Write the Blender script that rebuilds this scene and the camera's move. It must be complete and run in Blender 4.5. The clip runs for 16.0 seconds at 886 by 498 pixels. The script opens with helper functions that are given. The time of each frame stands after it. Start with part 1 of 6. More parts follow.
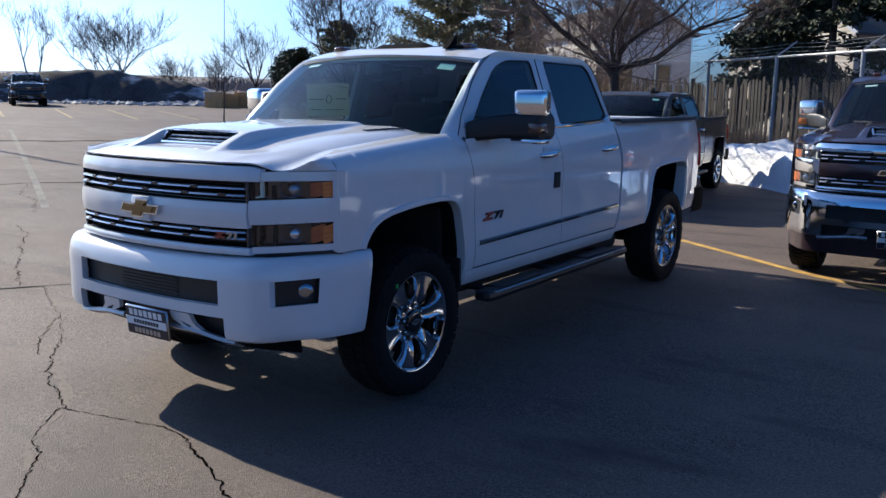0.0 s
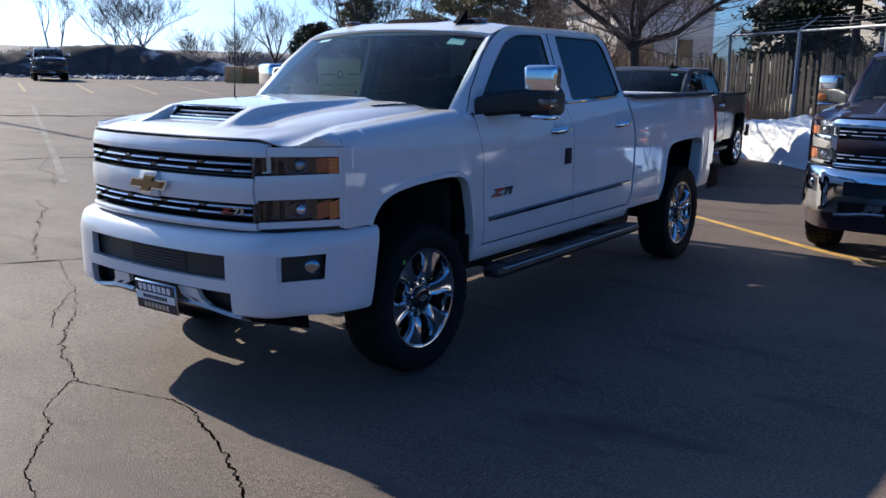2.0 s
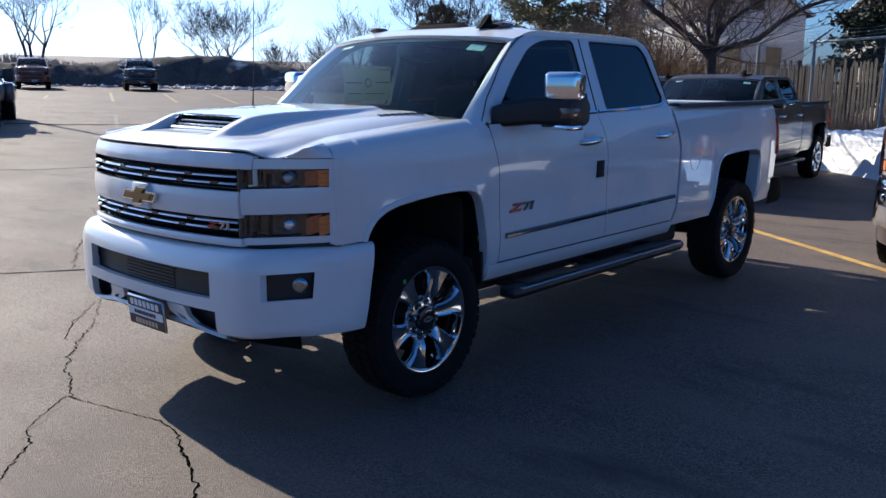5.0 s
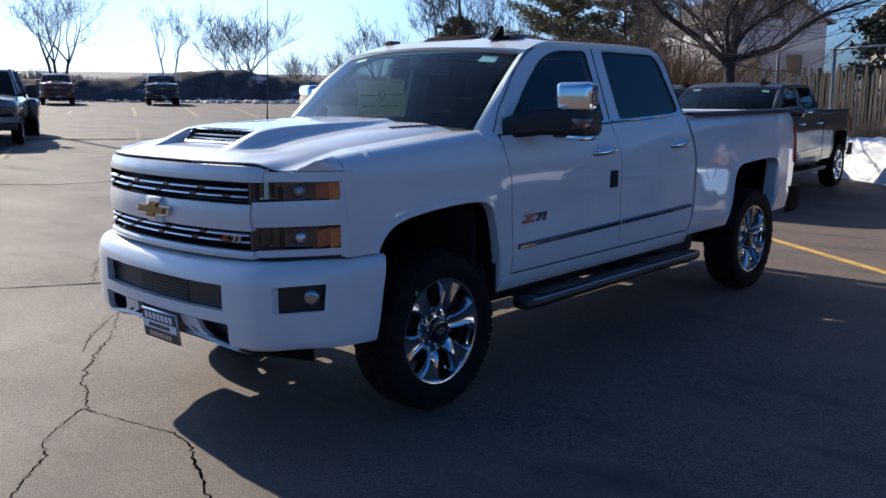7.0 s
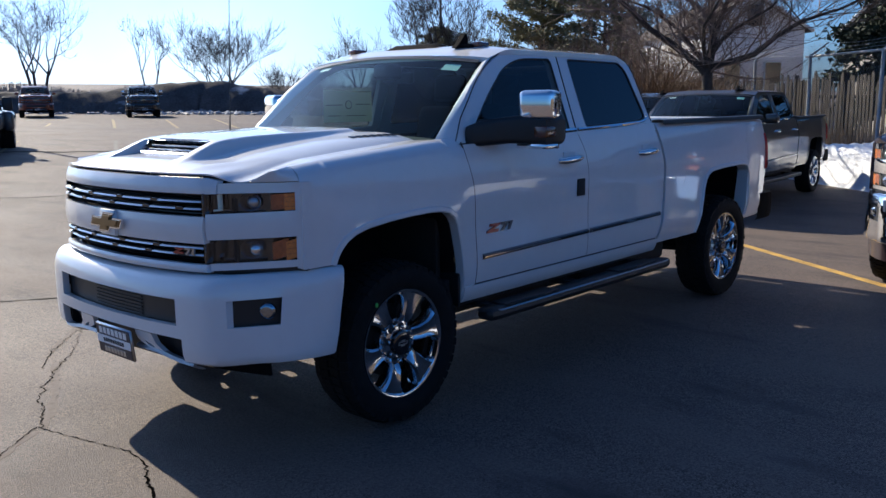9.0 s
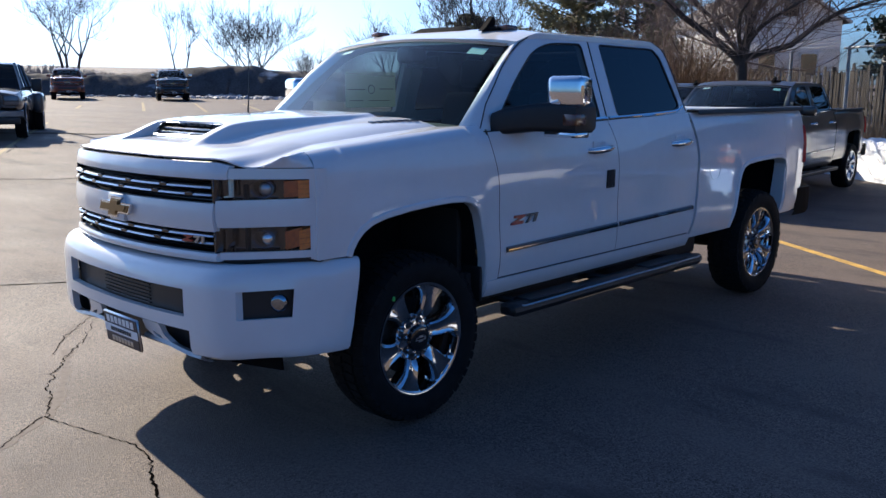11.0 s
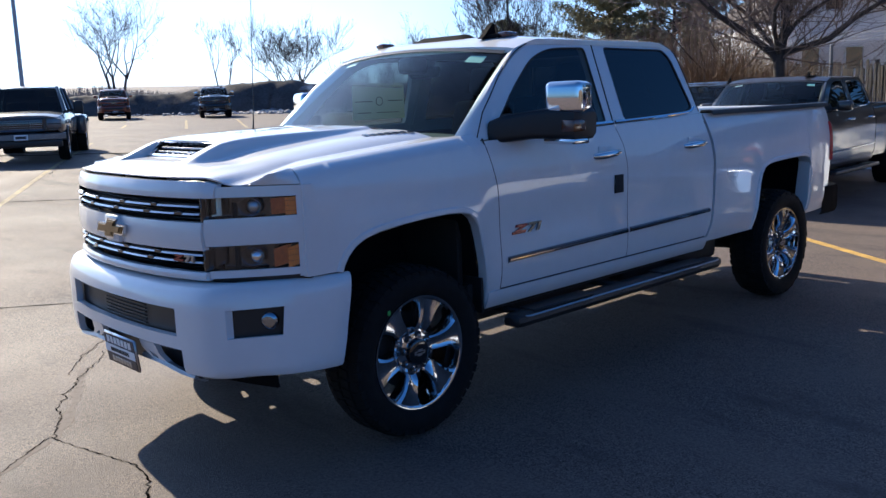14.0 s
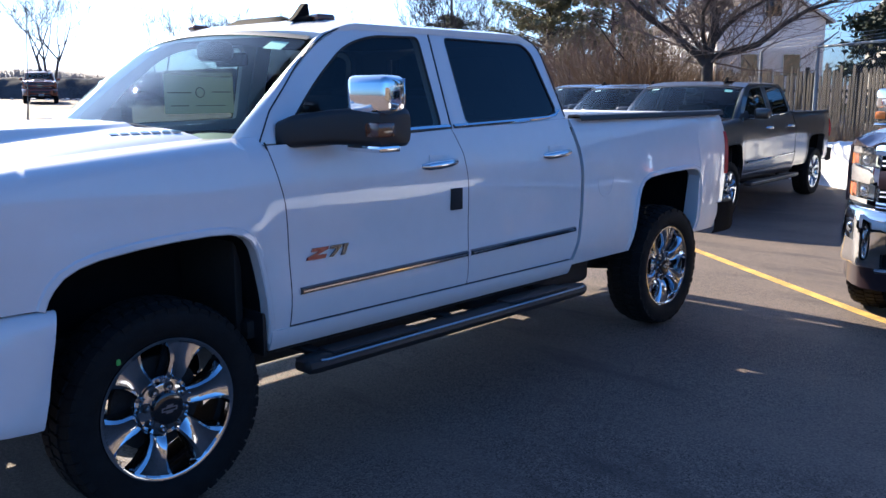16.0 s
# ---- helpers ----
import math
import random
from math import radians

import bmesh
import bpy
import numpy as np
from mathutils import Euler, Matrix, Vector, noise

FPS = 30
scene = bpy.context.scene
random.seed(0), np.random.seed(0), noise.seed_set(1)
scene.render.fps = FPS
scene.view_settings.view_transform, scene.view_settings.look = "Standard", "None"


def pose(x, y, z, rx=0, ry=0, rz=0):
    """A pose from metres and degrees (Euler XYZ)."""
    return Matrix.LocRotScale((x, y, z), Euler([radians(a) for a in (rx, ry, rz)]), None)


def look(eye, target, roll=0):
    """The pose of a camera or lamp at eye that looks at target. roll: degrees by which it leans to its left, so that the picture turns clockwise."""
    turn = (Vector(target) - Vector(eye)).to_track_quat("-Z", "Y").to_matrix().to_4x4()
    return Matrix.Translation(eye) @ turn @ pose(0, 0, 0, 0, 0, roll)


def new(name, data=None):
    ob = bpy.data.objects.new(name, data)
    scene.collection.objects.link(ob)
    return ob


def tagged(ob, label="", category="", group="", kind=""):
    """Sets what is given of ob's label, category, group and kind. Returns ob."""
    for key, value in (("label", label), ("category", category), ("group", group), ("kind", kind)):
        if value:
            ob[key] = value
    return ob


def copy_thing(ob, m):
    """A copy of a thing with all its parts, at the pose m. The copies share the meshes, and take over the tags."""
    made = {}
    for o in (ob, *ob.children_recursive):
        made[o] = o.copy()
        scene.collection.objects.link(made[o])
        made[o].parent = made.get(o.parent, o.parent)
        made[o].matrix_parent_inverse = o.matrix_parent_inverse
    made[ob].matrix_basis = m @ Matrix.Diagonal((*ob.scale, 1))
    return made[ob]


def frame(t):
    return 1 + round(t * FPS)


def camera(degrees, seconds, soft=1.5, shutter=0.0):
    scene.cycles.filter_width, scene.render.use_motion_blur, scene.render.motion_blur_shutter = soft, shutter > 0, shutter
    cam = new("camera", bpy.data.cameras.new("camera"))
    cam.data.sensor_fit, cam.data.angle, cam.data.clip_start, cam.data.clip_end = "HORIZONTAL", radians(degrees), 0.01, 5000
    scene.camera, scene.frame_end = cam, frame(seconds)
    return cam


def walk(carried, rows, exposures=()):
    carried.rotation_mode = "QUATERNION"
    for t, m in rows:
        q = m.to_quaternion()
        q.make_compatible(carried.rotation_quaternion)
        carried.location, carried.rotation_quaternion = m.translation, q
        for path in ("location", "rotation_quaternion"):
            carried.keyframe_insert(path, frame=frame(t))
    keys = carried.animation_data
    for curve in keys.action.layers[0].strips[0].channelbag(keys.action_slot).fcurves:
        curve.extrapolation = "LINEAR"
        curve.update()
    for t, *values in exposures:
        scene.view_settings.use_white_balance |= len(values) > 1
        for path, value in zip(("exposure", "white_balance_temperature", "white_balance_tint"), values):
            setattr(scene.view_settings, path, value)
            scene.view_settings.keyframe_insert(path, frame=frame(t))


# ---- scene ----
cam = camera(53.7, 16.0)
PATH = [
    (0, (3.778, -3.856, 1.674), (2.669, -2.227, 1.33), 0.6),
    (0.5, (3.786, -3.853, 1.668), (2.677, -2.227, 1.317), 0.6),
    (1, (3.793, -3.841, 1.672), (2.668, -2.226, 1.318), 0.5),
    (1.5, (3.809, -3.826, 1.67), (2.664, -2.231, 1.293), 0.7),
    (2, (3.833, -3.815, 1.677), (2.693, -2.22, 1.278), 0.6),
    (2.5, (3.872, -3.801, 1.68), (2.741, -2.201, 1.275), -0.4),
    (3, (3.856, -3.716, 1.67), (2.728, -2.108, 1.298), -0.7),
    (3.5, (3.819, -3.571, 1.652), (2.681, -1.966, 1.29), -0.9),
    (4, (3.787, -3.416, 1.657), (2.633, -1.823, 1.293), 0.5),
    (4.5, (3.887, -3.365, 1.662), (2.68, -1.817, 1.276), 0.4),
    (4.7, (3.946, -3.343, 1.667), (2.688, -1.838, 1.277), 0.9),
    (6.8, (4.001, -3.281, 1.671), (2.657, -1.845, 1.31), -0.4),
    (7, (3.999, -3.289, 1.67), (2.67, -1.836, 1.315), -0.2),
    (7.5, (4.012, -3.279, 1.672), (2.693, -1.816, 1.326), -0.3),
    (8, (4.053, -3.257, 1.668), (2.741, -1.784, 1.337), -0.5),
    (8.2, (4.072, -3.241, 1.666), (2.765, -1.764, 1.331), -0.7),
    (10.3, (3.953, -3.02, 1.654), (2.646, -1.544, 1.318), 0.0),
    (10.5, (3.94, -3.006, 1.65), (2.64, -1.526, 1.303), 0.5),
    (11, (3.928, -2.987, 1.647), (2.581, -1.553, 1.287), 0.2),
    (11.5, (3.927, -3.012, 1.648), (2.573, -1.582, 1.3), -0.7),
    (12, (3.93, -3.028, 1.646), (2.614, -1.561, 1.304), -0.5),
    (12.5, (3.928, -3.035, 1.645), (2.582, -1.598, 1.294), -1.3),
    (13, (3.938, -3.035, 1.647), (2.539, -1.65, 1.293), -1.7),
    (13.5, (3.962, -2.942, 1.648), (2.528, -1.599, 1.276), -2.2),
    (14, (4.06, -2.771, 1.656), (2.635, -1.409, 1.314), -1.9),
    (14.5, (4.116, -2.575, 1.688), (2.917, -1.013, 1.337), -0.7),
    (15, (4.057, -2.319, 1.629), (2.904, -0.717, 1.305), -1.3),
    (15.5, (3.989, -2.012, 1.647), (2.764, -0.476, 1.271), -0.9),
    (16, (3.978, -1.663, 1.65), (2.638, -0.221, 1.295), -0.0),
]
walk(cam, [(t, look(eye, target, roll)) for t, eye, target, roll in PATH], exposures=[(0.0, 0.65, 4400, 7), (4.7, 0.72, 4400, 7), (7.0, 0.62, 4450, 7), (8.2, 0.60, 4450, 7), (10.3, 0.74, 4450, 7), (11.5, 0.88, 4550, 8), (13.0, 0.90, 4550, 8), (14.0, 0.92, 4500, 7), (14.5, 0.57, 4350, 7), (15.0, 1.2, 4350, 7), (15.5, 1.12, 4300, 7), (16.0, 1.6, 4550, 8)])

# ---- sky, sun and exposure ----
SUN_FROM = Vector((-1.7, 0.19, 1.0)).normalized()
world = bpy.data.worlds.new("sky")
scene.world = world
world.use_nodes = True
wn, wl = world.node_tree.nodes, world.node_tree.links
sky = wn.new("ShaderNodeTexSky")
sky.sky_type = "NISHITA"
sky.sun_disc = False
sky.sun_elevation = math.asin(SUN_FROM.z)
sky.sun_rotation = math.atan2(SUN_FROM.x, SUN_FROM.y)
sky.air_density, sky.dust_density, sky.ozone_density = 1.0, 1.2, 6.0
wn["Background"].inputs["Strength"].default_value = 0.056
wl.new(sky.outputs[0], wn["Background"].inputs[0])
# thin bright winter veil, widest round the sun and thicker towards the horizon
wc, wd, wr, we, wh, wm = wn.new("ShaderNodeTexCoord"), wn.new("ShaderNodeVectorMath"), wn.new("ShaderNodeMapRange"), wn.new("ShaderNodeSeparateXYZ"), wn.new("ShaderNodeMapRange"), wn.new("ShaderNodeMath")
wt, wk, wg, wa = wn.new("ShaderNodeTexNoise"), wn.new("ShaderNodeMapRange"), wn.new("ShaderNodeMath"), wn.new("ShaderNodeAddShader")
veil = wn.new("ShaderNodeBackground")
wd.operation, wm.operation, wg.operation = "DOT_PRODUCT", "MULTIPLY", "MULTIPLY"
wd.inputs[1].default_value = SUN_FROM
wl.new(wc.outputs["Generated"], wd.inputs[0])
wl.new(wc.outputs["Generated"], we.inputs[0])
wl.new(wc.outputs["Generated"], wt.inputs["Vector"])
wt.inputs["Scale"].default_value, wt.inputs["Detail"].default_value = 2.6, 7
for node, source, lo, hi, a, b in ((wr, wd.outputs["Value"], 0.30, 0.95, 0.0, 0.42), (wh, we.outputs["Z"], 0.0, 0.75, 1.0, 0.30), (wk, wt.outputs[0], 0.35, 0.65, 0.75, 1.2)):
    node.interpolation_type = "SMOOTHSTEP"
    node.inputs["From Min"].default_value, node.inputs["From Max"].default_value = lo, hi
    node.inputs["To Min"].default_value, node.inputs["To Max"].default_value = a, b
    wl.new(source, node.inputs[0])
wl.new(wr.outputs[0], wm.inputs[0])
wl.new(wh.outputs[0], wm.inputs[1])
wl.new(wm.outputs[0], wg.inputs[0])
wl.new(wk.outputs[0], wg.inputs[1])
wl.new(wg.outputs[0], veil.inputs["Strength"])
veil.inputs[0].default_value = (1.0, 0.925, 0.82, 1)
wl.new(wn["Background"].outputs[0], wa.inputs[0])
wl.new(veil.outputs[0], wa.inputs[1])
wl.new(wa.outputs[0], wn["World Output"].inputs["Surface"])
sun = new("sun", bpy.data.lights.new("sun", "SUN"))
sun.data.energy, sun.data.angle, sun.data.color = 6.2, radians(0.53), (1.0, 0.68, 0.355)
sun.matrix_world = look(SUN_FROM * 50, (0, 0, 0))

# ---- materials ----
def nodes(name):
    m = bpy.data.materials.new(name)
    m.use_nodes = True
    return m, m.node_tree.nodes, m.node_tree.links


def mat(name, color, rough=0.5, metal=0.0, var=0.0, scale=6.0, bump=0.0, bscale=60.0, coat=0.0, color2=None, trans=0.0, rvar=0.0):
    """A principled surface with colour variation at two scales and fine relief."""
    m, n, l = nodes(name)
    b = n["Principled BSDF"]
    b.inputs["Roughness"].default_value, b.inputs["Metallic"].default_value = rough, metal
    b.inputs["Coat Weight"].default_value, b.inputs["Coat Roughness"].default_value = coat, 0.04
    b.inputs["Transmission Weight"].default_value = trans
    b.inputs["Base Color"].default_value = (*color, 1)
    tc = n.new("ShaderNodeTexCoord")
    if var or color2:
        a, c = n.new("ShaderNodeTexNoise"), n.new("ShaderNodeTexNoise")
        a.inputs["Scale"].default_value, c.inputs["Scale"].default_value = scale, scale * 9
        a.inputs["Detail"].default_value = 6
        for t in (a, c):
            l.new(tc.outputs["Object"], t.inputs["Vector"])
        mean = n.new("ShaderNodeMath")
        mean.operation = "MULTIPLY_ADD"
        l.new(a.outputs[0], mean.inputs[0])
        mean.inputs[1].default_value = 0.6
        half = n.new("ShaderNodeMath")
        half.operation = "MULTIPLY"
        half.inputs[1].default_value = 0.4
        l.new(c.outputs[0], half.inputs[0])
        l.new(half.outputs[0], mean.inputs[2])
        ramp = n.new("ShaderNodeValToRGB")
        lo = tuple(v * (1 - var) for v in color)
        hi = color2 or tuple(min(1, v * (1 + var)) for v in color)
        ramp.color_ramp.elements[0].position, ramp.color_ramp.elements[1].position = 0.32, 0.68
        ramp.color_ramp.elements[0].color, ramp.color_ramp.elements[1].color = (*lo, 1), (*hi, 1)
        l.new(mean.outputs[0], ramp.inputs[0])
        l.new(ramp.outputs[0], b.inputs["Base Color"])
        if rvar:
            r = n.new("ShaderNodeMapRange")
            r.inputs["To Min"].default_value, r.inputs["To Max"].default_value = max(0.02, rough - rvar), rough + rvar
            l.new(mean.outputs[0], r.inputs[0])
            l.new(r.outputs[0], b.inputs["Roughness"])
    if bump:
        t, k = n.new("ShaderNodeTexNoise"), n.new("ShaderNodeBump")
        t.inputs["Scale"].default_value, t.inputs["Detail"].default_value = bscale, 5
        k.inputs["Strength"].default_value, k.inputs["Distance"].default_value = bump, 0.02
        l.new(tc.outputs["Object"], t.inputs["Vector"])
        l.new(t.outputs[0], k.inputs["Height"])
        l.new(k.outputs[0], b.inputs["Normal"])
    return m


def glass(name, tint, least=0.05, most=0.75, rough=0.0):
    """A thin pane: tinted see-through with a gloss that grows at grazing angles."""
    m, n, l = nodes(name)
    n.remove(n["Principled BSDF"])
    t, g, w, mix = n.new("ShaderNodeBsdfTransparent"), n.new("ShaderNodeBsdfGlossy"), n.new("ShaderNodeLayerWeight"), n.new("ShaderNodeMixShader")
    t.inputs[0].default_value = (*tint, 1)
    g.inputs["Roughness"].default_value = rough
    w.inputs[0].default_value = 0.5
    p, k = n.new("ShaderNodeMath"), n.new("ShaderNodeMapRange")
    p.operation, p.inputs[1].default_value = "POWER", 3.5
    l.new(w.outputs["Facing"], p.inputs[0])
    k.inputs["To Min"].default_value, k.inputs["To Max"].default_value = least, most
    l.new(p.outputs[0], k.inputs[0])
    l.new(k.outputs[0], mix.inputs[0])
    l.new(t.outputs[0], mix.inputs[1])
    l.new(g.outputs[0], mix.inputs[2])
    l.new(mix.outputs[0], n["Material Output"].inputs[0])
    return m


WHITE = mat("white car paint", (0.66, 0.67, 0.68), 0.5, 0, 0.03, 1.5, coat=1.0, rvar=0.05)
WHITE.node_tree.nodes["Principled BSDF"].inputs["Coat IOR"].default_value = 1.6
WHITE.node_tree.nodes["Principled BSDF"].inputs["Coat Roughness"].default_value = 0.025
MAROON = mat("dark plum metallic paint", (0.042, 0.026, 0.031), 0.3, 0.35, 0.2, 2.0, coat=1.0)
GREY = mat("dark grey brown metallic paint", (0.048, 0.042, 0.037), 0.3, 0.4, 0.15, 2.0, coat=1.0)
NAVY = mat("near black paint", (0.014, 0.015, 0.018), 0.25, 0.2, 0.1, 2.0, coat=1.0)
ORANGE = mat("burnt orange paint", (0.16, 0.035, 0.012), 0.3, 0.3, 0.1, 2.0, coat=1.0)
PEWTER = mat("pewter grey paint", (0.055, 0.060, 0.068), 0.35, 0.1, 0.1, 2.0, coat=1.0)
CHROME = mat("chrome", (0.82, 0.82, 0.83), 0.05, 1.0, 0.04, 3.0)
ALLOY = mat("polished alloy", (0.60, 0.61, 0.63), 0.10, 1.0, 0.08, 10.0, rvar=0.03)
DARKCHROME = mat("dark tinted chrome", (0.16, 0.165, 0.18), 0.12, 1.0, 0.05, 6)
SATIN = mat("satin metal", (0.45, 0.46, 0.48), 0.3, 1.0, 0.08, 12.0)
MATTE = mat("matte black plastic", (0.010, 0.010, 0.011), 0.7, 0, 0.15, 20, bump=0.05, bscale=300)
MATTE.node_tree.nodes["Principled BSDF"].inputs["Specular IOR Level"].default_value = 0.02
CHIN = mat("dull silver plastic", (0.34, 0.35, 0.37), 0.42, 0.6, 0.1, 12)
FOGLENS = mat("fog lamp reflector", (0.30, 0.33, 0.38), 0.12, 1.0, 0.3, 60)
BLACK = mat("black plastic", (0.012, 0.012, 0.013), 0.45, 0, 0.15, 20, bump=0.05, bscale=300)
GLOSSB = mat("gloss black", (0.008, 0.008, 0.009), 0.12, 0, coat=1.0)
CHASSIS = mat("dirty black chassis steel", (0.012, 0.011, 0.01), 0.75, 0, 0.4, 14, bump=0.2, bscale=80)
RUBBER = mat("tyre rubber", (0.009, 0.009, 0.009), 0.85, 0, 0.35, 18, bump=0.12, bscale=120)
RUBBER.node_tree.nodes["Principled BSDF"].inputs["Specular IOR Level"].default_value = 0.2
GOLD = mat("gold emblem enamel", (0.25, 0.185, 0.085), 0.3, 0.75, 0.1, 30)
RED = mat("red lens", (0.30, 0.01, 0.012), 0.15, 0, 0.1, 20, coat=1.0)
DEEPAMBER = mat("deep amber reflector", (0.50, 0.13, 0.02), 0.4, 0, 0.3, 60, coat=0.2, bump=0.4, bscale=150)
AMBER = mat("amber lens", (0.78, 0.24, 0.025), 0.3, 0, 0.2, 40, coat=0.3, bump=0.3, bscale=150)
ROOFAMBER = mat("dark amber lens", (0.10, 0.03, 0.008), 0.2, 0, 0.2, 40, coat=1.0)
LENS = glass("clear lamp lens", (0.9, 0.92, 0.95))
TINT = glass("privacy glass", (0.03, 0.033, 0.036), 0.04)
SIDEGLASS = glass("side glass", (0.20, 0.23, 0.24), 0.035)
SHIELD = glass("windscreen glass", (0.72, 0.86, 0.84), 0.045, 0.36)
CABIN = mat("dark cabin plastic", (0.02, 0.02, 0.022), 0.6, 0, 0.2, 15, bump=0.1)
SEAT = mat("dark grey seat cloth", (0.035, 0.035, 0.038), 0.9, 0, 0.2, 60, bump=0.2, bscale=200)
PAPER = mat("window price sheet", (0.75, 0.78, 0.62), 0.8, 0, 0.05, 6)
PAPER.node_tree.nodes["Principled BSDF"].inputs["Transmission Weight"].default_value = 0.0
GREENPAPER = mat("pale green sticker", (0.55, 0.72, 0.62), 0.6, 0, 0.05, 10)
WHITEPAPER = mat("white sticker", (0.8, 0.8, 0.78), 0.6, 0, 0.05, 10)
INK = mat("dark ink", (0.03, 0.03, 0.03), 0.7)
TAPE = mat("black door guard foam", (0.015, 0.015, 0.016), 0.85, 0, 0.2, 50, bump=0.2)
BADGERED = mat("red badge enamel", (0.25, 0.025, 0.018), 0.25, 0.1, coat=1.0)
PLATEBLUE = mat("dark blue plate", (0.012, 0.014, 0.03), 0.4, 0, 0.1, 20)
GREENDOT = mat("green tyre dot", (0.15, 0.45, 0.08), 0.7)


def asphalt():
    m, n, l = nodes("worn asphalt")
    b = n["Principled BSDF"]
    tc = n.new("ShaderNodeTexCoord")

    def noise_tex(scale, detail=6, stretch=None, rough=0.6):
        t = n.new("ShaderNodeTexNoise")
        t.inputs["Scale"].default_value, t.inputs["Detail"].default_value, t.inputs["Roughness"].default_value = scale, detail, rough
        if stretch:
            mp = n.new("ShaderNodeMapping")
            mp.inputs["Scale"].default_value = stretch
            l.new(tc.outputs["Object"], mp.inputs["Vector"])
            l.new(mp.outputs[0], t.inputs["Vector"])
        else:
            l.new(tc.outputs["Object"], t.inputs["Vector"])
        return t.outputs[0]

    def mixed(fac, lo, hi, a, c):
        mr = n.new("ShaderNodeMapRange")
        mr.inputs["From Min"].default_value, mr.inputs["From Max"].default_value = lo, hi
        l.new(fac, mr.inputs[0])
        x = n.new("ShaderNodeMix")
        x.data_type = "RGBA"
        l.new(mr.outputs[0], x.inputs["Factor"])
        for slot, v in ((6, a), (7, c)):
            if isinstance(v, tuple):
                x.inputs[slot].default_value = (*v, 1)
            else:
                l.new(v, x.inputs[slot])
        return x.outputs[2]

    grit = n.new("ShaderNodeTexVoronoi")
    grit.inputs["Scale"].default_value = 150
    l.new(tc.outputs["Object"], grit.inputs["Vector"])
    stones = mixed(grit.outputs["Color"], 0.15, 0.9, (0.014, 0.0108, 0.0090), (0.195, 0.148, 0.118))
    fine = mixed(noise_tex(30, 8), 0.50, 0.78, stones, (0.102, 0.080, 0.065))
    dusty = mixed(noise_tex(0.45, 8, (1, 2.2, 1)), 0.46, 0.66, fine, mixed(noise_tex(60, 6), 0.35, 0.65, (0.070, 0.053, 0.042), (0.185, 0.142, 0.112)))
    stain = mixed(noise_tex(1.3, 6, (0.5, 1.6, 1)), 0.54, 0.74, dusty, (0.034, 0.028, 0.026))
    wash = mixed(noise_tex(0.09, 4), 0.50, 0.62, stain, mixed(noise_tex(3, 6), 0.3, 0.7, stain, (0.080, 0.064, 0.055)))
    l.new(wash, b.inputs["Base Color"])
    b.inputs["Roughness"].default_value = 0.82
    rr = n.new("ShaderNodeMapRange")
    rr.inputs["To Min"].default_value, rr.inputs["To Max"].default_value = 0.62, 0.95
    l.new(noise_tex(0.6, 5), rr.inputs[0])
    l.new(rr.outputs[0], b.inputs["Roughness"])
    k = n.new("ShaderNodeBump")
    k.inputs["Strength"].default_value, k.inputs["Distance"].default_value = 0.6, 0.004
    l.new(grit.outputs["Distance"], k.inputs["Height"])
    k2 = n.new("ShaderNodeBump")
    k2.inputs["Strength"].default_value, k2.inputs["Distance"].default_value = 0.10, 0.012
    l.new(noise_tex(9, 6), k2.inputs["Height"])
    l.new(k.outputs[0], k2.inputs["Normal"])
    l.new(k2.outputs[0], b.inputs["Normal"])
    return m


ASPHALT = asphalt()
CRACK = mat("crack grit", (0.004, 0.0036, 0.0032), 1.0, 0, 0.3, 40)
CRACK.node_tree.nodes["Principled BSDF"].inputs["Specular IOR Level"].default_value = 0.0
SEAL = mat("dark joint sealer", (0.008, 0.0075, 0.007), 0.9, 0, 0.4, 10)
SEAL.node_tree.nodes["Principled BSDF"].inputs["Specular IOR Level"].default_value = 0.05
PATCH = mat("pale crack edge dust", (0.17, 0.145, 0.12), 0.95, 0, 0.25, 30)
YELLOW = mat("worn yellow line paint", (0.30, 0.20, 0.06), 0.8, 0, 0.3, 5, bump=0.3, color2=(0.72, 0.45, 0.06))
OLDYELLOW = mat("faded yellow line paint", (0.12, 0.10, 0.07), 0.85, 0, 0.3, 3, color2=(0.42, 0.33, 0.14))
OLDWHITE = mat("faded white line paint", (0.10, 0.09, 0.078), 0.85, 0, 0.3, 3, color2=(0.19, 0.175, 0.155))
SNOW = mat("crusted snow", (0.80, 0.82, 0.86), 0.7, 0, 0.10, 1.5, bump=0.5, bscale=14)
OLDSNOW = mat("dirty ploughed snow", (0.30, 0.29, 0.27), 0.8, 0, 0.5, 2.5, bump=0.7, bscale=9, color2=(0.72, 0.72, 0.72))
SOIL = mat("dark heaped soil", (0.038, 0.036, 0.038), 0.95, 0, 0.35, 0.7, bump=0.9, bscale=4, color2=(0.090, 0.083, 0.080))
sn, sl = SOIL.node_tree.nodes, SOIL.node_tree.links
st, sr, sx, sc, sm = sn.new("ShaderNodeTexNoise"), sn.new("ShaderNodeMapRange"), sn.new("ShaderNodeMix"), sn.new("ShaderNodeTexCoord"), sn.new("ShaderNodeMapping")
st.inputs["Scale"].default_value, st.inputs["Detail"].default_value = 0.30, 8
sm.inputs["Scale"].default_value = (1, 1, 2.6)
sl.new(sc.outputs["Object"], sm.inputs[0])
sl.new(sm.outputs[0], st.inputs["Vector"])
sr.inputs["From Min"].default_value, sr.inputs["From Max"].default_value = 0.60, 0.67
sl.new(st.outputs[0], sr.inputs[0])
sx.data_type = "RGBA"
sl.new(sr.outputs[0], sx.inputs["Factor"])
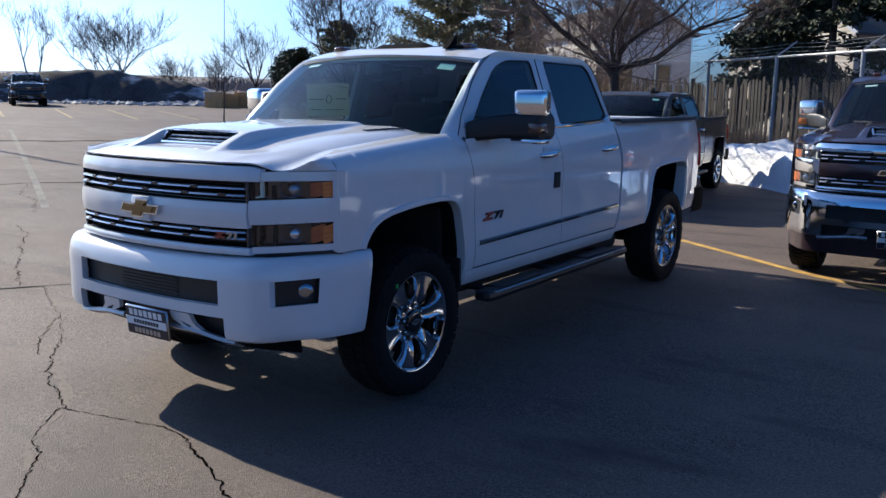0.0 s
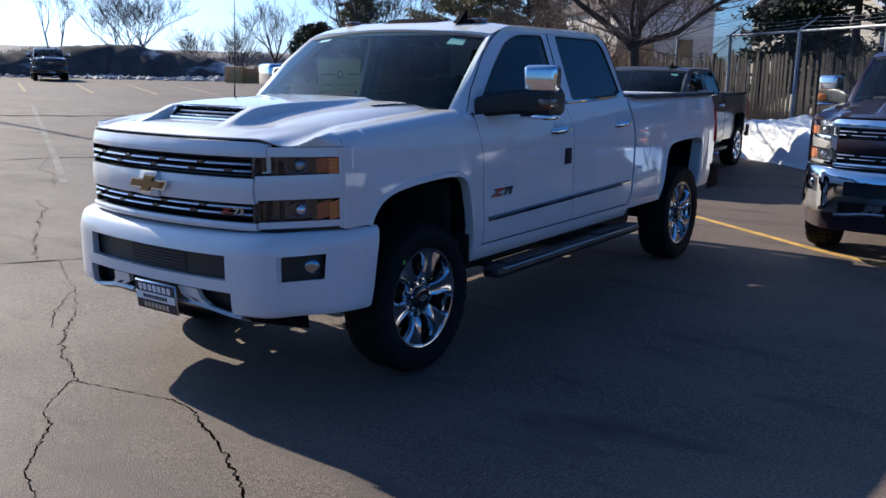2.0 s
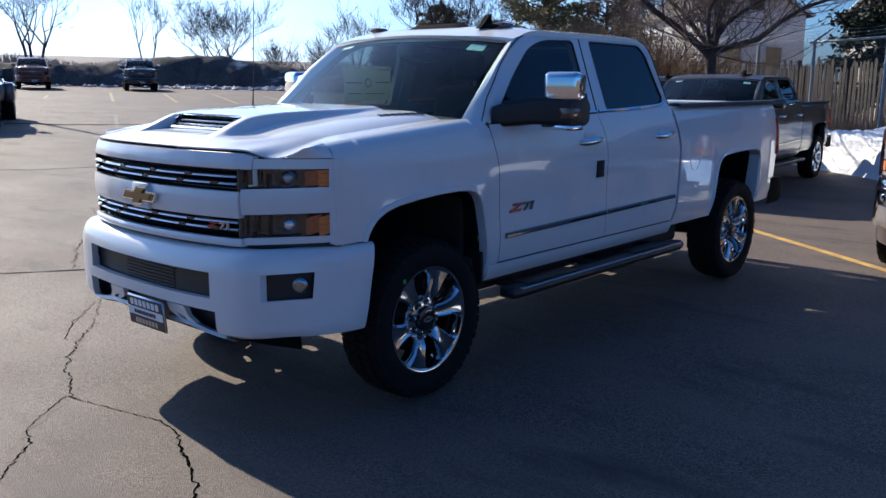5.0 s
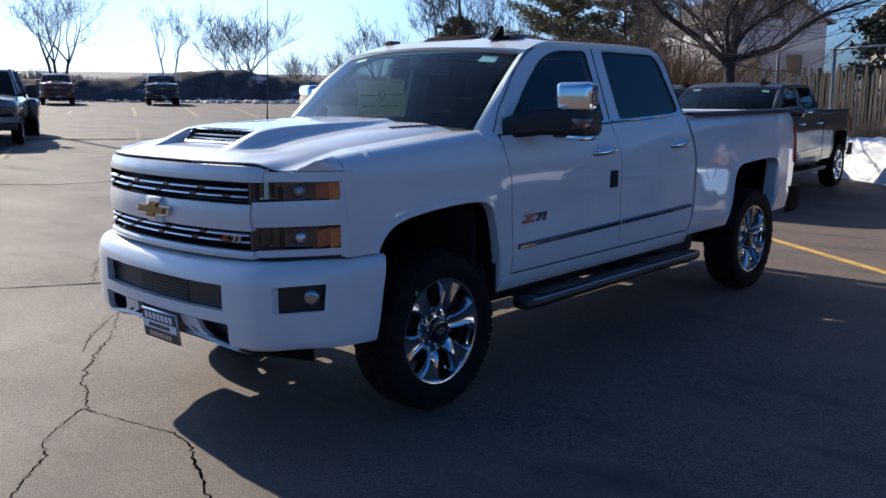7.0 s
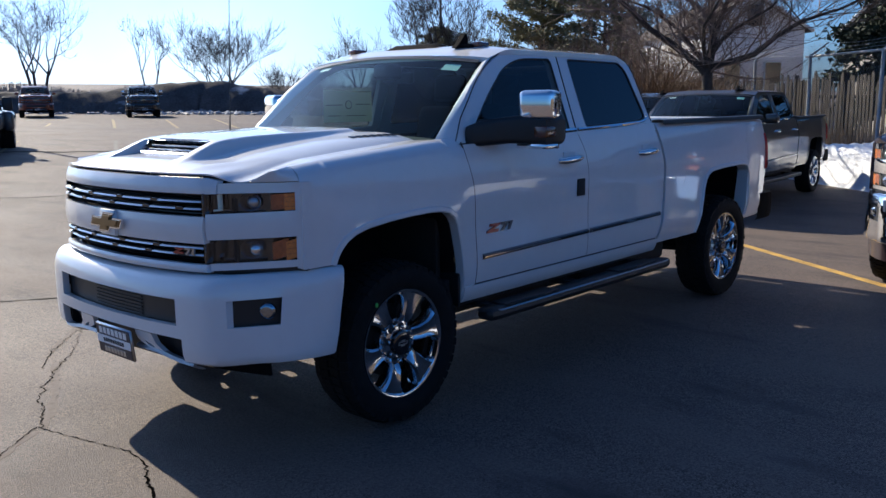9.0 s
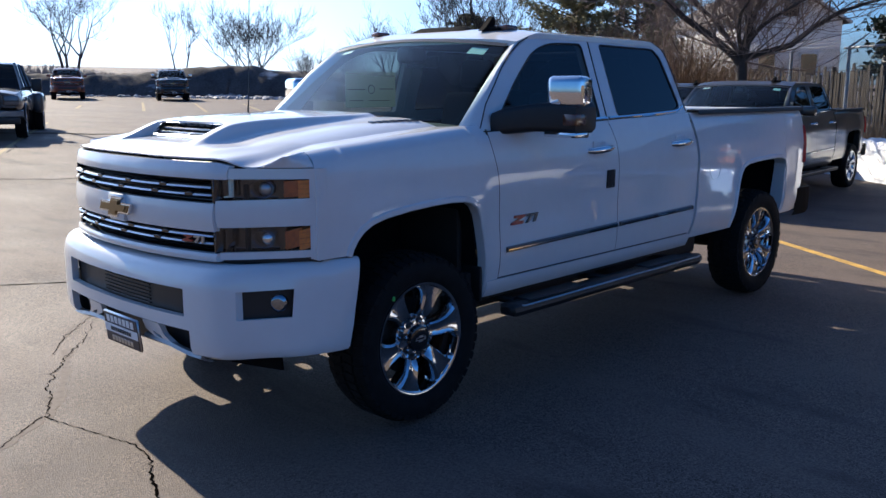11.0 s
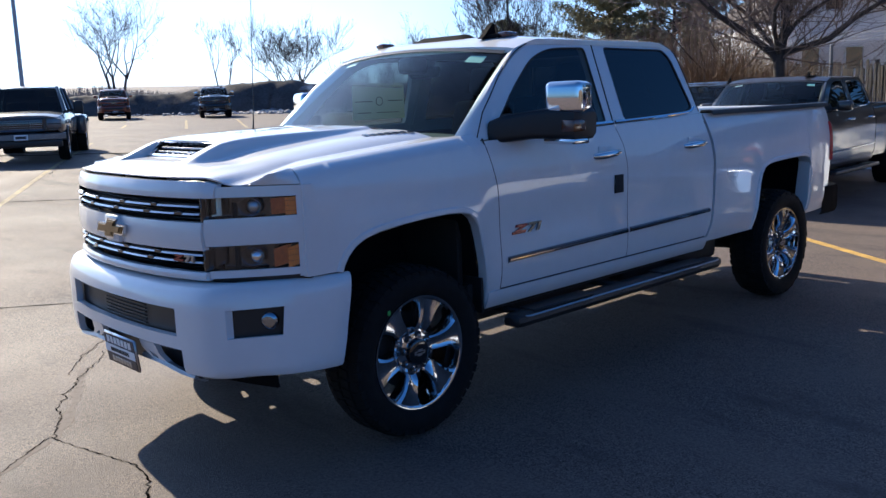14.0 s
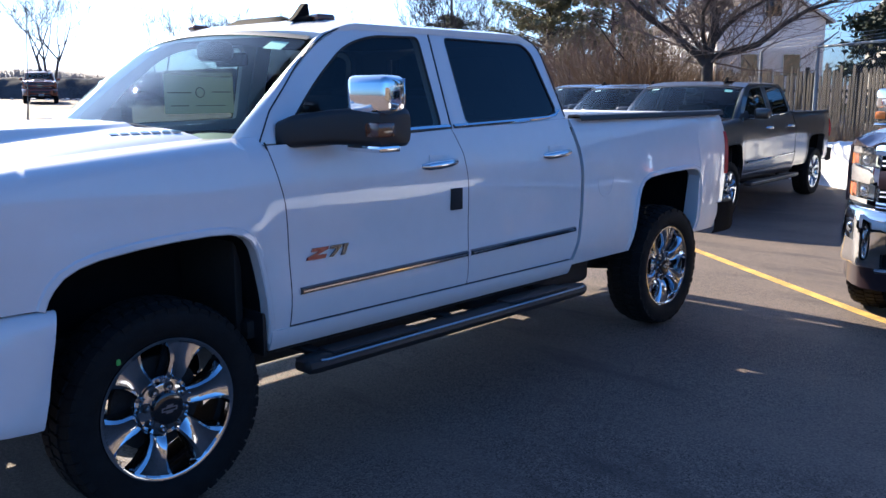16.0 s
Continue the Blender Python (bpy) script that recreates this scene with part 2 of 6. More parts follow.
sl.new(sn["Color Ramp"].outputs[0], sx.inputs[6])
sx.inputs[7].default_value = (0.42, 0.42, 0.43, 1)
sl.new(sx.outputs[2], sn["Principled BSDF"].inputs["Base Color"])
FIELD = mat("dry winter field", (0.07, 0.062, 0.045), 0.95, 0, 0.3, 0.08)
FENCEWOOD = mat("weathered fence boards", (0.022, 0.018, 0.015), 0.9, 0, 0.4, 2.5, bump=0.4, bscale=30, color2=(0.066, 0.056, 0.047))
GALV = mat("galvanised steel", (0.30, 0.31, 0.33), 0.55, 0.5, 0.15, 25)
WIRE = mat("chain link wire", (0.28, 0.29, 0.30), 0.5, 0.7)
BARK = mat("grey brown bark", (0.060, 0.048, 0.040), 0.95, 0, 0.35, 12, bump=0.7, bscale=40)
TWIG = mat("reddish twigs", (0.21, 0.155, 0.118), 0.9, 0, 0.35, 6)
# greyer and paler than the near twigs: distance haze put into the colour
PALETWIG = mat("far twigs paled for haze", (0.22, 0.20, 0.19), 0.9, 0, 0.2, 3)
DRYGRASS = mat("dry weeds", (0.12, 0.08, 0.047), 0.9, 0, 0.35, 6, color2=(0.28, 0.20, 0.12))
SPRUCE = mat("dark spruce needles", (0.020, 0.030, 0.017), 0.8, 0, 0.4, 3, color2=(0.055, 0.070, 0.033))
PINE = mat("olive cedar needles", (0.15, 0.15, 0.075), 0.8, 0, 0.4, 3, color2=(0.34, 0.31, 0.15))
SIDING = mat("cream house siding", (0.46, 0.42, 0.35), 0.7, 0, 0.05, 2)
GREYSIDING = mat("pale grey house siding", (0.72, 0.70, 0.68), 0.7, 0, 0.05, 2)
ROOF = mat("brown roof shingle", (0.085, 0.07, 0.06), 0.9, 0, 0.3, 5, bump=0.3)
TRIM = mat("white house trim", (0.7, 0.7, 0.68), 0.6, 0, 0.05, 4)
PANE = glass("house window glass", (0.25, 0.28, 0.3))
DARKROOM = mat("dark room", (0.02, 0.02, 0.02), 0.9)
PALLETWOOD = mat("yellow pallet wood", (0.60, 0.43, 0.19), 0.85, 0, 0.3, 8)
TAN = mat("dark tan masonry", (0.075, 0.060, 0.046), 0.85, 0, 0.12, 3, bump=0.2)
POLE = mat("grey lamp pole", (0.45, 0.46, 0.47), 0.5, 0.1, 0.1, 4)

# ---- mesh helpers ----
def finish(name, bm, material, parent=None, label="", angle=38, flat=False):
    bm.normal_update()
    for f in bm.faces:
        f.smooth = not flat
    for e in bm.edges:
        e.smooth = not (len(e.link_faces) != 2 or e.calc_face_angle(0) > radians(angle))
    me = bpy.data.meshes.new(name)
    bm.to_mesh(me)
    bm.free()
    me.materials.append(material)
    ob = new(name, me)
    if parent:
        ob.parent = parent
    if label:
        ob["label"] = label
    return ob


def part(name, bm, material, parent, label="", angle=38, flat=False):
    return finish(name, bm, material, parent, label, angle, flat)


def thing(name, label, category, group="", at=None, kind=""):
    ob = new(name)
    if at is not None:
        ob.matrix_world = at
    return tagged(ob, label, category, group, kind)


def S(t):
    t = min(1.0, max(0.0, t))
    return t * t * (3 - 2 * t)


def curve(x, pts):
    """Straight interpolation through sorted (x, y) pairs."""
    if x <= pts[0][0]:
        return pts[0][1]
    for (a, b), (c, d) in zip(pts, pts[1:]):
        if x <= c:
            return b + (d - b) * (x - a) / (c - a)
    return pts[-1][1]


def soft(x, pts, r=0.03):
    """The same with its corners rounded."""
    return sum(curve(x + r * k / 3, pts) for k in range(-3, 4)) / 7


def span(a, b, n):
    return [a + (b - a) * k / n for k in range(n + 1)]


def shell(us, vs, f, hole=None, thick=None, bm=None):
    """A sheet f(u, v) over two rows of numbers, less the cells that hole names; thick: its depth vector or function."""
    bm = bm or bmesh.new()
    g = [[bm.verts.new(f(u, v)) for v in vs] for u in us]
    made = []
    for i in range(len(us) - 1):
        for j in range(len(vs) - 1):
            if hole and hole((us[i] + us[i + 1]) / 2, (vs[j] + vs[j + 1]) / 2):
                continue
            q = [g[i][j], g[i + 1][j], g[i + 1][j + 1], g[i][j + 1]]
            if len({tuple(round(c, 5) for c in v.co) for v in q}) == 4:
                made.append(bm.faces.new(q))
    lone = [v for row in g for v in row if not v.link_faces]
    for v in lone:
        bm.verts.remove(v)
    if thick is not None:
        thicken(bm, made, thick)
    return bm


def thicken(bm, faces, thick):
    r = bmesh.ops.extrude_face_region(bm, geom=faces, use_keep_orig=True)
    for v in (e for e in r["geom"] if isinstance(e, bmesh.types.BMVert)):
        v.co += Vector(thick(v.co) if callable(thick) else thick)
    bmesh.ops.recalc_face_normals(bm, faces=bm.faces[:])


def rounded(pts, r, n=4):
    """A closed outline with its corners rounded by up to r (a number or one for each corner)."""
    out = []
    k = len(pts)
    for i, p in enumerate(pts):
        p, a, b = Vector(p), Vector(pts[i - 1]), Vector(pts[(i + 1) % k])
        q = r[i] if isinstance(r, (list, tuple)) else r
        da, db = a - p, b - p
        d = min(q, da.length * 0.45, db.length * 0.45)
        if d < 1e-4:
            out.append(p)
            continue
        s, e = p + da.normalized() * d, p + db.normalized() * d
        for j in range(n + 1):
            t = j / n
            out.append(s * (1 - t) ** 2 + p * 2 * t * (1 - t) + e * t * t)
    return out


def plate(outer, holes, f, thick, bm=None):
    """A flat outline with holes, laid into space by f(u, v) and given a depth."""
    bm = bm or bmesh.new()
    edges = []
    for loop in (outer, *holes):
        vs = [bm.verts.new((p[0], p[1], 0)) for p in loop]
        edges += [bm.edges.new((vs[i - 1], vs[i])) for i in range(len(vs))]
    faces = [g for g in bmesh.ops.triangle_fill(bm, edges=edges, use_beauty=True)["geom"] if isinstance(g, bmesh.types.BMFace)]
    vs = {v for fc in faces for v in fc.verts}
    for v in vs:
        v.co = f(v.co.x, v.co.y)
    if thick is not None:
        thicken(bm, faces, thick)
    return bm


def tube(pts, r, n=8, bm=None, cap=True, flat=1.0):
    """A round bar along points; r: a number or one for each point."""
    bm = bm or bmesh.new()
    pts = [Vector(p) for p in pts]
    rings, up = [], None
    for i, p in enumerate(pts):
        d = (pts[min(i + 1, len(pts) - 1)] - pts[max(i - 1, 0)]).normalized()
        if up is None:
            up = Vector((0, 0, 1)) if abs(d.z) < 0.9 else Vector((0, 1, 0))
        a = d.cross(up).normalized()
        b = a.cross(d).normalized()
        up = b
        q = r[i] if isinstance(r, (list, tuple)) else r
        rings.append([bm.verts.new(p + a * q * math.cos(k * 2 * math.pi / n) + b * q * flat * math.sin(k * 2 * math.pi / n)) for k in range(n)])
    for s, e in zip(rings, rings[1:]):
        for k in range(n):
            bm.faces.new((s[k], s[(k + 1) % n], e[(k + 1) % n], e[k]))
    if cap:
        bm.faces.new(rings[0][::-1])
        bm.faces.new(rings[-1])
    return bm


def rbox(lo, hi, bevel=0.01, seg=2, m=None, bm=None):
    """A box with rounded edges."""
    own = bmesh.new()
    bmesh.ops.create_cube(own, size=1)
    for v in own.verts:
        v.co = Vector([lo[k] + (v.co[k] + 0.5) * (hi[k] - lo[k]) for k in range(3)])
    if bevel:
        bmesh.ops.bevel(own, geom=own.edges[:], offset=min(bevel, 0.45 * min(hi[k] - lo[k] for k in range(3))), segments=seg, affect="EDGES", profile=0.5)
    if m:
        own.transform(m)
    if bm is None:
        return own
    me = bpy.data.meshes.new("scratch")
    own.to_mesh(me)
    own.free()
    bm.from_mesh(me)
    bpy.data.meshes.remove(me)
    return bm


def lathe(profile, n=32, axis="x", bm=None, arc=None):
    """A turned body: (radius, place along the axis) pairs swept about it."""
    bm = bm or bmesh.new()
    rings = []
    for r, a in profile:
        ring = []
        for k in range(n):
            c, s = r * math.cos(2 * math.pi * k / n), r * math.sin(2 * math.pi * k / n)
            ring.append(bm.verts.new((a, c, s) if axis == "x" else (c, a, s) if axis == "y" else (c, s, a)))
        rings.append(ring)
    for s, e in zip(rings, rings[1:]):
        for k in range(n):
            bm.faces.new((s[k], s[(k + 1) % n], e[(k + 1) % n], e[k]))
    bmesh.ops.remove_doubles(bm, verts=bm.verts[:], dist=1e-5)
    bmesh.ops.recalc_face_normals(bm, faces=bm.faces[:])
    return bm


def mirrored(bm):
    for v in bm.verts:
        v.co.x = -v.co.x
    bmesh.ops.reverse_faces(bm, faces=bm.faces[:])
    return bm


def words(text, size, material, parent, m, name="lettering", label="", depth=0.002, squash=1.0, shear=0.0):
    """Raised lettering in the built-in font, as a mesh in the plane of m."""
    c = bpy.data.curves.new("scratch", "FONT")
    c.body, c.size, c.align_x, c.align_y, c.extrude, c.shear = text, size, "CENTER", "CENTER", depth, shear
    c.resolution_u = 3
    ob = bpy.data.objects.new("scratch", c)
    me = bpy.data.meshes.new_from_object(ob)
    bpy.data.objects.remove(ob)
    me.transform(m @ Matrix.Diagonal((squash, 1, 1, 1)))
    me.name = name
    me.materials.append(material)
    o = new(name, me)
    o.parent = parent
    if label:
        o["label"] = label
    return o

# ---- the lot ----
FALL = [(-900, 23.0), (-100, 2.0), (-60, 1.02), (-50, 0.84), (-30, 0.56), (-18, 0.36), (-8, 0.03), (-4, 0.0)]


def ground_z(x, y):
    """The lot is level round the trucks, falls a little behind them and rises towards the soil heap."""
    z = soft(x, FALL, 3.0) if x < -3 else 0.0
    return z - 0.045 * S((y - 4.45) / 1.0) * S((x + 14) / 8)


def sheet():
    xs = sorted(set([-900, -600, -400, -250, -150, -100, -80] + span(-66, -8, 29) + span(-6, 12, 18) + [20, 40, 80, 150, 300, 600]))
    ys = sorted(set([-600, -300, -150, -80, -40, -20] + span(-10, 4, 7) + span(4.2, 5.8, 8) + span(6, 30, 12) + span(34, 80, 12) + [100, 150, 250, 400, 700, 900]))
    return shell(xs, ys, lambda x, y: (x, y, ground_z(x, y)))


bm = sheet()
bmesh.ops.recalc_face_normals(bm, faces=bm.faces[:])
if sum(f.normal.z for f in bm.faces) < 0:
    bmesh.ops.reverse_faces(bm, faces=bm.faces[:])
ground = tagged(finish("ground", bm, ASPHALT), "worn grey asphalt car park with cracks", "car park", kind="structure")


def ribbon(name, pts, width, material, label, lift=0.0025, rough=0.0, step=0.05, seed=1, category="marking"):
    """A painted line, joint or crack along points on the lot, thin and of uneven width."""
    rnd = random.Random(seed)
    line = []
    for (x0, y0), (x1, y1) in zip(pts, pts[1:]):
        n = max(1, int(math.hypot(x1 - x0, y1 - y0) / step))
        line += [(x0 + (x1 - x0) * k / n, y0 + (y1 - y0) * k / n) for k in range(n)]
    line.append(pts[-1])
    if rough:
        off = 0.0
        out = []
        for x, y in line:
            off = off * 0.7 + rnd.uniform(-1, 1) * rough
            out.append((x + off, y + rnd.uniform(-1, 1) * rough))
        line = out
    bm = bmesh.new()
    rows = []
    for i, (x, y) in enumerate(line):
        a, b = line[max(0, i - 1)], line[min(len(line) - 1, i + 1)]
        d = math.hypot(b[0] - a[0], b[1] - a[1]) or 1
        nx, ny = -(b[1] - a[1]) / d, (b[0] - a[0]) / d
        w = width / 2 * (1 if not rough else rnd.uniform(0.25, 1.3))
        rows.append([bm.verts.new((x + s * nx * w, y + s * ny * w, ground_z(x, y) + lift)) for s in (1, -1)])
    for a, b in zip(rows, rows[1:]):
        bm.faces.new((a[0], a[1], b[1], b[0]))
    bmesh.ops.recalc_face_normals(bm, faces=bm.faces[:])
    if bm.faces and bm.faces[:][0].normal.z < 0:
        bmesh.ops.reverse_faces(bm, faces=bm.faces[:])
    return tagged(finish(name, bm, material), label, category, kind="structure")


ribbon("bay_line", [(-3.4, 9.35), (-0.35, 7.02), (1.60, 5.58), (2.76, 4.72), (4.2, 3.68)], 0.105, YELLOW, "bright yellow painted bay line", step=0.2)
ribbon("bay_line", [(-8.0, 0.2), (-9.86, 1.09), (-12.34, 2.42), (-17.6, 5.15), (-26, 9.5)], 0.11, OLDYELLOW, "faded yellow painted bay line", step=0.3)
ribbon("bay_line", [(-7.9, 3.2), (-10.9, 4.85), (-18.9, 9.14), (-24, 11.9)], 0.11, OLDWHITE, "faded pale painted bay line", step=0.3)
for a, b in (((-37.6, 15.75), (-42.0, 18.0)), ((-33.3, 16.9), (-45.6, 23.4)), ((-31.2, 18.8), (-42.9, 25.3)), ((-29.0, 20.5), (-41.0, 27.4)), ((-27.5, 22.6), (-37.5, 28.4))):
    ribbon("bay_line", [a, b], 0.14, OLDYELLOW, "faded yellow painted bay line", step=0.5)

# cracks and joints
ribbon("crack", [(1.75, -1.9), (1.36, -1.68), (1.12, -1.53), (0.86, -1.38), (0.62, -1.28), (0.40, -1.17)], 0.0124, CRACK, "open crack in the asphalt", rough=0.012, step=0.022, seed=3)
ribbon("crack", [(0.40, -1.17), (0.22, -1.155), (0.02, -1.20), (-0.2, -1.25), (-0.44, -1.30)], 0.00786, CRACK, "thin crack in the asphalt", rough=0.006, step=0.022, seed=4)
ribbon("crack", [(-0.42, -1.30), (-0.65, -1.17), (-0.82, -1.12), (-1.07, -0.98), (-1.2, -0.88), (-1.45, -0.70), (-1.67, -0.51)], 0.00786, CRACK, "open crack in the asphalt", rough=0.016, step=0.022, seed=5)
ribbon("crack", [(-1.45, -0.82), (-1.8, -0.60), (-2.1, -0.32), (-2.25, -0.15)], 0.00674, CRACK, "thin crack in the asphalt", rough=0.018, step=0.03, seed=6)
ribbon("crack", [(-1.67, -0.51), (-2.25, -0.15), (-2.53, -0.03), (-3.32, 0.37)], 0.00449, CRACK, "thin crack in the asphalt", rough=0.016, step=0.03, seed=16)
ribbon("crack", [(-3.46, 0.25), (-4.39, 0.74), (-5.1, 1.2), (-6.16, 1.9), (-6.7, 2.1)], 0.00899, CRACK, "open crack in the asphalt", rough=0.03, step=0.05, seed=7)
ribbon("crack", [(-7.5, 2.8), (-8.6, 3.5), (-9.4, 3.7), (-10.5, 4.5)], 0.0112, CRACK, "open crack in the asphalt", rough=0.04, step=0.08, seed=8)
ribbon("crack", [(-0.44, -1.30), (-0.28, -1.50), (-0.14, -1.64), (0.04, -1.70), (0.16, -1.83), (0.42, -2.05), (0.8, -2.2)], 0.00786, CRACK, "thin crack in the asphalt", rough=0.010, step=0.022, seed=9)
for k, (p, w) in enumerate((([(-0.42, -1.29), (-0.62, -1.15), (-0.95, -0.97), (-1.28, -0.80), (-1.52, -0.70)], 0.06), ([(-1.76, -0.63), (-2.24, -0.23), (-2.9, 0.06)], 0.05), ([(-0.40, -1.32), (-0.14, -1.66), (0.16, -1.85)], 0.05))):
    ribbon("crack_dust", p, w, PATCH, "pale dust along a crack", lift=0.001, rough=0.007, step=0.05, seed=20 + k)
ribbon("joint", [(-4.9, -2.2), (-3.99, -0.75), (-3.5, 0.06), (-2.75, 1.25), (-1.2, 3.7)], 0.028, SEAL, "straight dark paving joint", rough=0.004, step=0.1, seed=10)
ribbon("joint", [(-12.6, 0.6), (-11.6, 2.16), (-10.9, 3.3), (-10.6, 4.4), (-10.2, 5.6)], 0.10, SEAL, "broken dark drain joint with old patching", rough=0.06, step=0.12, seed=12)
ribbon("joint", [(-22.5, 5.2), (-20.3, 7.5), (-19.2, 9.1), (-18.1, 10.9), (-16, 14.0)], 0.55, SEAL, "long dark damp paving joint", rough=0.16, step=0.3, seed=13)
ribbon("joint", [(-19.8, 6.4), (-18.0, 5.4), (-16.8, 4.9), (-15.6, 4.25)], 0.03, SEAL, "thin dark joint", rough=0.04, step=0.2, seed=14)

# ---- the pickup truck, built once; its front axle is the origin and it faces -y ----
FRONT_ARCH = [(-0.452, 0.90), (-0.44, 0.935), (-0.42, 0.97), (-0.385, 1.008), (-0.33, 1.036), (-0.25, 1.056), (-0.1, 1.074), (0.05, 1.084), (0.2, 1.088), (0.29, 1.083), (0.345, 1.07), (0.385, 1.045), (0.412, 1.0), (0.43, 0.93), (0.446, 0.85), (0.46, 0.77), (0.473, 0.68), (0.485, 0.58)]
REAR_ARCH = [(3.395, 0.60), (3.42, 0.68), (3.44, 0.76), (3.458, 0.86), (3.475, 0.95), (3.495, 1.01), (3.53, 1.055), (3.60, 1.078), (3.75, 1.09), (3.92, 1.096), (4.1, 1.1), (4.22, 1.096), (4.285, 1.075), (4.32, 1.03), (4.335, 0.95), (4.337, 0.85), (4.33, 0.74), (4.32, 0.65)]
SEAM_A = [(0.575, 0.59), (0.79, 0.60), (1.06, 0.59), (1.18, 0.58), (1.29, 0.555), (1.38, 0.53), (1.48, 0.50)]
SEAM_B = [(0.575, 1.755), (1.05, 1.76), (1.20, 1.755), (1.33, 1.735), (1.42, 1.69), (1.47, 1.665)]
SEAM_C = [(0.59, 2.70), (0.75, 2.77), (0.94, 2.805), (1.15, 2.80), (1.31, 2.765), (1.45, 2.71)]
TAIL = [(0.6, 4.74), (0.75, 4.79), (1.05, 4.87), (1.29, 4.855), (1.5, 4.77)]


def belt(y):
    return 1.425 + 0.03 * (y - 0.6)


def side_x(y, z):
    w = 0.985
    if z < 0.75:
        w -= 0.033 * ((0.75 - z) / 0.175) ** 2
    if z > 1.12:
        w -= 0.045 * ((z - 1.12) / 0.34) ** 2
    w -= 0.007 * math.exp(-(((z - 0.97) / 0.14) ** 2)) * S((y + 0.2) / 0.4) * S((4.0 - y) / 0.6)
    w += 0.0015 * math.exp(-(((z - 1.235) / 0.05) ** 2)) * S((y + 0.3) / 0.5)
    if y < -0.15:
        w -= 0.017 * ((-0.15 - y) / 0.5) ** 2
    if y > 4.3:
        w -= 0.05 * ((y - 4.3) / 0.55) ** 2
    for arch, c in ((FRONT_ARCH, 0.02), (REAR_ARCH, 3.89)):
        d = math.hypot(max(0, abs(y - c) - 0.40), max(0, z - 1.08))
        w += 0.014 * math.exp(-((d / 0.075) ** 2)) * S((z - 0.62) / 0.2)
    return w


def upper_x(y, z):
    return 0.945 - 0.345 * (z - 1.455) - 0.012 * ((z - 1.7) / 0.25) ** 2 - 0.09 * max(0, 1.0 - y) - 0.03 * max(0, y - 2.3)


def fascia_y(x):
    return soft(abs(x), [(0, -1.03), (0.2, -1.024), (0.4, -1.0), (0.6, -0.955), (0.68, -0.925), (0.8, -0.815), (0.9, -0.71), (0.955, -0.635), (1.0, -0.55)], 0.03)


BUMPER_PLAN = [(0, -1.085), (0.3, -1.077), (0.5, -1.058), (0.62, -1.040), (0.70, -1.022), (0.75, -1.000), (0.80, -0.938), (0.883, -0.802), (0.95, -0.668), (1.0, -0.535), (1.018, -0.455)]


CREST = [(-0.70, 1.366), (-0.63, 1.376), (-0.45, 1.396), (-0.06, 1.428), (0.25, 1.450), (0.45, 1.458)]
NOSE_Y = [(0, -0.990), (0.3, -0.986), (0.5, -0.962), (0.69, -0.900), (0.75, -0.847), (0.80, -0.803), (0.85, -0.765), (0.893, -0.742)]
NOSE_Z = [(0, 1.352), (0.66, 1.351), (0.69, 1.346), (0.75, 1.316), (0.80, 1.314), (0.85, 1.340), (0.893, 1.366)]


def hood_y(x, s):
    a = abs(x)
    yf = soft(a, NOSE_Y, 0.008)
    yr = 0.13 + 0.24 * (a / 0.8) ** 2
    return yf + (yr - yf) * s


def hood_z(x, s):
    """The bonnet: a middle dome with an intake, a soft ridge either side and a flat outer strip."""
    a, y = abs(x), hood_y(x, s)
    edge = soft(y, CREST, 0.03)
    ridge = curve(y, [(-0.90, 0.012), (-0.75, 0.024), (-0.55, 0.037), (-0.2, 0.046), (0.25, 0.050)])
    if a < 0.5:
        z = edge + ridge + 0.016 * (1 - (a / 0.5) ** 2)
        wide = 0.345 + 0.045 * S((y + 0.5) / 0.6)
        start = -0.712 if a < 0.299 else -0.90
        rise = S((y - start) / (0.08 if a < 0.299 else 0.27))
        dome = curve(y, [(-0.9, 0.066), (-0.6, 0.062), (-0.4, 0.050), (-0.1, 0.030), (0.16, 0.018)])
        z += dome * rise * (1 - S((a - wide) / 0.06))
    elif a < 0.75:
        z = edge + ridge * (1 - ((a - 0.5) / 0.25) ** 2.4)
    else:
        z = edge - 0.012 * S((a - 0.872) / 0.02)
    corner = S((a - 0.52) / 0.16)
    outer = S((a - 0.79) / 0.06)
    t = min(1.0, (y - soft(a, NOSE_Y, 0.008)) / (0.15 + 0.22 * corner * (1 - outer) - 0.06 * outer))
    front = soft(a, NOSE_Z, 0.02)
    return front + (z - front) * (1 - (1 - t) ** (2.2 - 0.5 * corner))


def both(name, make, material, root, label="", **k):
    """The same part for either side of the truck."""
    out = [part(name, make(), material, root, label, **k)]
    out.append(part(name, mirrored(make()), material, root, label, **k))
    return out


def side_panel(us, vs, a, b, low, top, inset=0.03, roll=0.0):
    ya, yb = a if callable(a) else (lambda z: a), b if callable(b) else (lambda z: b)

    def f(u, v):
        yn = ya(1.0) + (yb(1.0) - ya(1.0)) * u
        z = low(yn) + (top(yn) - low(yn)) * v
        w = S((u - 0.0) / 1.0)
        y = yn + (ya(z) - ya(1.0)) * (1 - S(u * 2.5)) + (yb(z) - yb(1.0)) * S((u - 0.6) * 2.5)
        x = side_x(y, z)
        if roll:
            x -= roll * S((z - top(yn) + 0.05) / 0.05) ** 2
        return (x, y, z)

    return shell(us, vs, f, thick=(-inset, 0, 0))


def along(arch, y):
    return curve(y, arch)


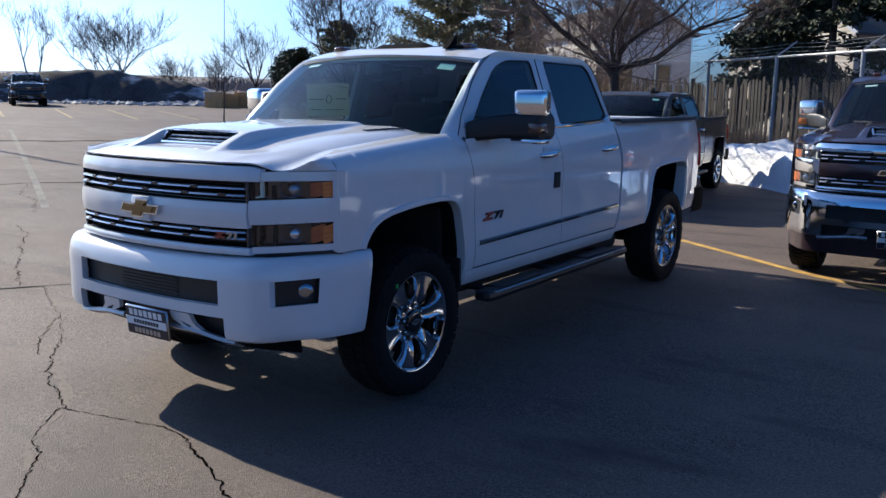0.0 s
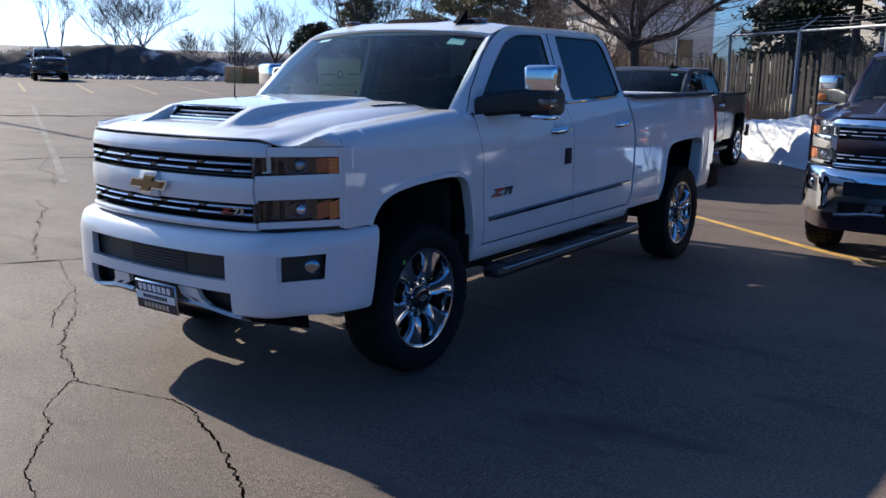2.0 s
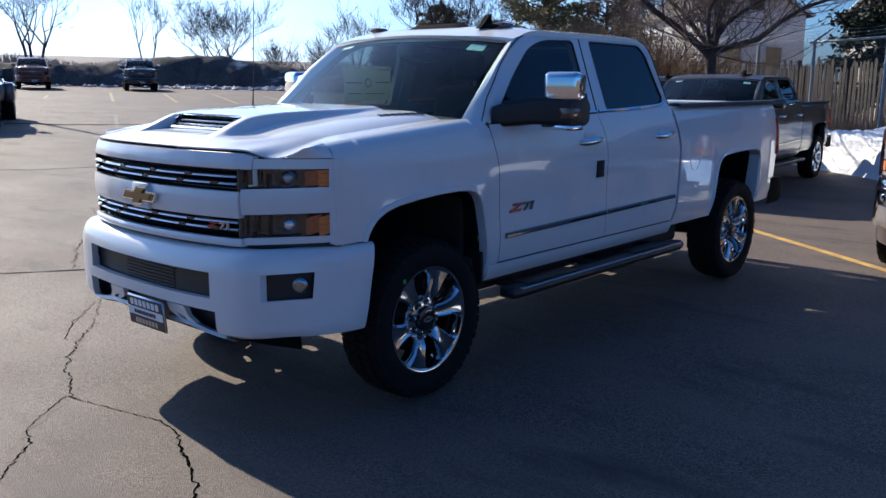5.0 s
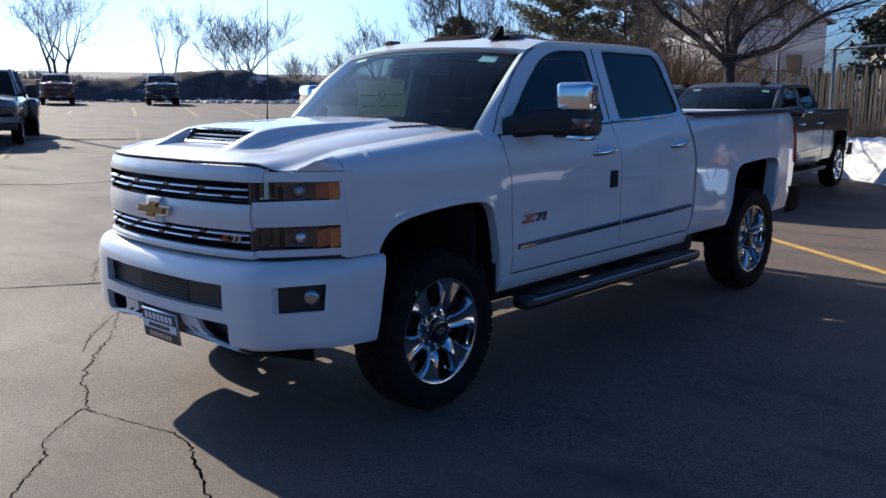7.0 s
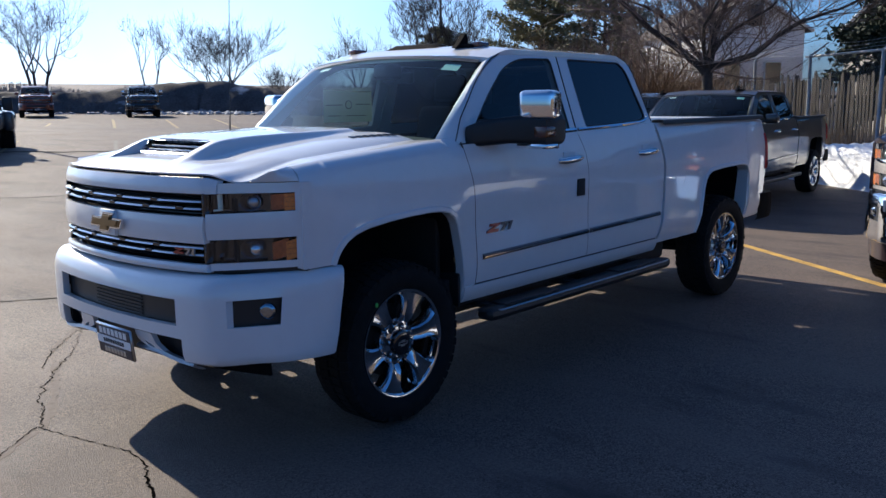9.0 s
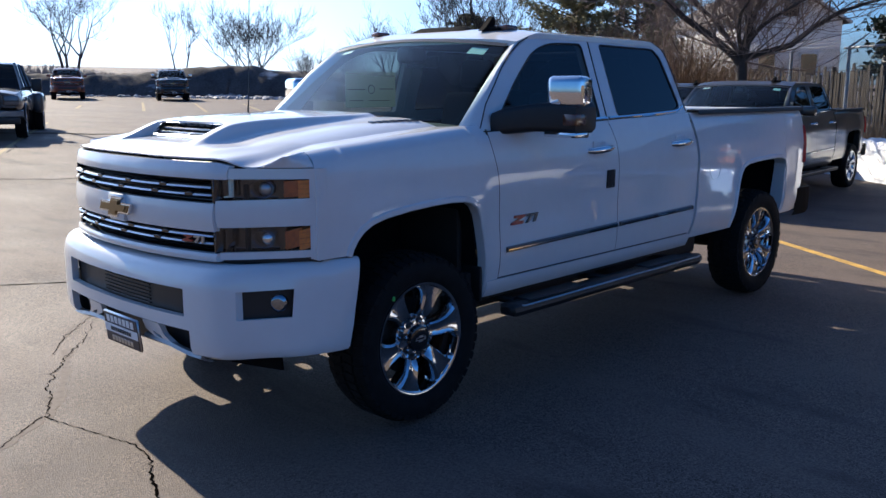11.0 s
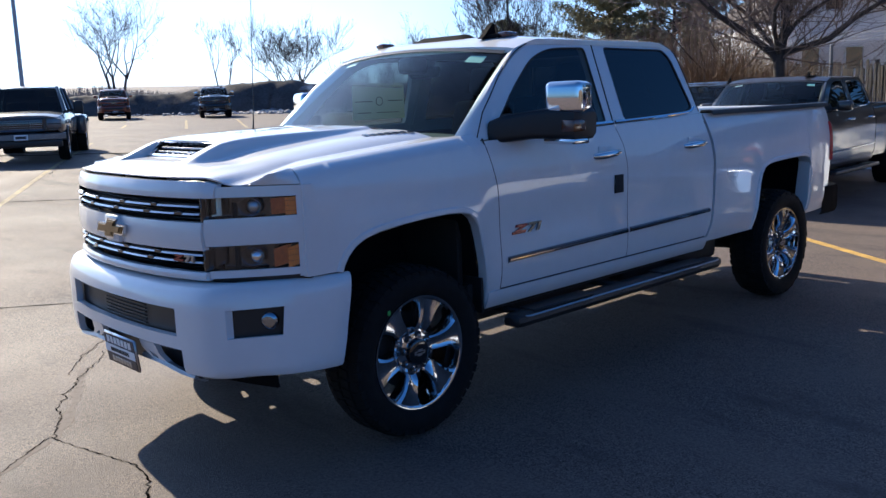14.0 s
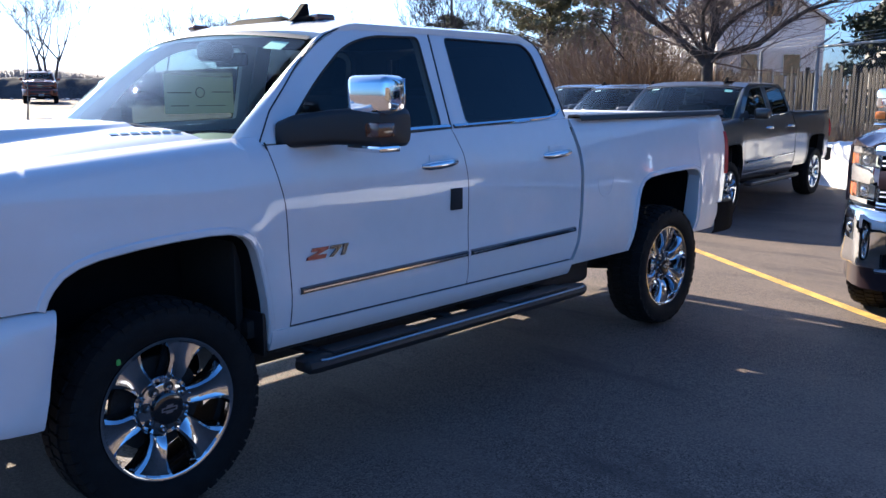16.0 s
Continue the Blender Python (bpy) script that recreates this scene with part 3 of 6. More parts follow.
def arch_lip(arch, cy, cz=0.5):
    def make():
        k = len(arch)

        def f(i, j):
            y, z = arch[int(i)]
            a, b = arch[max(0, int(i) - 1)], arch[min(k - 1, int(i) + 1)]
            ty, tz = b[0] - a[0], b[1] - a[1]
            d = math.hypot(ty, tz)
            ny, nz = -tz / d, ty / d
            if (y - cy) * ny + (z - cz) * nz < 0:
                ny, nz = -ny, -nz
            o = (0.0, 0.0, 0.006, 0.026, 0.036)[int(j)]
            p = (y + ny * o, z + nz * o)
            return (side_x(*p) + (-0.05, 0.004, 0.010, 0.008, -0.004)[int(j)], p[0], p[1])

        bm = shell(list(range(k)), list(range(5)), f)
        bmesh.ops.recalc_face_normals(bm, faces=bm.faces[:])
        return bm

    return make


def arch_liner(arch):
    def make():
        return shell(list(range(len(arch))), [0.42, 0.93], lambda i, x: (x, arch[int(i)][0], arch[int(i)][1] + 0.004), thick=(0, 0, 0.006))

    return make


def fascia(x0, x1, z0, z1, off=0.0, n=None, lean=0.0, depth=0.03, rise=0.0, nz=4, belly=0.0, under=False):
    n = n or max(2, int((x1 - x0) / 0.04))

    def f(x, t):
        top = min(z1, hood_z(min(abs(x), 0.80), 0) - 0.018) if under else z1
        z = z0 + (top - z0) * t + rise * (x - x0) / (x1 - x0)
        return (x, fascia_y(x) + off + lean * t - belly * math.sin(math.pi * t), z)

    return shell(span(x0, x1, n), span(0, 1, nz), f, thick=(0, depth, 0) if depth else None)


def bar_on_fascia(x0, x1, z, h, off):
    """A slim bar that follows the curve of the front."""
    bm = bmesh.new()
    xs = span(x0, x1, 24)
    rings = []
    for x in xs:
        y = fascia_y(x) + off
        rings.append([bm.verts.new(p) for p in ((x, y + 0.014, z + h / 2), (x, y - 0.004, z + h / 6), (x, y - 0.008, z - h / 3), (x, y, z - h / 2), (x, y + 0.02, z - h / 4))])
    for a, b in zip(rings, rings[1:]):
        for k in range(5):
            bm.faces.new((a[k], a[(k + 1) % 5], b[(k + 1) % 5], b[k]))
    bm.faces.new(rings[0])
    bm.faces.new(rings[-1][::-1])
    bmesh.ops.recalc_face_normals(bm, faces=bm.faces[:])
    return bm


def wheel_meshes():
    """Tyre, rim, barrel, disc, cap and nut, about the wheel's centre with the outside at +x."""
    out = {}
    R, W = 0.413, 0.132
    prof = [(0.274, 0.095), (0.280, 0.112), (0.302, 0.127), (0.335, 0.134), (0.365, 0.130), (0.388, 0.120), (0.397, 0.108), (0.402, 0.06), (0.402, -0.06), (0.397, -0.108), (0.388, -0.12), (0.365, -0.13), (0.335, -0.134), (0.30, -0.128), (0.268, -0.095)]
    out["tyre"] = (lathe(prof, 64), RUBBER)
    bm = bmesh.new()
    for k in range(52):
        a = 2 * math.pi * k / 52
        turn = Matrix.Rotation(a, 4, "X")
        for j, (x0, x1, da) in enumerate(((-0.128, -0.075, 0), (-0.068, -0.008, 0.03), (0.008, 0.068, -0.03), (0.075, 0.128, 0.0))):
            outer = j in (0, 3)
            own = bmesh.new()
            bmesh.ops.create_cube(own, size=1)
            lo, hi = (x0, -0.019, 0.37 if outer else 0.398), (x1, 0.019, R - (0.006 if outer else 0))
            for v in own.verts:
                v.co = Vector([lo[c] + (v.co[c] + 0.5) * (hi[c] - lo[c]) for c in range(3)])
                if outer and v.co.z > 0.39 and abs(v.co.x) > 0.1:
                    v.co.z -= 0.012
                if k % 2 and outer:
                    v.co.x *= 0.97
                v.co.y += 0.15 * (v.co.x - (x0 + x1) / 2) * (1 if j % 2 else -1)
            own.transform(turn @ Matrix.Rotation(da, 4, "X"))
            me = bpy.data.meshes.new("scratch")
            own.to_mesh(me)
            own.free()
            bm.from_mesh(me)
            bpy.data.meshes.remove(me)
    out["tread"] = (bm, RUBBER)
    step, half = math.radians(60), math.radians(13.5)
    offs = [0, 4.5, 9, 11.5, 13.5, 17, 21, 25, 30]
    degs = sorted({round(60 * k + s * o, 2) % 360 for k in range(6) for o in offs for s in (1, -1)})
    degs.append(degs[0] + 360)
    rs = [0.0, 0.055, 0.074, 0.094, 0.108, 0.118, 0.14, 0.165, 0.19, 0.215, 0.240, 0.258, 0.264, 0.270, 0.277, 0.280]

    def face(d, r):
        mid = round(d / 60) * 60
        o, sign = abs(d - mid), 1 if d > mid else -1
        edge = curve(r, [(0.10, 23), (0.118, 21), (0.15, 17.5), (0.19, 16), (0.225, 17), (0.26, 21)])
        turn = o / 13.5 * edge if o <= 13.5 else edge + (o - 13.5) / 16.5 * (30 - edge)
        x = curve(r, [(0, 0.080), (0.074, 0.080), (0.094, 0.074), (0.108, 0.076), (0.118, 0.086), (0.14, 0.100), (0.19, 0.108), (0.258, 0.110), (0.270, 0.116), (0.277, 0.117), (0.280, 0.108)])
        if 0.107 < r < 0.261:
            x += curve(o, [(0, -0.005), (4.5, -0.004), (9, 0.004), (11.5, -0.006), (13.5, -0.030), (30, -0.034)])
        a = math.radians(mid + sign * turn)
        return (x, r * math.cos(a), r * math.sin(a))

    def gap(d, r):
        return 0.118 < r < 0.263 and min(d % 60, 60 - d % 60) > 13.4

    bm = shell(degs, rs, face, gap)
    bmesh.ops.remove_doubles(bm, verts=bm.verts[:], dist=1e-5)
    thicken(bm, bm.faces[:], lambda co: (-0.035, 0, 0))
    out["wheel"] = (bm, ALLOY)
    out["rim_barrel"] = (lathe([(0.270, 0.105), (0.264, 0.085), (0.250, 0.03), (0.240, -0.08), (0.258, -0.11), (0.272, -0.10), (0.270, 0.105)], 48), CHROME)
    out["brake_disc"] = (lathe([(0.05, -0.005), (0.05, 0.03), (0.09, 0.03), (0.09, 0.004), (0.185, 0.004), (0.185, -0.02), (0.05, -0.02)], 40), CHASSIS)
    out["centre_cap"] = (lathe([(0.0, 0.107), (0.034, 0.107), (0.055, 0.105), (0.062, 0.101), (0.066, 0.079)], 32), GLOSSB)
    out["cap_emblem"] = (plate([(-0.034, -0.008), (-0.012, -0.008), (-0.015, -0.016), (0.011, -0.016), (0.014, -0.008), (0.031, -0.008), (0.034, 0.008), (0.014, 0.008), (0.017, 0.016), (-0.010, 0.016), (-0.013, 0.008), (-0.031, 0.008)], [[(-0.028, -0.004), (0.026, -0.004), (0.028, 0.004), (-0.026, 0.004)]], lambda u, v: (0.109, u, v), (-0.004, 0, 0)), SATIN)
    # shallow black disc on the wheel face, painting the shade of a lug hole
    out["lug_pocket"] = (lathe([(0.0, 0.079), (0.014, 0.079), (0.019, 0.083), (0.0195, 0.07)], 14), BLACK)
    nut = lathe([(0.0, 0.098), (0.006, 0.097), (0.009, 0.092), (0.010, 0.074)], 8)
    out["lug_nut"] = (nut, CHROME)
    return {k: finish(k, b, m, angle=24 if k == "wheel" else 38).data for k, (b, m) in out.items()}


WHEEL = wheel_meshes()
for ob in list(bpy.data.objects):
    if ob.data and ob.data in WHEEL.values():
        bpy.data.objects.remove(ob)


def add_wheel(root, x, y, turn=0.0, rim=None):
    sx = 1 if x > 0 else -1
    m = Matrix.Translation((x, y - 0.006, 0.428)) @ Matrix.Rotation(0 if sx > 0 else math.pi, 4, "Z") @ Matrix.Rotation(turn, 4, "X") @ Matrix.Diagonal((1, 1.028, 1.028, 1))
    w = new("wheel", WHEEL["wheel"])
    w.parent, w.matrix_local = root, m
    w["label"] = "bright six-spoke alloy wheel"
    for key in ("tyre", "rim_barrel", "brake_disc", "centre_cap"):
        o = new(key, WHEEL[key])
        o.parent = w
    mark = new("cap_emblem", WHEEL["cap_emblem"])
    mark.parent, mark.matrix_local = w, Matrix.Rotation(-turn, 4, "X")
    tread = new("tread", WHEEL["tread"])
    tread.parent = w
    tagged(tread, kind="stuff")
    for k in range(8):
        a = 2 * math.pi * (k + 0.5) / 8
        for key in ("lug_pocket", "lug_nut"):
            o = new(key, WHEEL[key])
            o.parent, o.location = w, (0, 0.082 * math.cos(a), 0.082 * math.sin(a))
    return w


BADGE_SHAPES = (
    ([(-0.105, -0.024), (-0.01, -0.024), (-0.01, -0.008), (-0.06, -0.006), (-0.012, 0.012), (-0.012, 0.024), (-0.095, 0.024), (-0.095, 0.010), (-0.055, 0.008), (-0.105, -0.012)], BADGERED),
    ([(0.0, 0.010), (0.035, 0.010), (0.012, -0.024), (0.032, -0.024), (0.058, 0.012), (0.058, 0.024), (0.0, 0.024)], SATIN),
    ([(0.066, 0.012), (0.074, 0.012), (0.074, -0.024), (0.094, -0.024), (0.094, 0.024), (0.066, 0.024)], SATIN),
)


def pickup(name, label, group, m, paint, bumper, surround, chin, badge=True, plate_on=True):
    root = thing(name, label, "pickup truck", group, m)
    half = span(0, 0.288, 9) + [0.296, 0.301] + span(0.31, 0.45, 13) + [0.475, 0.5] + span(0.525, 0.725, 9) + [0.742, 0.75, 0.757, 0.78, 0.81, 0.84, 0.86, 0.875, 0.885, 0.893]
    xs = sorted({round(k * v, 4) for v in half for k in (1, -1)})

    # bonnet with its raised middle and intake
    part("bonnet", shell(xs, sorted(set(span(0, 0.2, 14) + span(0.2, 0.5, 26) + span(0.5, 1, 14))), lambda x, s: (x, hood_y(x, s), hood_z(x, s)), hole=lambda x, s: abs(x) < 0.288 and -0.712 < hood_y(x, s) < -0.634, thick=(0, 0.002, -0.007)), paint, root)
    scoop = lambda u, v: (u * (1 + 0.11 * v), -0.715 + 0.085 * v, 1.417 + 0.061 * v)
    part("bonnet_intake", plate(rounded([(-0.272, -0.08), (0.272, -0.08), (0.272, 1.04), (-0.272, 1.04)], 0.02), [rounded([(-0.254, 0.05), (0.254, 0.05), (0.254, 0.93), (-0.254, 0.93)], 0.02)], scoop, (0, 0.012, -0.012)), CHROME, root, "bright surround of the bonnet intake")
    part("intake_mesh", shell([-0.28, 0.28], [-0.3, 1.2], lambda u, v: Vector(scoop(u, v)) + Vector((0, 0.035, -0.035)), thick=(0, 0.01, -0.01)), BLACK, root)
    for v in (0.36, 0.66):
        p0 = Vector(scoop(0, v)) + Vector((0, 0.016, -0.012))
        part("intake_bar", rbox((-0.252, p0.y - 0.005, p0.z - 0.005), (0.252, p0.y + 0.005, p0.z + 0.005), 0.003), SATIN, root)
    for k in range(9):
        x = -0.22 + 0.055 * k
        p0, p1 = Vector(scoop(x, 0.05)) + Vector((0, 0.026, -0.024)), Vector(scoop(x, 0.98)) + Vector((0, 0.026, -0.024))
        part("intake_rib", tube([p0, p1], 0.004, 6), BLACK, root)

    def louvres():
        bm = bmesh.new()
        for k in range(7):
            x, y = 0.60 + 0.010 * k, 0.03 + 0.040 * k
            s = (y - hood_y(x, 0)) / (hood_y(x, 1) - hood_y(x, 0))
            rbox((-0.018, -0.017, -0.006), (0.018, 0.017, 0.003), 0.001, 1, Matrix.Translation((x, y, hood_z(x, s) + 0.001)) @ Matrix.Rotation(radians(-10), 4, "Z") @ Matrix.Rotation(radians(10), 4, "Y"), bm)
        return bm

    both("bonnet_louvre_badge", louvres, DARKCHROME, root)

    # wings, doors, sills and bed sides
    wing_u = sorted({(y + 0.63) / 1.22 for y, _ in FRONT_ARCH} | set(span(0, 0.13, 4)) | set(span(0.92, 1, 4)))
    wing_top = lambda y: soft(y, CREST + [(0.7, 1.462)], 0.03)
    wing_low = lambda y: 0.908 if y < -0.452 else along(FRONT_ARCH, y) if y < 0.485 else 0.58
    both("wing", lambda: side_panel(wing_u, span(0, 1, 16), lambda z: -0.63, lambda z: curve(z, SEAM_A) - 0.003, wing_low, wing_top, roll=0.05), paint, root)
    def wing_nose():
        def f(p, v):
            x = 0.806 + (0.956 - 0.806) * p
            low = Vector((x, fascia_y(x), 1.314)).lerp(Vector((side_x(-0.63, 1.314), -0.633, 1.314)), S((p - 0.6) / 0.4))
            q = min(1.0, p / 0.4)
            up = Vector((0.806, -0.800, 1.313)).lerp(Vector((0.897, -0.742, 1.362)), q).lerp(Vector((0.899, -0.633, wing_top(-0.63) - 0.002)), max(0.0, (p - 0.4) / 0.6))
            return low.lerp(up, v) + Vector((0.5, -0.5, 0.6)) * 0.014 * p * math.sin(math.pi * v)
        return shell(span(0, 1, 14), span(0, 1, 6), f, thick=(-0.02, 0.02, -0.01))

    both("wing_nose", wing_nose, paint, root)
    both("front_door", lambda: side_panel(span(0, 1, 20), span(0, 1, 24), lambda z: curve(z, SEAM_A) + 0.003, lambda z: curve(z, SEAM_B) - 0.003, lambda y: 0.645, belt), paint, root)
    both("rear_door", lambda: side_panel(span(0, 1, 20), span(0, 1, 24), lambda z: curve(z, SEAM_B) + 0.003, lambda z: curve(z, SEAM_C) - 0.006, lambda y: 0.645, belt), paint, root)
    both("sill", lambda: shell(span(0.49, 2.72, 20), span(0.548, 0.637, 6), lambda y, z: (side_x(y, 0.69) - 0.030 * ((0.637 - z) / 0.09) ** 2, y, z), thick=(-0.1, 0, 0)), paint, root)
    bed_u = sorted({(y - 2.83) / 2.04 for y, _ in REAR_ARCH} | set(span(0, 0.26, 8)) | set(span(0.75, 1, 8)))
    bed_low = lambda y: 0.60 if y < 3.395 else along(REAR_ARCH, y) if y < 4.32 else 0.62
    both("bed_side", lambda: side_panel(bed_u, span(0, 1, 20), lambda z: curve(z, SEAM_C) + 0.028, lambda z: curve(z, TAIL), bed_low, lambda y: 1.488, inset=0.09, roll=0.012), paint, root)
    both("arch_lip", arch_lip(FRONT_ARCH, 0.0), paint, root)
    both("arch_lip", arch_lip(REAR_ARCH, 3.9), paint, root)
    both("wheel_arch_liner", arch_liner(FRONT_ARCH), MATTE, root)
    both("wheel_arch_liner", arch_liner(REAR_ARCH), MATTE, root)
    both("mud_flap", lambda: rbox((0.72, 0.455, 0.53), (0.965, 0.475, 0.72), 0.006), BLACK, root)
    both("mud_flap", lambda: rbox((0.78, 4.31, 0.55), (0.96, 4.335, 0.70), 0.006), MATTE, root)
    both("bed_rail_cap", lambda: shell(span(2.80, 4.78, 12), [0, 1, 2, 3, 4], lambda y, k: ((0.965, 0.958, 0.93, 0.87, 0.862)[k] - 0.05 * max(0, (y - 4.3) / 0.55) ** 2, y, (1.486, 1.506, 1.512, 1.508, 1.47)[k]), thick=(0, 0, -0.012)), BLACK, root)
    for w, y0, y1 in ((0.87, 2.80, 3.38), (0.415, 3.38, 4.35), (0.87, 4.35, 4.78)):
        part("bed_floor", rbox((-w, y0, 0.80), (w, y1, 0.84), 0.005), CHASSIS, root)
    for arch in (FRONT_ARCH, REAR_ARCH):
        both("arch_inner_wall", lambda: plate([(arch[0][0], 0.55)] + arch + [(arch[-1][0], 0.55)], [], lambda y, z: (0.425, y, z), (-0.01, 0, 0)), MATTE, root)
    # black boxes in the gap behind the cab stand in for its deep shade
    both("cab_gap_seal", lambda: rbox((0.84, 2.705, 0.60), (0.935, 2.86, 1.44), 0.01), BLACK, root)
    part("bed_front_wall", rbox((-0.88, 2.80, 0.62), (0.88, 2.84, 1.47), 0.01), paint, root)
    part("tailgate", rbox((-0.80, 4.76, 0.70), (0.80, 4.83, 1.49), 0.02, 3), paint, root)
    both("tail_lamp", lambda: shell(span(1.02, 1.345, 8), [0, 1, 2, 3], lambda z, k: ((0.925, 0.945, 0.91, 0.80)[k] + side_x(4.75, z) - 0.945, curve(z, TAIL) + (-0.075, -0.002, 0.012, 0.012)[k], z), thick=(-0.004, -0.01, 0)), RED, root)
    both("reversing_lamp", lambda: rbox((0.90, 4.868, 1.09), (0.925, 4.885, 1.16), 0.004), WHITEPAPER, root)

    def rear_bumper():
        plan = [(-0.955, 4.70), (-0.965, 4.86), (-0.955, 4.99), (-0.90, 5.06), (-0.6, 5.09), (0, 5.10), (0.6, 5.09), (0.90, 5.06), (0.955, 4.99), (0.965, 4.86), (0.955, 4.70)]
        return shell(list(range(11)), [0, 1, 2, 3, 4], lambda i, k: (plan[i][0], plan[i][1] + (-0.05, 0, 0, -0.02, -0.18)[k], (0.57, 0.60, 0.76, 0.80, 0.805)[k]), thick=(0, -0.03, 0))

    part("rear_bumper", rear_bumper(), MATTE, root)

    # side mouldings, handles and the badge on the front door
    def moulding(y0, y1, dz, h, out):
        return lambda: shell(span(y0, y1, 16), [0, 1, 2, 3], lambda y, k: (side_x(y, 0.8) + (0, out, out, 0)[k], y, 0.772 + 0.017 * (y - 0.65) + dz + (0, h * 0.2, h * 0.8, h)[k]), thick=(-0.01, 0, 0))

    for y0, y1 in ((0.645, 1.745), (1.775, 2.735)):
        for ob in both("side_moulding", moulding(y0, y1, 0.0, 0.034, 0.014), GLOSSB, root):
            sx = 1 if ob.bound_box[0][0] > 0 else -1
            bm = moulding(y0 + 0.005, y1 - 0.005, 0.012, 0.012, 0.019)()
            part("moulding_strip", bm if sx > 0 else mirrored(bm), CHROME, ob, "thin bright strip")

    def handle(y):
        def make():
            x = side_x(y, 1.29)
            bm = tube([(x - 0.005, y - 0.105, 1.283), (x + 0.024, y - 0.09, 1.285), (x + 0.036, y - 0.03, 1.289), (x + 0.036, y + 0.04, 1.293), (x + 0.026, y + 0.095, 1.297), (x - 0.005, y + 0.11, 1.298)], [0.017, 0.021, 0.023, 0.023, 0.021, 0.017], 10)
            return bm

        return make

    for y in (1.535, 2.535):
        both("door_handle", handle(y), CHROME, root, "chrome handle")
        both("handle_cup", lambda: rbox((side_x(y, 1.29) - 0.004, y - 0.065, 1.243), (side_x(y, 1.29) + 0.002, y + 0.06, 1.340), 0.03, 3), SATIN if paint is not WHITE else paint, root)
    if badge:
        def badge_shape(pts, d, grow=1.0):
            return lambda: plate([(p[0] * grow, p[1] * grow) for p in pts], [], lambda u, v: (side_x(0.81 + u, 0.94 + v) + d, 0.81 + u * 1.1 + v * 0.55, 0.945 + v * 1.05), (-0.008, 0, 0))
        for shape, mt in BADGE_SHAPES:
            both("door_badge", badge_shape(shape, 0.010), mt if mt is BADGERED else DARKCHROME, root)

    # cab: frames, pillars, roof, back wall and glass
    U = lambda y, z: Vector((upper_x(y, z), y, z))
    front_frame = rounded([(0.515, 1.428), (0.525, 1.47), (0.60, 1.565), (0.78, 1.755), (0.98, 1.902), (1.20, 1.958), (1.672, 1.965), (1.672, 1.46)], [0.005, 0.03, 0.1, 0.1, 0.1, 0.1, 0.004, 0.004])
    front_hole = rounded([(0.70, 1.455), (1.605, 1.478), (1.59, 1.918), (1.26, 1.912), (1.06, 1.852), (0.86, 1.69), (0.68, 1.50)], [0.02, 0.02, 0.03, 0.1, 0.1, 0.1, 0.02])
    rear_frame = rounded([(1.682, 1.461), (1.682, 1.965), (2.47, 1.960), (2.595, 1.90), (2.705, 1.50), (2.70, 1.488)], [0.004, 0.004, 0.1, 0.1, 0.02, 0.004])
    rear_hole = rounded([(1.80, 1.487), (1.785, 1.922), (2.45, 1.916), (2.515, 1.865), (2.625, 1.535), (2.54, 1.506)], [0.03, 0.03, 0.05, 0.05, 0.03, 0.08])
    both("front_door_frame", lambda: plate(front_frame, [front_hole], U, (-0.05, 0, 0)), paint, root)
    both("rear_door_frame", lambda: plate(rear_frame, [rear_hole], U, (-0.05, 0, 0)), paint, root)
    both("front_side_window", lambda: plate(front_hole, [], lambda y, z: U(y, z) - Vector((0.007, 0, 0)), None), SIDEGLASS, root, "lightly tinted side glass")
    both("rear_side_window", lambda: plate(rear_hole, [], lambda y, z: U(y, z) - Vector((0.007, 0, 0)), None), TINT, root, "dark privacy glass")
    sealed = lambda loop: [Vector((upper_x(p[0], p[1]) - 0.004, p[0], p[1])) for p in loop] + [Vector((upper_x(loop[0][0], loop[0][1]) - 0.004, loop[0][0], loop[0][1]))]
    both("window_seal", lambda: tube(sealed(front_hole), 0.006, 6), BLACK, root)
    both("window_seal", lambda: tube(sealed(rear_hole), 0.006, 6), BLACK, root)
    both("belt_strip", lambda: tube([U(0.62, 1.444) + Vector((0.006, 0, 0)), U(1.0, 1.455) + Vector((0.006, 0, 0)), U(1.66, 1.472) + Vector((0.006, 0, 0))], 0.011, 6, flat=1.3), CHROME, root, "bright belt strip")
    both("belt_strip", lambda: tube([U(1.69, 1.473) + Vector((0.006, 0, 0)), U(2.2, 1.488) + Vector((0.006, 0, 0)), U(2.52, 1.50) + Vector((0.006, 0, 0)), U(2.60, 1.513) + Vector((0.006, 0, 0)), U(2.638, 1.535) + Vector((0.004, 0, 0))], [0.011, 0.011, 0.011, 0.012, 0.014], 6), CHROME, root, "bright belt strip")
    edge = lambda loop: [Vector((upper_x(p[0], p[1]) + 0.001, p[0], p[1])) for p in loop]
    both("door_seam", lambda: tube(edge([(0.517, 1.432), (0.596, 1.567), (0.69, 1.664), (0.776, 1.756), (0.87, 1.836), (0.976, 1.903), (1.08, 1.940), (1.20, 1.960), (1.44, 1.964), (1.676, 1.966)]), 0.0045, 5), BLACK, root)
    both("door_seam", lambda: tube(edge([(1.677, 1.462), (1.677, 1.964)]), 0.0045, 5), BLACK, root)
    both("door_seam", lambda: tube(edge([(1.684, 1.966), (2.20, 1.965), (2.45, 1.962), (2.54, 1.937), (2.60, 1.895), (2.65, 1.72), (2.705, 1.50)]), 0.0045, 5), BLACK, root)
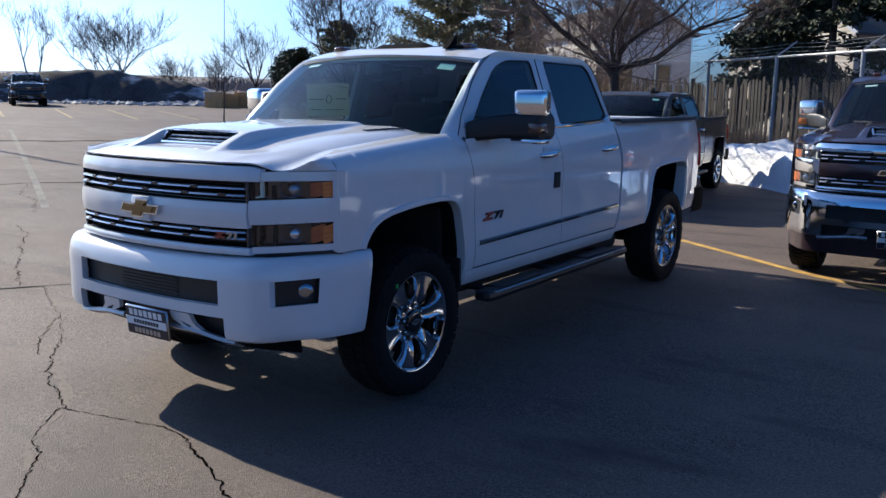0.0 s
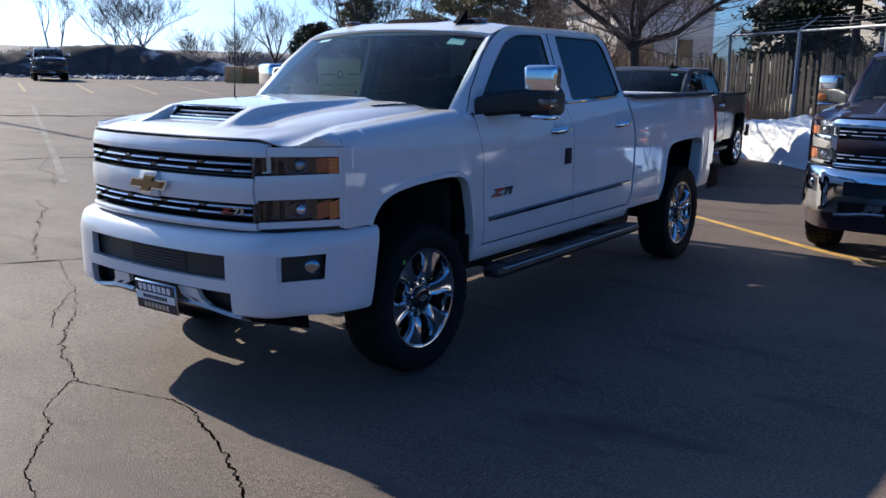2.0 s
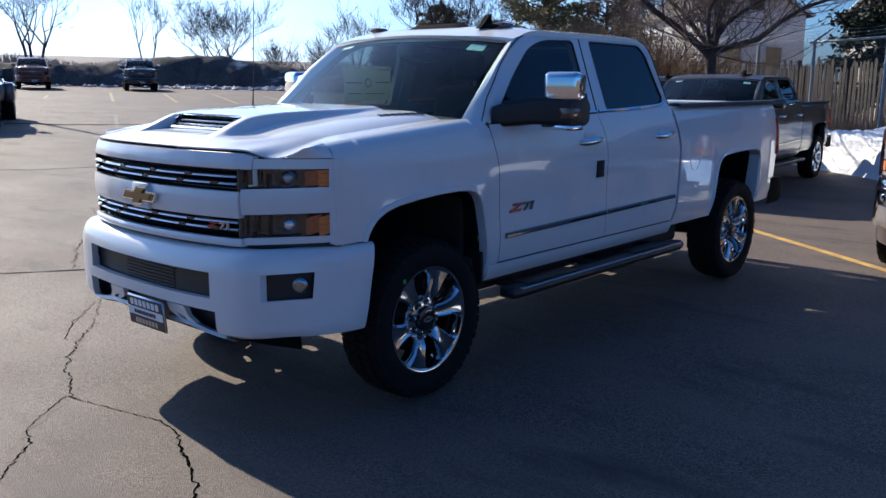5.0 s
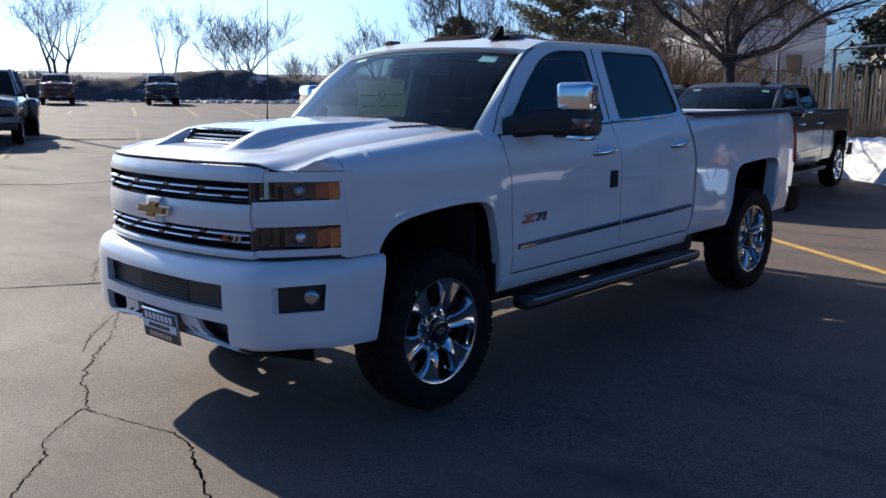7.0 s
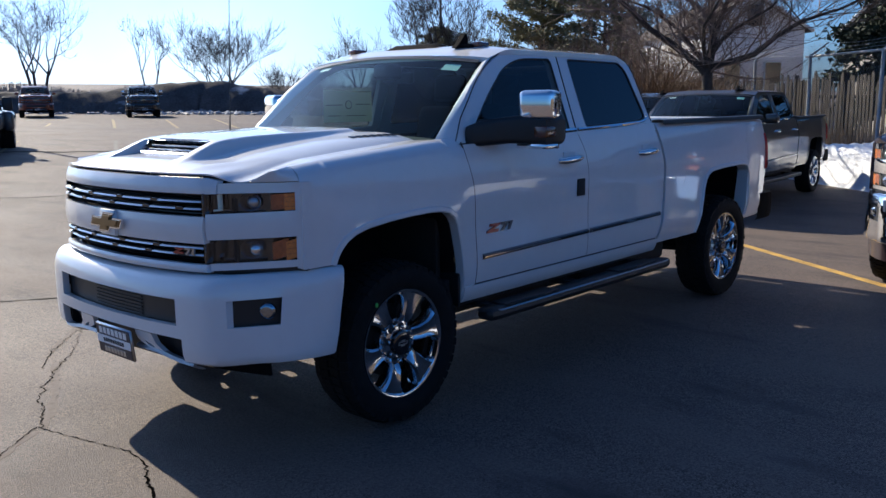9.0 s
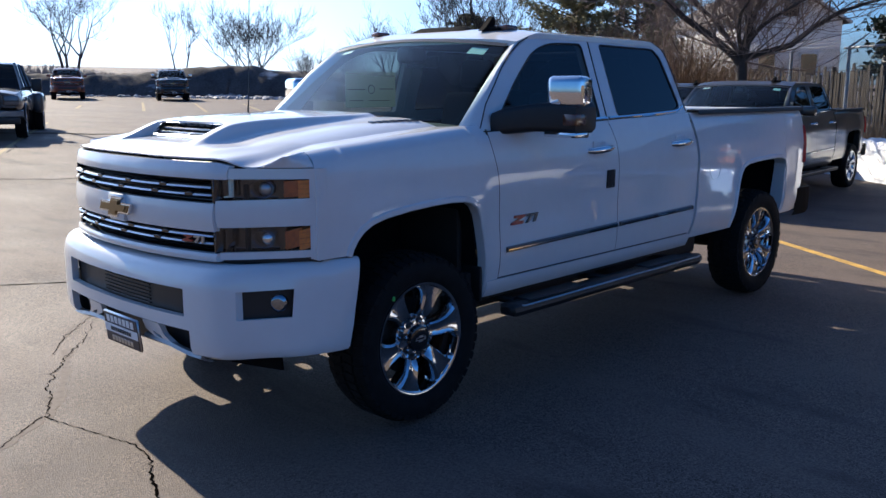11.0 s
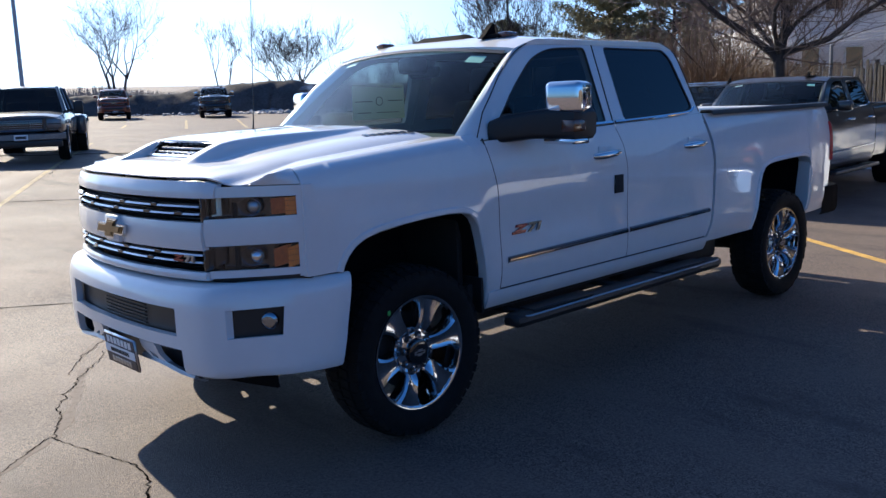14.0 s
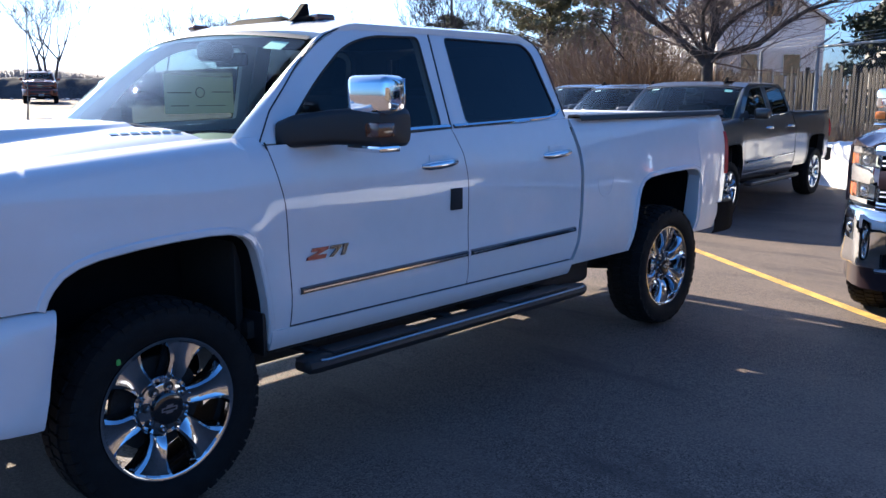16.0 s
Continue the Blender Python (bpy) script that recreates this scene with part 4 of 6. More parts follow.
    for seam in (SEAM_A, SEAM_B):
        both("door_seam", lambda: tube([Vector((side_x(curve(z, seam), z) - 0.004, curve(z, seam), z)) for z in span(0.60, min(1.44, seam[-1][0]), 16)], 0.0045, 5), BLACK, root)
    both("door_seam", lambda: tube([Vector((side_x(y, 0.641) - 0.003, y, 0.641)) for y in span(0.59, 2.70, 8)], 0.004, 5), BLACK, root)
    inner = [(0.835, 0.412, 1.447), (0.820, 0.485, 1.511), (0.778, 0.722, 1.712), (0.735, 0.927, 1.870), (0.735, 1.09, 1.944)]
    outer = [(0.515, 1.434), (0.594, 1.567), (0.772, 1.756), (0.972, 1.905), (1.19, 1.962)]

    def pillar():
        def f(i, k):
            a = Vector(inner[i])
            b = U(*outer[i]) + Vector((0.002, 0, 0))
            p = a.lerp(b, k / 3)
            return p + Vector((0.012, -0.012, 0.006)) * math.sin(math.pi * k / 3)
        return shell(list(range(5)), [0, 1, 2, 3], f, thick=(-0.025, 0.03, -0.01))

    both("windscreen_pillar", pillar, paint, root)

    def roof_z(x, y):
        return 2.008 - 0.042 * (abs(x) / 0.775) ** 4 - 0.072 * (1 - S((y - 0.87) / 0.32)) - 0.062 * S((y - 2.36) / 0.26) ** 1.5

    part("roof", shell(span(-0.772, 0.772, 28), sorted(set(span(0, 0.2, 8) + span(0.2, 1, 14))), lambda x, t: (x, (0.872 + 0.08 * (x / 0.7) ** 2) * (1 - t) + 2.61 * t, roof_z(x, (0.872 + 0.08 * (x / 0.7) ** 2) * (1 - t) + 2.61 * t)), thick=(0, 0, -0.03)), paint, root)
    back_y = lambda z: curve(z, [(0.6, 2.74), (1.45, 2.735), (1.6, 2.70), (1.95, 2.62)])
    part("cab_back", shell([-0.92, -0.88, -0.62, -0.6, 0.6, 0.62, 0.88, 0.92], [0.62, 1.0, 1.45, 1.50, 1.55, 1.86, 1.915], lambda x, z: (x * (1 if z < 1.46 else 1 - 0.42 * (z - 1.46)), back_y(z) - 0.02 * (abs(x) > 0.9) - 0.03 * S((z - 1.8) / 0.1), z), hole=lambda x, z: abs(x) < 0.61 and 1.53 < z < 1.87, thick=(0, -0.04, 0)), paint, root)
    part("rear_window", shell([-0.6, 0.6], [1.54, 1.87], lambda x, z: (x * (1 - 0.34 * (z - 1.46)), back_y(z) - 0.01, z)), TINT, root, "dark back glass")
    base = lambda x: Vector((x, 0.165 + 0.225 * (x / 0.8) ** 2, 1.468 - 0.018 * (x / 0.8) ** 2))
    head = lambda x: Vector((x * 0.875, 0.868 + 0.07 * (x / 0.8) ** 2, 1.942 - 0.042 * (x / 0.8) ** 2))
    part("windscreen", shell(span(-0.835, 0.835, 24), span(0, 1, 12), lambda x, t: base(x).lerp(head(x), t) + Vector((0, -0.02, 0.02)) * math.sin(math.pi * t)), SHIELD, root, "clear raked windscreen")
    part("windscreen_band", shell(span(-0.835, 0.835, 24), [0.955, 1.0], lambda x, t: base(x).lerp(head(x), t) + Vector((0, -0.02, 0.02)) * math.sin(math.pi * t) + Vector((0, -0.003, 0.003)), thick=(0, 0.002, 0)), BLACK, root)
    part("scuttle", shell(span(-0.84, 0.84, 20), [0, 1, 2], lambda x, k: (x, 0.115 + 0.23 * (x / 0.8) ** 2 + 0.04 * k, (1.452, 1.458, 1.462)[k] - 0.016 * (x / 0.8) ** 2), thick=(0, 0, -0.03)), BLACK, root)
    for x0, x1 in ((-0.62, -0.02), (0.06, 0.66)):
        part("wiper", tube([base(x0) + Vector((0, 0.06, 0.05)), base((x0 + x1) / 2) + Vector((0, 0.035, 0.036)), base(x1) + Vector((0, 0.0, 0.012))], [0.006, 0.01, 0.012], 6), BLACK, root)

    # cabin
    part("dashboard", shell(span(-0.78, 0.78, 12), [0, 1, 2, 3, 4], lambda x, k: (x, (0.42, 0.62, 0.86, 0.95, 0.93)[k], (1.40, 1.43, 1.41, 1.34, 1.0)[k] + 0.03 * math.exp(-(((x - 0.38) / 0.22) ** 2)) * (k in (1, 2))), thick=(0, 0.0, -0.05)), CABIN, root)
    part("steering_wheel", tube([Vector((0.38 + 0.185 * math.cos(a), 1.06 + 0.06 * math.sin(a), 1.36 + 0.17 * math.sin(a))) for a in span(0, 2 * math.pi, 24)], 0.016, 8), CABIN, root)
    for x in (-0.40, 0.40):
        seat = part("seat", rbox((x - 0.27, 1.28, 0.82), (x + 0.27, 1.80, 1.0), 0.06, 3), SEAT, root)
        part("backrest", rbox((-0.26, -0.07, 0), (0.26, 0.08, 0.68), 0.06, 3, Matrix.Translation((x, 1.80, 0.96)) @ Matrix.Rotation(radians(-13), 4, "X")), SEAT, seat)
        part("headrest", rbox((-0.14, -0.05, 0), (0.14, 0.05, 0.20), 0.05, 3, Matrix.Translation((x, 1.96, 1.66)) @ Matrix.Rotation(radians(-10), 4, "X")), SEAT, seat)
    part("rear_bench", rbox((-0.72, 2.44, 0.85), (0.72, 2.62, 1.50), 0.06, 3), SEAT, root)
    for x in (-0.48, 0.48):
        part("headrest", rbox((x - 0.14, 2.50, 1.47), (x + 0.14, 2.60, 1.64), 0.05, 3), SEAT, root)
    part("inside_mirror", rbox((-0.13, 0.98, 1.775), (0.13, 1.02, 1.845), 0.02, 3), BLACK, root)
    part("sensor_cover", rbox((-0.07, 0.83, 1.80), (0.07, 0.98, 1.90), 0.03, 3), BLACK, root)
    part("cab_floor", rbox((-0.90, 0.42, 0.60), (0.90, 2.73, 0.68), 0.01), CHASSIS, root)
    part("bulkhead", rbox((-0.85, 0.40, 0.62), (0.85, 0.44, 1.38), 0.01), CHASSIS, root)
    both("door_card", lambda: rbox((0.845, 0.58, 0.64), (0.885, 2.70, 1.41), 0.01), CABIN, root)
    part("headlining", rbox((-0.70, 1.05, 1.925), (0.70, 2.55, 1.945), 0.008), CABIN, root)

    # roof lamps and antennas
    def on_roof(x, y):
        return Vector((x, y, roof_z(x, y)))

    part("roof_lamp_bar", shell(span(-0.23, 0.23, 12), [0, 1, 2, 3, 4], lambda x, k: on_roof(x, 1.12 + 0.12 * k / 4) + Vector((0, 0, (0, 0.015, 0.024, 0.022, 0)[k] * (1 if abs(x) < 0.22 else 0.3))), thick=(0, 0, -0.01)), MATTE, root, "dark lamp bar on the roof")
    both("roof_marker_lamp", lambda: rbox((-0.04, -0.055, -0.01), (0.04, 0.055, 0.024), 0.015, 3, Matrix.Translation(on_roof(0.55, 1.16))), ROOFAMBER, root, "small amber roof marker")
    fin = plate([(-0.06, -0.005), (0.058, -0.005), (0.055, 0.02), (0.034, 0.082), (0.016, 0.082), (-0.03, 0.02)], [], lambda u, v: on_roof(0.44, 1.10) + Vector((-0.018 * (1 - v / 0.09), u, v)), (0.036, 0, 0))
    part("shark_fin_antenna", fin, MATTE, root)
    part("antenna_base", rbox((-0.035, -0.05, -0.01), (0.075, 0.085, 0.014), 0.01, 2, Matrix.Translation(on_roof(0.47, 1.13))), MATTE, root)
    part("mast_antenna", tube([(-0.86, 0.28, 1.43), (-0.87, 0.30, 1.60), (-0.90, 0.36, 2.40)], [0.008, 0.003, 0.0022], 6), BLACK, root)

    # tow mirrors
    def mirror_turn(m):
        return Matrix.Translation((1.16, 0.95, 0)) @ Matrix.Rotation(radians(16), 4, "Z") @ m

    def arm():
        xs_ = [0.90, 0.96, 1.04, 1.12, 1.245, 1.265]
        front = [(0.60, 0.625, 0.74, 0.835, 0.885, 0.93), (0.80, 0.82, 0.95, 1.02, 1.06, 1.05)]
        zs = [(1.415, 1.412, 1.425, 1.42, 1.415, 1.43), (1.525, 1.55, 1.57, 1.582, 1.578, 1.555)]
        bm = bmesh.new()
        rings = []
        for i, x in enumerate(xs_):
            y0, y1, z0, z1 = front[0][i], front[1][i], zs[0][i], zs[1][i]
            loop = rounded([(y0, z0), (y1, z0), (y1, z1), (y0, z1)], 0.03, 3)
            rings.append([bm.verts.new((x, p[0], p[1])) for p in loop])
        n = len(rings[0])
        for a, b in zip(rings, rings[1:]):
            for k in range(n):
                bm.faces.new((a[k], a[(k + 1) % n], b[(k + 1) % n], b[k]))
        bm.faces.new(rings[0])
        bm.faces.new(rings[-1][::-1])
        bmesh.ops.recalc_face_normals(bm, faces=bm.faces[:])
        return bm

    arms = both("tow_mirror", arm, BLACK, root, "black tow mirror with a bright cap")
    for ob, sx in zip(arms, (1, -1)):
        fix = (lambda b: b) if sx > 0 else mirrored
        part("mirror_cap", fix(rbox((-0.105, -0.095, 1.545), (0.105, 0.08, 1.718), 0.035, 4, mirror_turn(Matrix.Identity(4)))), CHROME, ob, "chrome cap")
        part("mirror_glass", fix(rbox((-0.095, 0.079, 1.56), (0.095, 0.086, 1.705), 0.002, 1, mirror_turn(Matrix.Identity(4)))), CHROME, ob, "mirror glass")
        part("mirror_marker", fix(rbox((1.175, 0.858, 1.455), (1.268, 0.96, 1.52), 0.012, 2)), ROOFAMBER, ob, "amber marker lens")
        part("mirror_trim", fix(rbox((1.055, 0.862, 1.392), (1.272, 0.985, 1.422), 0.010, 2)), CHROME, ob, "thin bright trim")
    both("mirror_mount", lambda: plate(rounded([(0.60, 1.445), (0.82, 1.455), (0.82, 1.56), (0.74, 1.555), (0.64, 1.50)], 0.02), [], lambda y, z: U(y, z) + Vector((0.004, 0, 0)), (-0.03, 0, 0)), BLACK, root)

    # front: header, grilles, bars and lamps
    part("grille_header", fascia(-0.705, 0.705, 1.262, 1.352, -0.004, lean=0.016, belly=0.006, under=True), surround if surround is CHROME else paint, root)
    part("grille_bar_upper", fascia(-0.655, 0.655, 1.035, 1.158, -0.012, belly=0.008), surround, root)
    part("grille_bar_lower", fascia(-0.665, 0.665, 0.904, 0.940, -0.012, belly=0.008), surround, root)
    for z0, z1 in ((1.155, 1.265), (0.938, 1.038)):
        g = part("grille", fascia(-0.66, 0.66, z0, z1, 0.055, depth=0.02), GLOSSB, root, "black grille insert")
        for k in range(1, 6):
            part("grille_slat", bar_on_fascia(-0.655, 0.655, z0 + (z1 - z0) * k / 6, 0.006, 0.035), BLACK, g)
        for z in ((1.228, 1.195) if z0 > 1.1 else (1.016, 0.984)):
            part("grille_strip", bar_on_fascia(-0.645, 0.645, z, 0.015, -0.002), SATIN, g, "slim bright strip")
            for x in (-0.47, -0.20, 0.09, 0.36) if z in (1.228, 1.016) else (-0.56, -0.29, 0.02, 0.30, 0.52):
                part("strip_break", rbox((-0.026, -0.010, -0.0085), (0.026, 0.012, 0.0085), 0.003, 1, Matrix.Translation((x, fascia_y(x) + 0.0, z)) @ Matrix.Rotation(math.atan2(fascia_y(x + 0.01) - fascia_y(x - 0.01), 0.02), 4, "Z")), GLOSSB, g)
        for x in (-0.657, 0.645):
            part("grille_end", rbox((x, fascia_y(x) - 0.004, z0), (x + 0.012, fascia_y(x) + 0.07, z1), 0.003, 1), GLOSSB, g)
    tie = [(-0.125, -0.030), (-0.048, -0.030), (-0.058, -0.058), (0.038, -0.058), (0.048, -0.030), (0.118, -0.030), (0.128, 0.024), (0.058, 0.024), (0.066, 0.056), (-0.034, 0.056), (-0.044, 0.024), (-0.118, 0.024)]
    tie = [((0.80 if abs(p[0]) < 0.07 else 1.06) * p[0] + 0.25 * p[1], (0.66 if abs(p[1]) < 0.035 else 0.70) * p[1]) for p in tie]
    part("emblem_back", rbox((-0.072, -1.062, 1.030), (0.072, -1.03, 1.160), 0.012), surround, root)
    part("emblem_rim", plate([(p[0] * 1.07 + math.copysign(0.004, p[0]), p[1] * 1.06 + math.copysign(0.006, p[1])) for p in tie], [], lambda u, v: (u, -1.068, 1.098 + v), (0, 0.014, 0)), CHROME, root)
    gold = part("emblem", plate(tie, [], lambda u, v: (u, -1.072, 1.098 + v), (0, 0.010, 0)), GOLD, root, "gold slanted cross emblem")
    part("emblem_face", plate([(p[0] * 0.86, p[1] * 0.80) for p in tie], [], lambda u, v: (u, -1.077 - 0.05 * v, 1.098 + v), (0, 0.010, 0)), GOLD, gold)
    if badge:
        for shape, mt in BADGE_SHAPES:
            part("grille_badge", plate([(p[0] * 0.62, p[1] * 0.62) for p in shape], [], lambda u, v: (0.545 + u + v * 0.3, fascia_y(0.545 + u) - 0.016, 0.998 + v), (0, 0.008, 0)), mt, root)
    both("lamp_brow", lambda: fascia(0.708, 0.962, 1.264, 1.309, 0.0, lean=0.004), surround if surround is CHROME else paint, root)
    both("lamp_band", lambda: fascia(0.66, 0.962, 1.052, 1.170, -0.004, belly=0.006, rise=0.012), surround, root)
    both("lamp_sill", lambda: fascia(0.67, 0.962, 0.912, 0.944, -0.004, rise=0.012), surround, root)
    both("lamp_post", lambda: fascia(0.943, 0.970, 0.914, 1.309, 0.0, n=3, nz=8), paint, root)
    for z0, z1, rise in ((1.175, 1.262, 0.004), (0.946, 1.044, 0.016)):
        def lamp(fix):
            lens = part("headlamp", fix(fascia(0.66, 0.944, z0, z1, 0.008, rise=rise, depth=None)), LENS, root, "clear headlamp lens")
            part("lamp_housing", fix(fascia(0.655, 0.95, z0 - 0.005, z1 + 0.005, 0.085, rise=rise, depth=0.02)), GLOSSB, lens)
            zc = (z0 + z1) / 2 + rise * 0.5
            c = Vector((0.795, fascia_y(0.795) + 0.055, zc))
            part("projector_ring", fix(tube([c + Vector((0.040 * math.cos(a), -0.026 + 0.03 * math.cos(a), 0.038 * math.sin(a))) for a in span(0, 2 * math.pi, 20)], 0.004, 6)), DARKCHROME, lens)
            eye = bmesh.new()
            bmesh.ops.create_uvsphere(eye, u_segments=16, v_segments=10, radius=0.034)
            eye.transform(Matrix.Translation(c))
            part("projector", fix(eye), SATIN if z0 > 1.1 else CHROME, lens)
            part("indicator", fix(fascia(0.909, 0.941, z0 + 0.006, z1 - 0.006, 0.012, rise=rise, depth=0.02)), AMBER, lens, "amber indicator")
            part("indicator_reflector", fix(fascia(0.868, 0.906, z0 + 0.010, z1 - 0.008, 0.016, rise=rise, depth=0.02)), DEEPAMBER, lens, "deep amber reflector")
            for k in range(1, 4):
                part("indicator_rib", fix(fascia(0.868, 0.941, z0 + (z1 - z0) * k / 4 - 0.0015, z0 + (z1 - z0) * k / 4 + 0.0015, 0.0105, rise=rise, depth=0.012, nz=2)), DEEPAMBER, lens)
            if z0 > 1.1:
                part("light_pipe", fix(fascia(0.694, 0.704, z0 + 0.012, z1 - 0.004, 0.020, rise=rise, depth=0.012, n=2)), PAPER, lens, "pale light pipe")
                part("light_pipe", fix(fascia(0.675, 0.704, z0 + 0.006, z0 + 0.014, 0.020, rise=rise, depth=0.012, n=2)), PAPER, lens, "pale light pipe")
            part("lamp_divider", fix(fascia(0.850, 0.868, z0, z1, 0.018, rise=rise, depth=0.05)), GLOSSB, lens)
            part("lamp_corner", fix(fascia(0.668, 0.682, z0 + 0.008, z1 - 0.008, 0.03, rise=rise, depth=0.03)), GLOSSB, lens)
        lamp(lambda b: b)
        lamp(mirrored)

    # bumper
    bx = sorted({s * v for v in (0, 0.15, 0.3, 0.45, 0.55, 0.58, 0.62, 0.65, 0.68, 0.72, 0.76, 0.795, 0.82, 0.86, 0.90, 0.925, 0.96, 0.985, 1.0, 1.01, 1.018) for s in (1, -1)})
    bz = [0.478, 0.49, 0.52, 0.56, 0.60, 0.655, 0.70, 0.74, 0.78, 0.815, 0.845, 0.868, 0.882, 0.888]
    bump_in = lambda z: curve(z, [(0.478, 0.03), (0.49, 0.012), (0.52, 0.004), (0.60, 0.0), (0.78, 0.0), (0.815, 0.006), (0.845, 0.016), (0.868, 0.032), (0.882, 0.055), (0.888, 0.09)])

    def bumper_at(x, z):
        a = abs(x)
        y = soft(a, BUMPER_PLAN, 0.005) if a < 1.0 else curve(a, BUMPER_PLAN)
        k = bump_in(z)
        low = z + (0.012 * S((0.62 - z) / 0.1) * (a / 1.0) ** 2 if z < 0.62 else 0.014 * (a / 1.0) ** 2)
        end = S((a - 0.82) / 0.18)
        return (x * (1 - 0.40 * k * S((a - 0.7) / 0.3)), y + k * (1 - end) - 0.19 * (0.888 - z) * end, low)

    def bumper_hole(x, z):
        a = abs(x)
        return (a < 0.55 and 0.655 < z < 0.78) or (a < 0.58 and z < 0.60) or (0.795 < a < 0.925 and 0.655 < z < 0.78)

    part("front_bumper", shell(bx, bz, bumper_at, bumper_hole, thick=(0, 0.035, 0)), bumper, root, "wrap-around front bumper")
    # unseen matte sheet added behind the bumper to stop sun leaking through
    part("bumper_shelf", shell(span(-0.90, 0.90, 24), [0, 1], lambda x, k: (x, curve(abs(x), BUMPER_PLAN) + 0.05 + 0.22 * k, 0.868), thick=(0, 0, -0.01)), MATTE, root)
    part("bumper_slot", shell(span(-0.56, 0.56, 16), [0.65, 0.785], lambda x, z: (x, curve(abs(x), BUMPER_PLAN) + 0.045, z), thick=(0, 0.01, 0)), BLACK, root)
    for k in range(7):
        z = 0.665 + 0.017 * k
        part("slot_slat", shell(span(-0.20, 0.24, 6), [z, z + 0.006], lambda x, w: (x, curve(abs(x), BUMPER_PLAN) + 0.036, w), thick=(0, 0.01, 0)), BLACK, root)
    part("bumper_gap_seal", shell(span(-0.95, 0.95, 40), [0.872, 0.922], lambda x, z: (x, fascia_y(min(abs(x), 0.96)) + 0.035 if abs(x) < 0.97 else -0.55, z), thick=(0, 0.02, 0)), BLACK, root)
    both("lamp_pocket", lambda: shell([0.78, 0.83, 0.88, 0.94], [0.65, 0.785], lambda x, z: (x, curve(abs(x), BUMPER_PLAN) + 0.05, z + 0.008), thick=(0, 0.01, 0)), BLACK, root)

    def fog():
        c = Vector((0.878, curve(0.878, BUMPER_PLAN) + 0.026, 0.728))
        bm = lathe([(0.0, -0.004), (0.02, -0.004), (0.034, -0.001), (0.039, 0.004), (0.039, 0.03)], 20, axis="y")
        bm.transform(Matrix.Translation(c) @ Matrix.Rotation(radians(38), 4, "Z"))
        return bm

    both("fog_lamp", fog, FOGLENS, root, "round clear fog lamp")
    both("intake_end", lambda: rbox((0.585, -1.0, 0.47), (0.64, -0.86, 0.615), 0.005, 1), BLACK, root)
    part("lower_intake", shell(span(-0.64, 0.64, 16), [0.46, 0.61], lambda x, z: (x, curve(abs(x), BUMPER_PLAN) + 0.075 + 0.1 * (0.61 - z), z), thick=(0, 0.01, 0)), BLACK, root)
    both("tow_hook_surround", lambda: plate(rounded([(0.205, 0.592), (0.345, 0.592), (0.36, 0.54), (0.42, 0.502), (0.40, 0.488), (0.30, 0.51), (0.215, 0.545)], 0.012), [rounded([(0.272, 0.548), (0.335, 0.53), (0.345, 0.515), (0.30, 0.522)], 0.005)], lambda u, v: (u, curve(u, BUMPER_PLAN) + 0.01 + 0.25 * (0.592 - v), v), (0, 0.025, 0)), surround, root)
    both("chin_valance", lambda: shell(span(0.19, 0.62, 12), [0, 1, 2], lambda x, k: (x, curve(x, BUMPER_PLAN) + (0.03, 0.022, 0.07)[k], 0.505 - 0.03 * S((x - 0.3) / 0.3) + (0.014, -0.002, -0.028)[k]), thick=(0, 0.02, 0.0)), chin, root)
    part("air_dam", shell(span(-0.72, 0.72, 18), [0.36, 0.42, 0.50], lambda x, z: (x, -0.80 + 0.14 * (x / 0.72) ** 2 - 0.1 * (z - 0.36), z), thick=(0, 0.012, 0)), MATTE, root)
    if plate_on:
        p = part("number_plate", rbox((-0.166, -0.008, -0.080), (0.166, 0.006, 0.080), 0.006, 1, Matrix.Translation((0.062, -1.092, 0.512)) @ Matrix.Rotation(radians(6), 4, "X")), SATIN, root, "dark dealer plate in a bright frame")
        pm = Matrix.Translation((0.062, -1.092, 0.512)) @ Matrix.Rotation(radians(6), 4, "X")
        part("plate_face", rbox((-0.160, -0.0105, -0.074), (0.160, -0.006, 0.074), 0.001, 1, pm), PLATEBLUE, p)
        part("plate_band", rbox((-0.160, -0.0125, -0.022), (0.160, -0.010, 0.020), 0.001, 1, pm), WHITEPAPER, p)
        for z, h, n, w, mt, lift in ((0.046, 0.034, 7, 0.27, WHITEPAPER, 0.0), (-0.001, 0.020, 9, 0.20, INK, 0.002), (-0.050, 0.026, 7, 0.21, SATIN, 0.0)):
            for k in range(n):
                x = -w / 2 + w * (k + 0.5) / n
                part("plate_mark", rbox((x - w / n * 0.36, -0.0125 - lift, z - h / 2), (x + w / n * 0.36, -0.0100 - lift, z + h / 2), 0.0008, 1, pm), mt, p)

    # underneath
    for x in (-0.44, 0.44):
        part("frame_rail", rbox((x - 0.05, -0.70, 0.46), (x + 0.05, 4.85, 0.66), 0.015), CHASSIS, root)
    for y in (0.75, 1.9, 2.9, 4.5):
        part("cross_member", rbox((-0.42, y - 0.05, 0.52), (0.42, y + 0.05, 0.62), 0.01), CHASSIS, root)
    for y in (0.0, 3.904):
        part("axle", tube([(-0.78, y, 0.40), (-0.25, y, 0.40), (-0.12, y, 0.42), (0.12, y, 0.42), (0.25, y, 0.40), (0.78, y, 0.40)], [0.055, 0.055, 0.16, 0.16, 0.055, 0.055], 12), CHASSIS, root)
    part("engine_block", rbox((-0.42, -0.62, 0.42), (0.42, 0.40, 1.25), 0.05), CHASSIS, root)
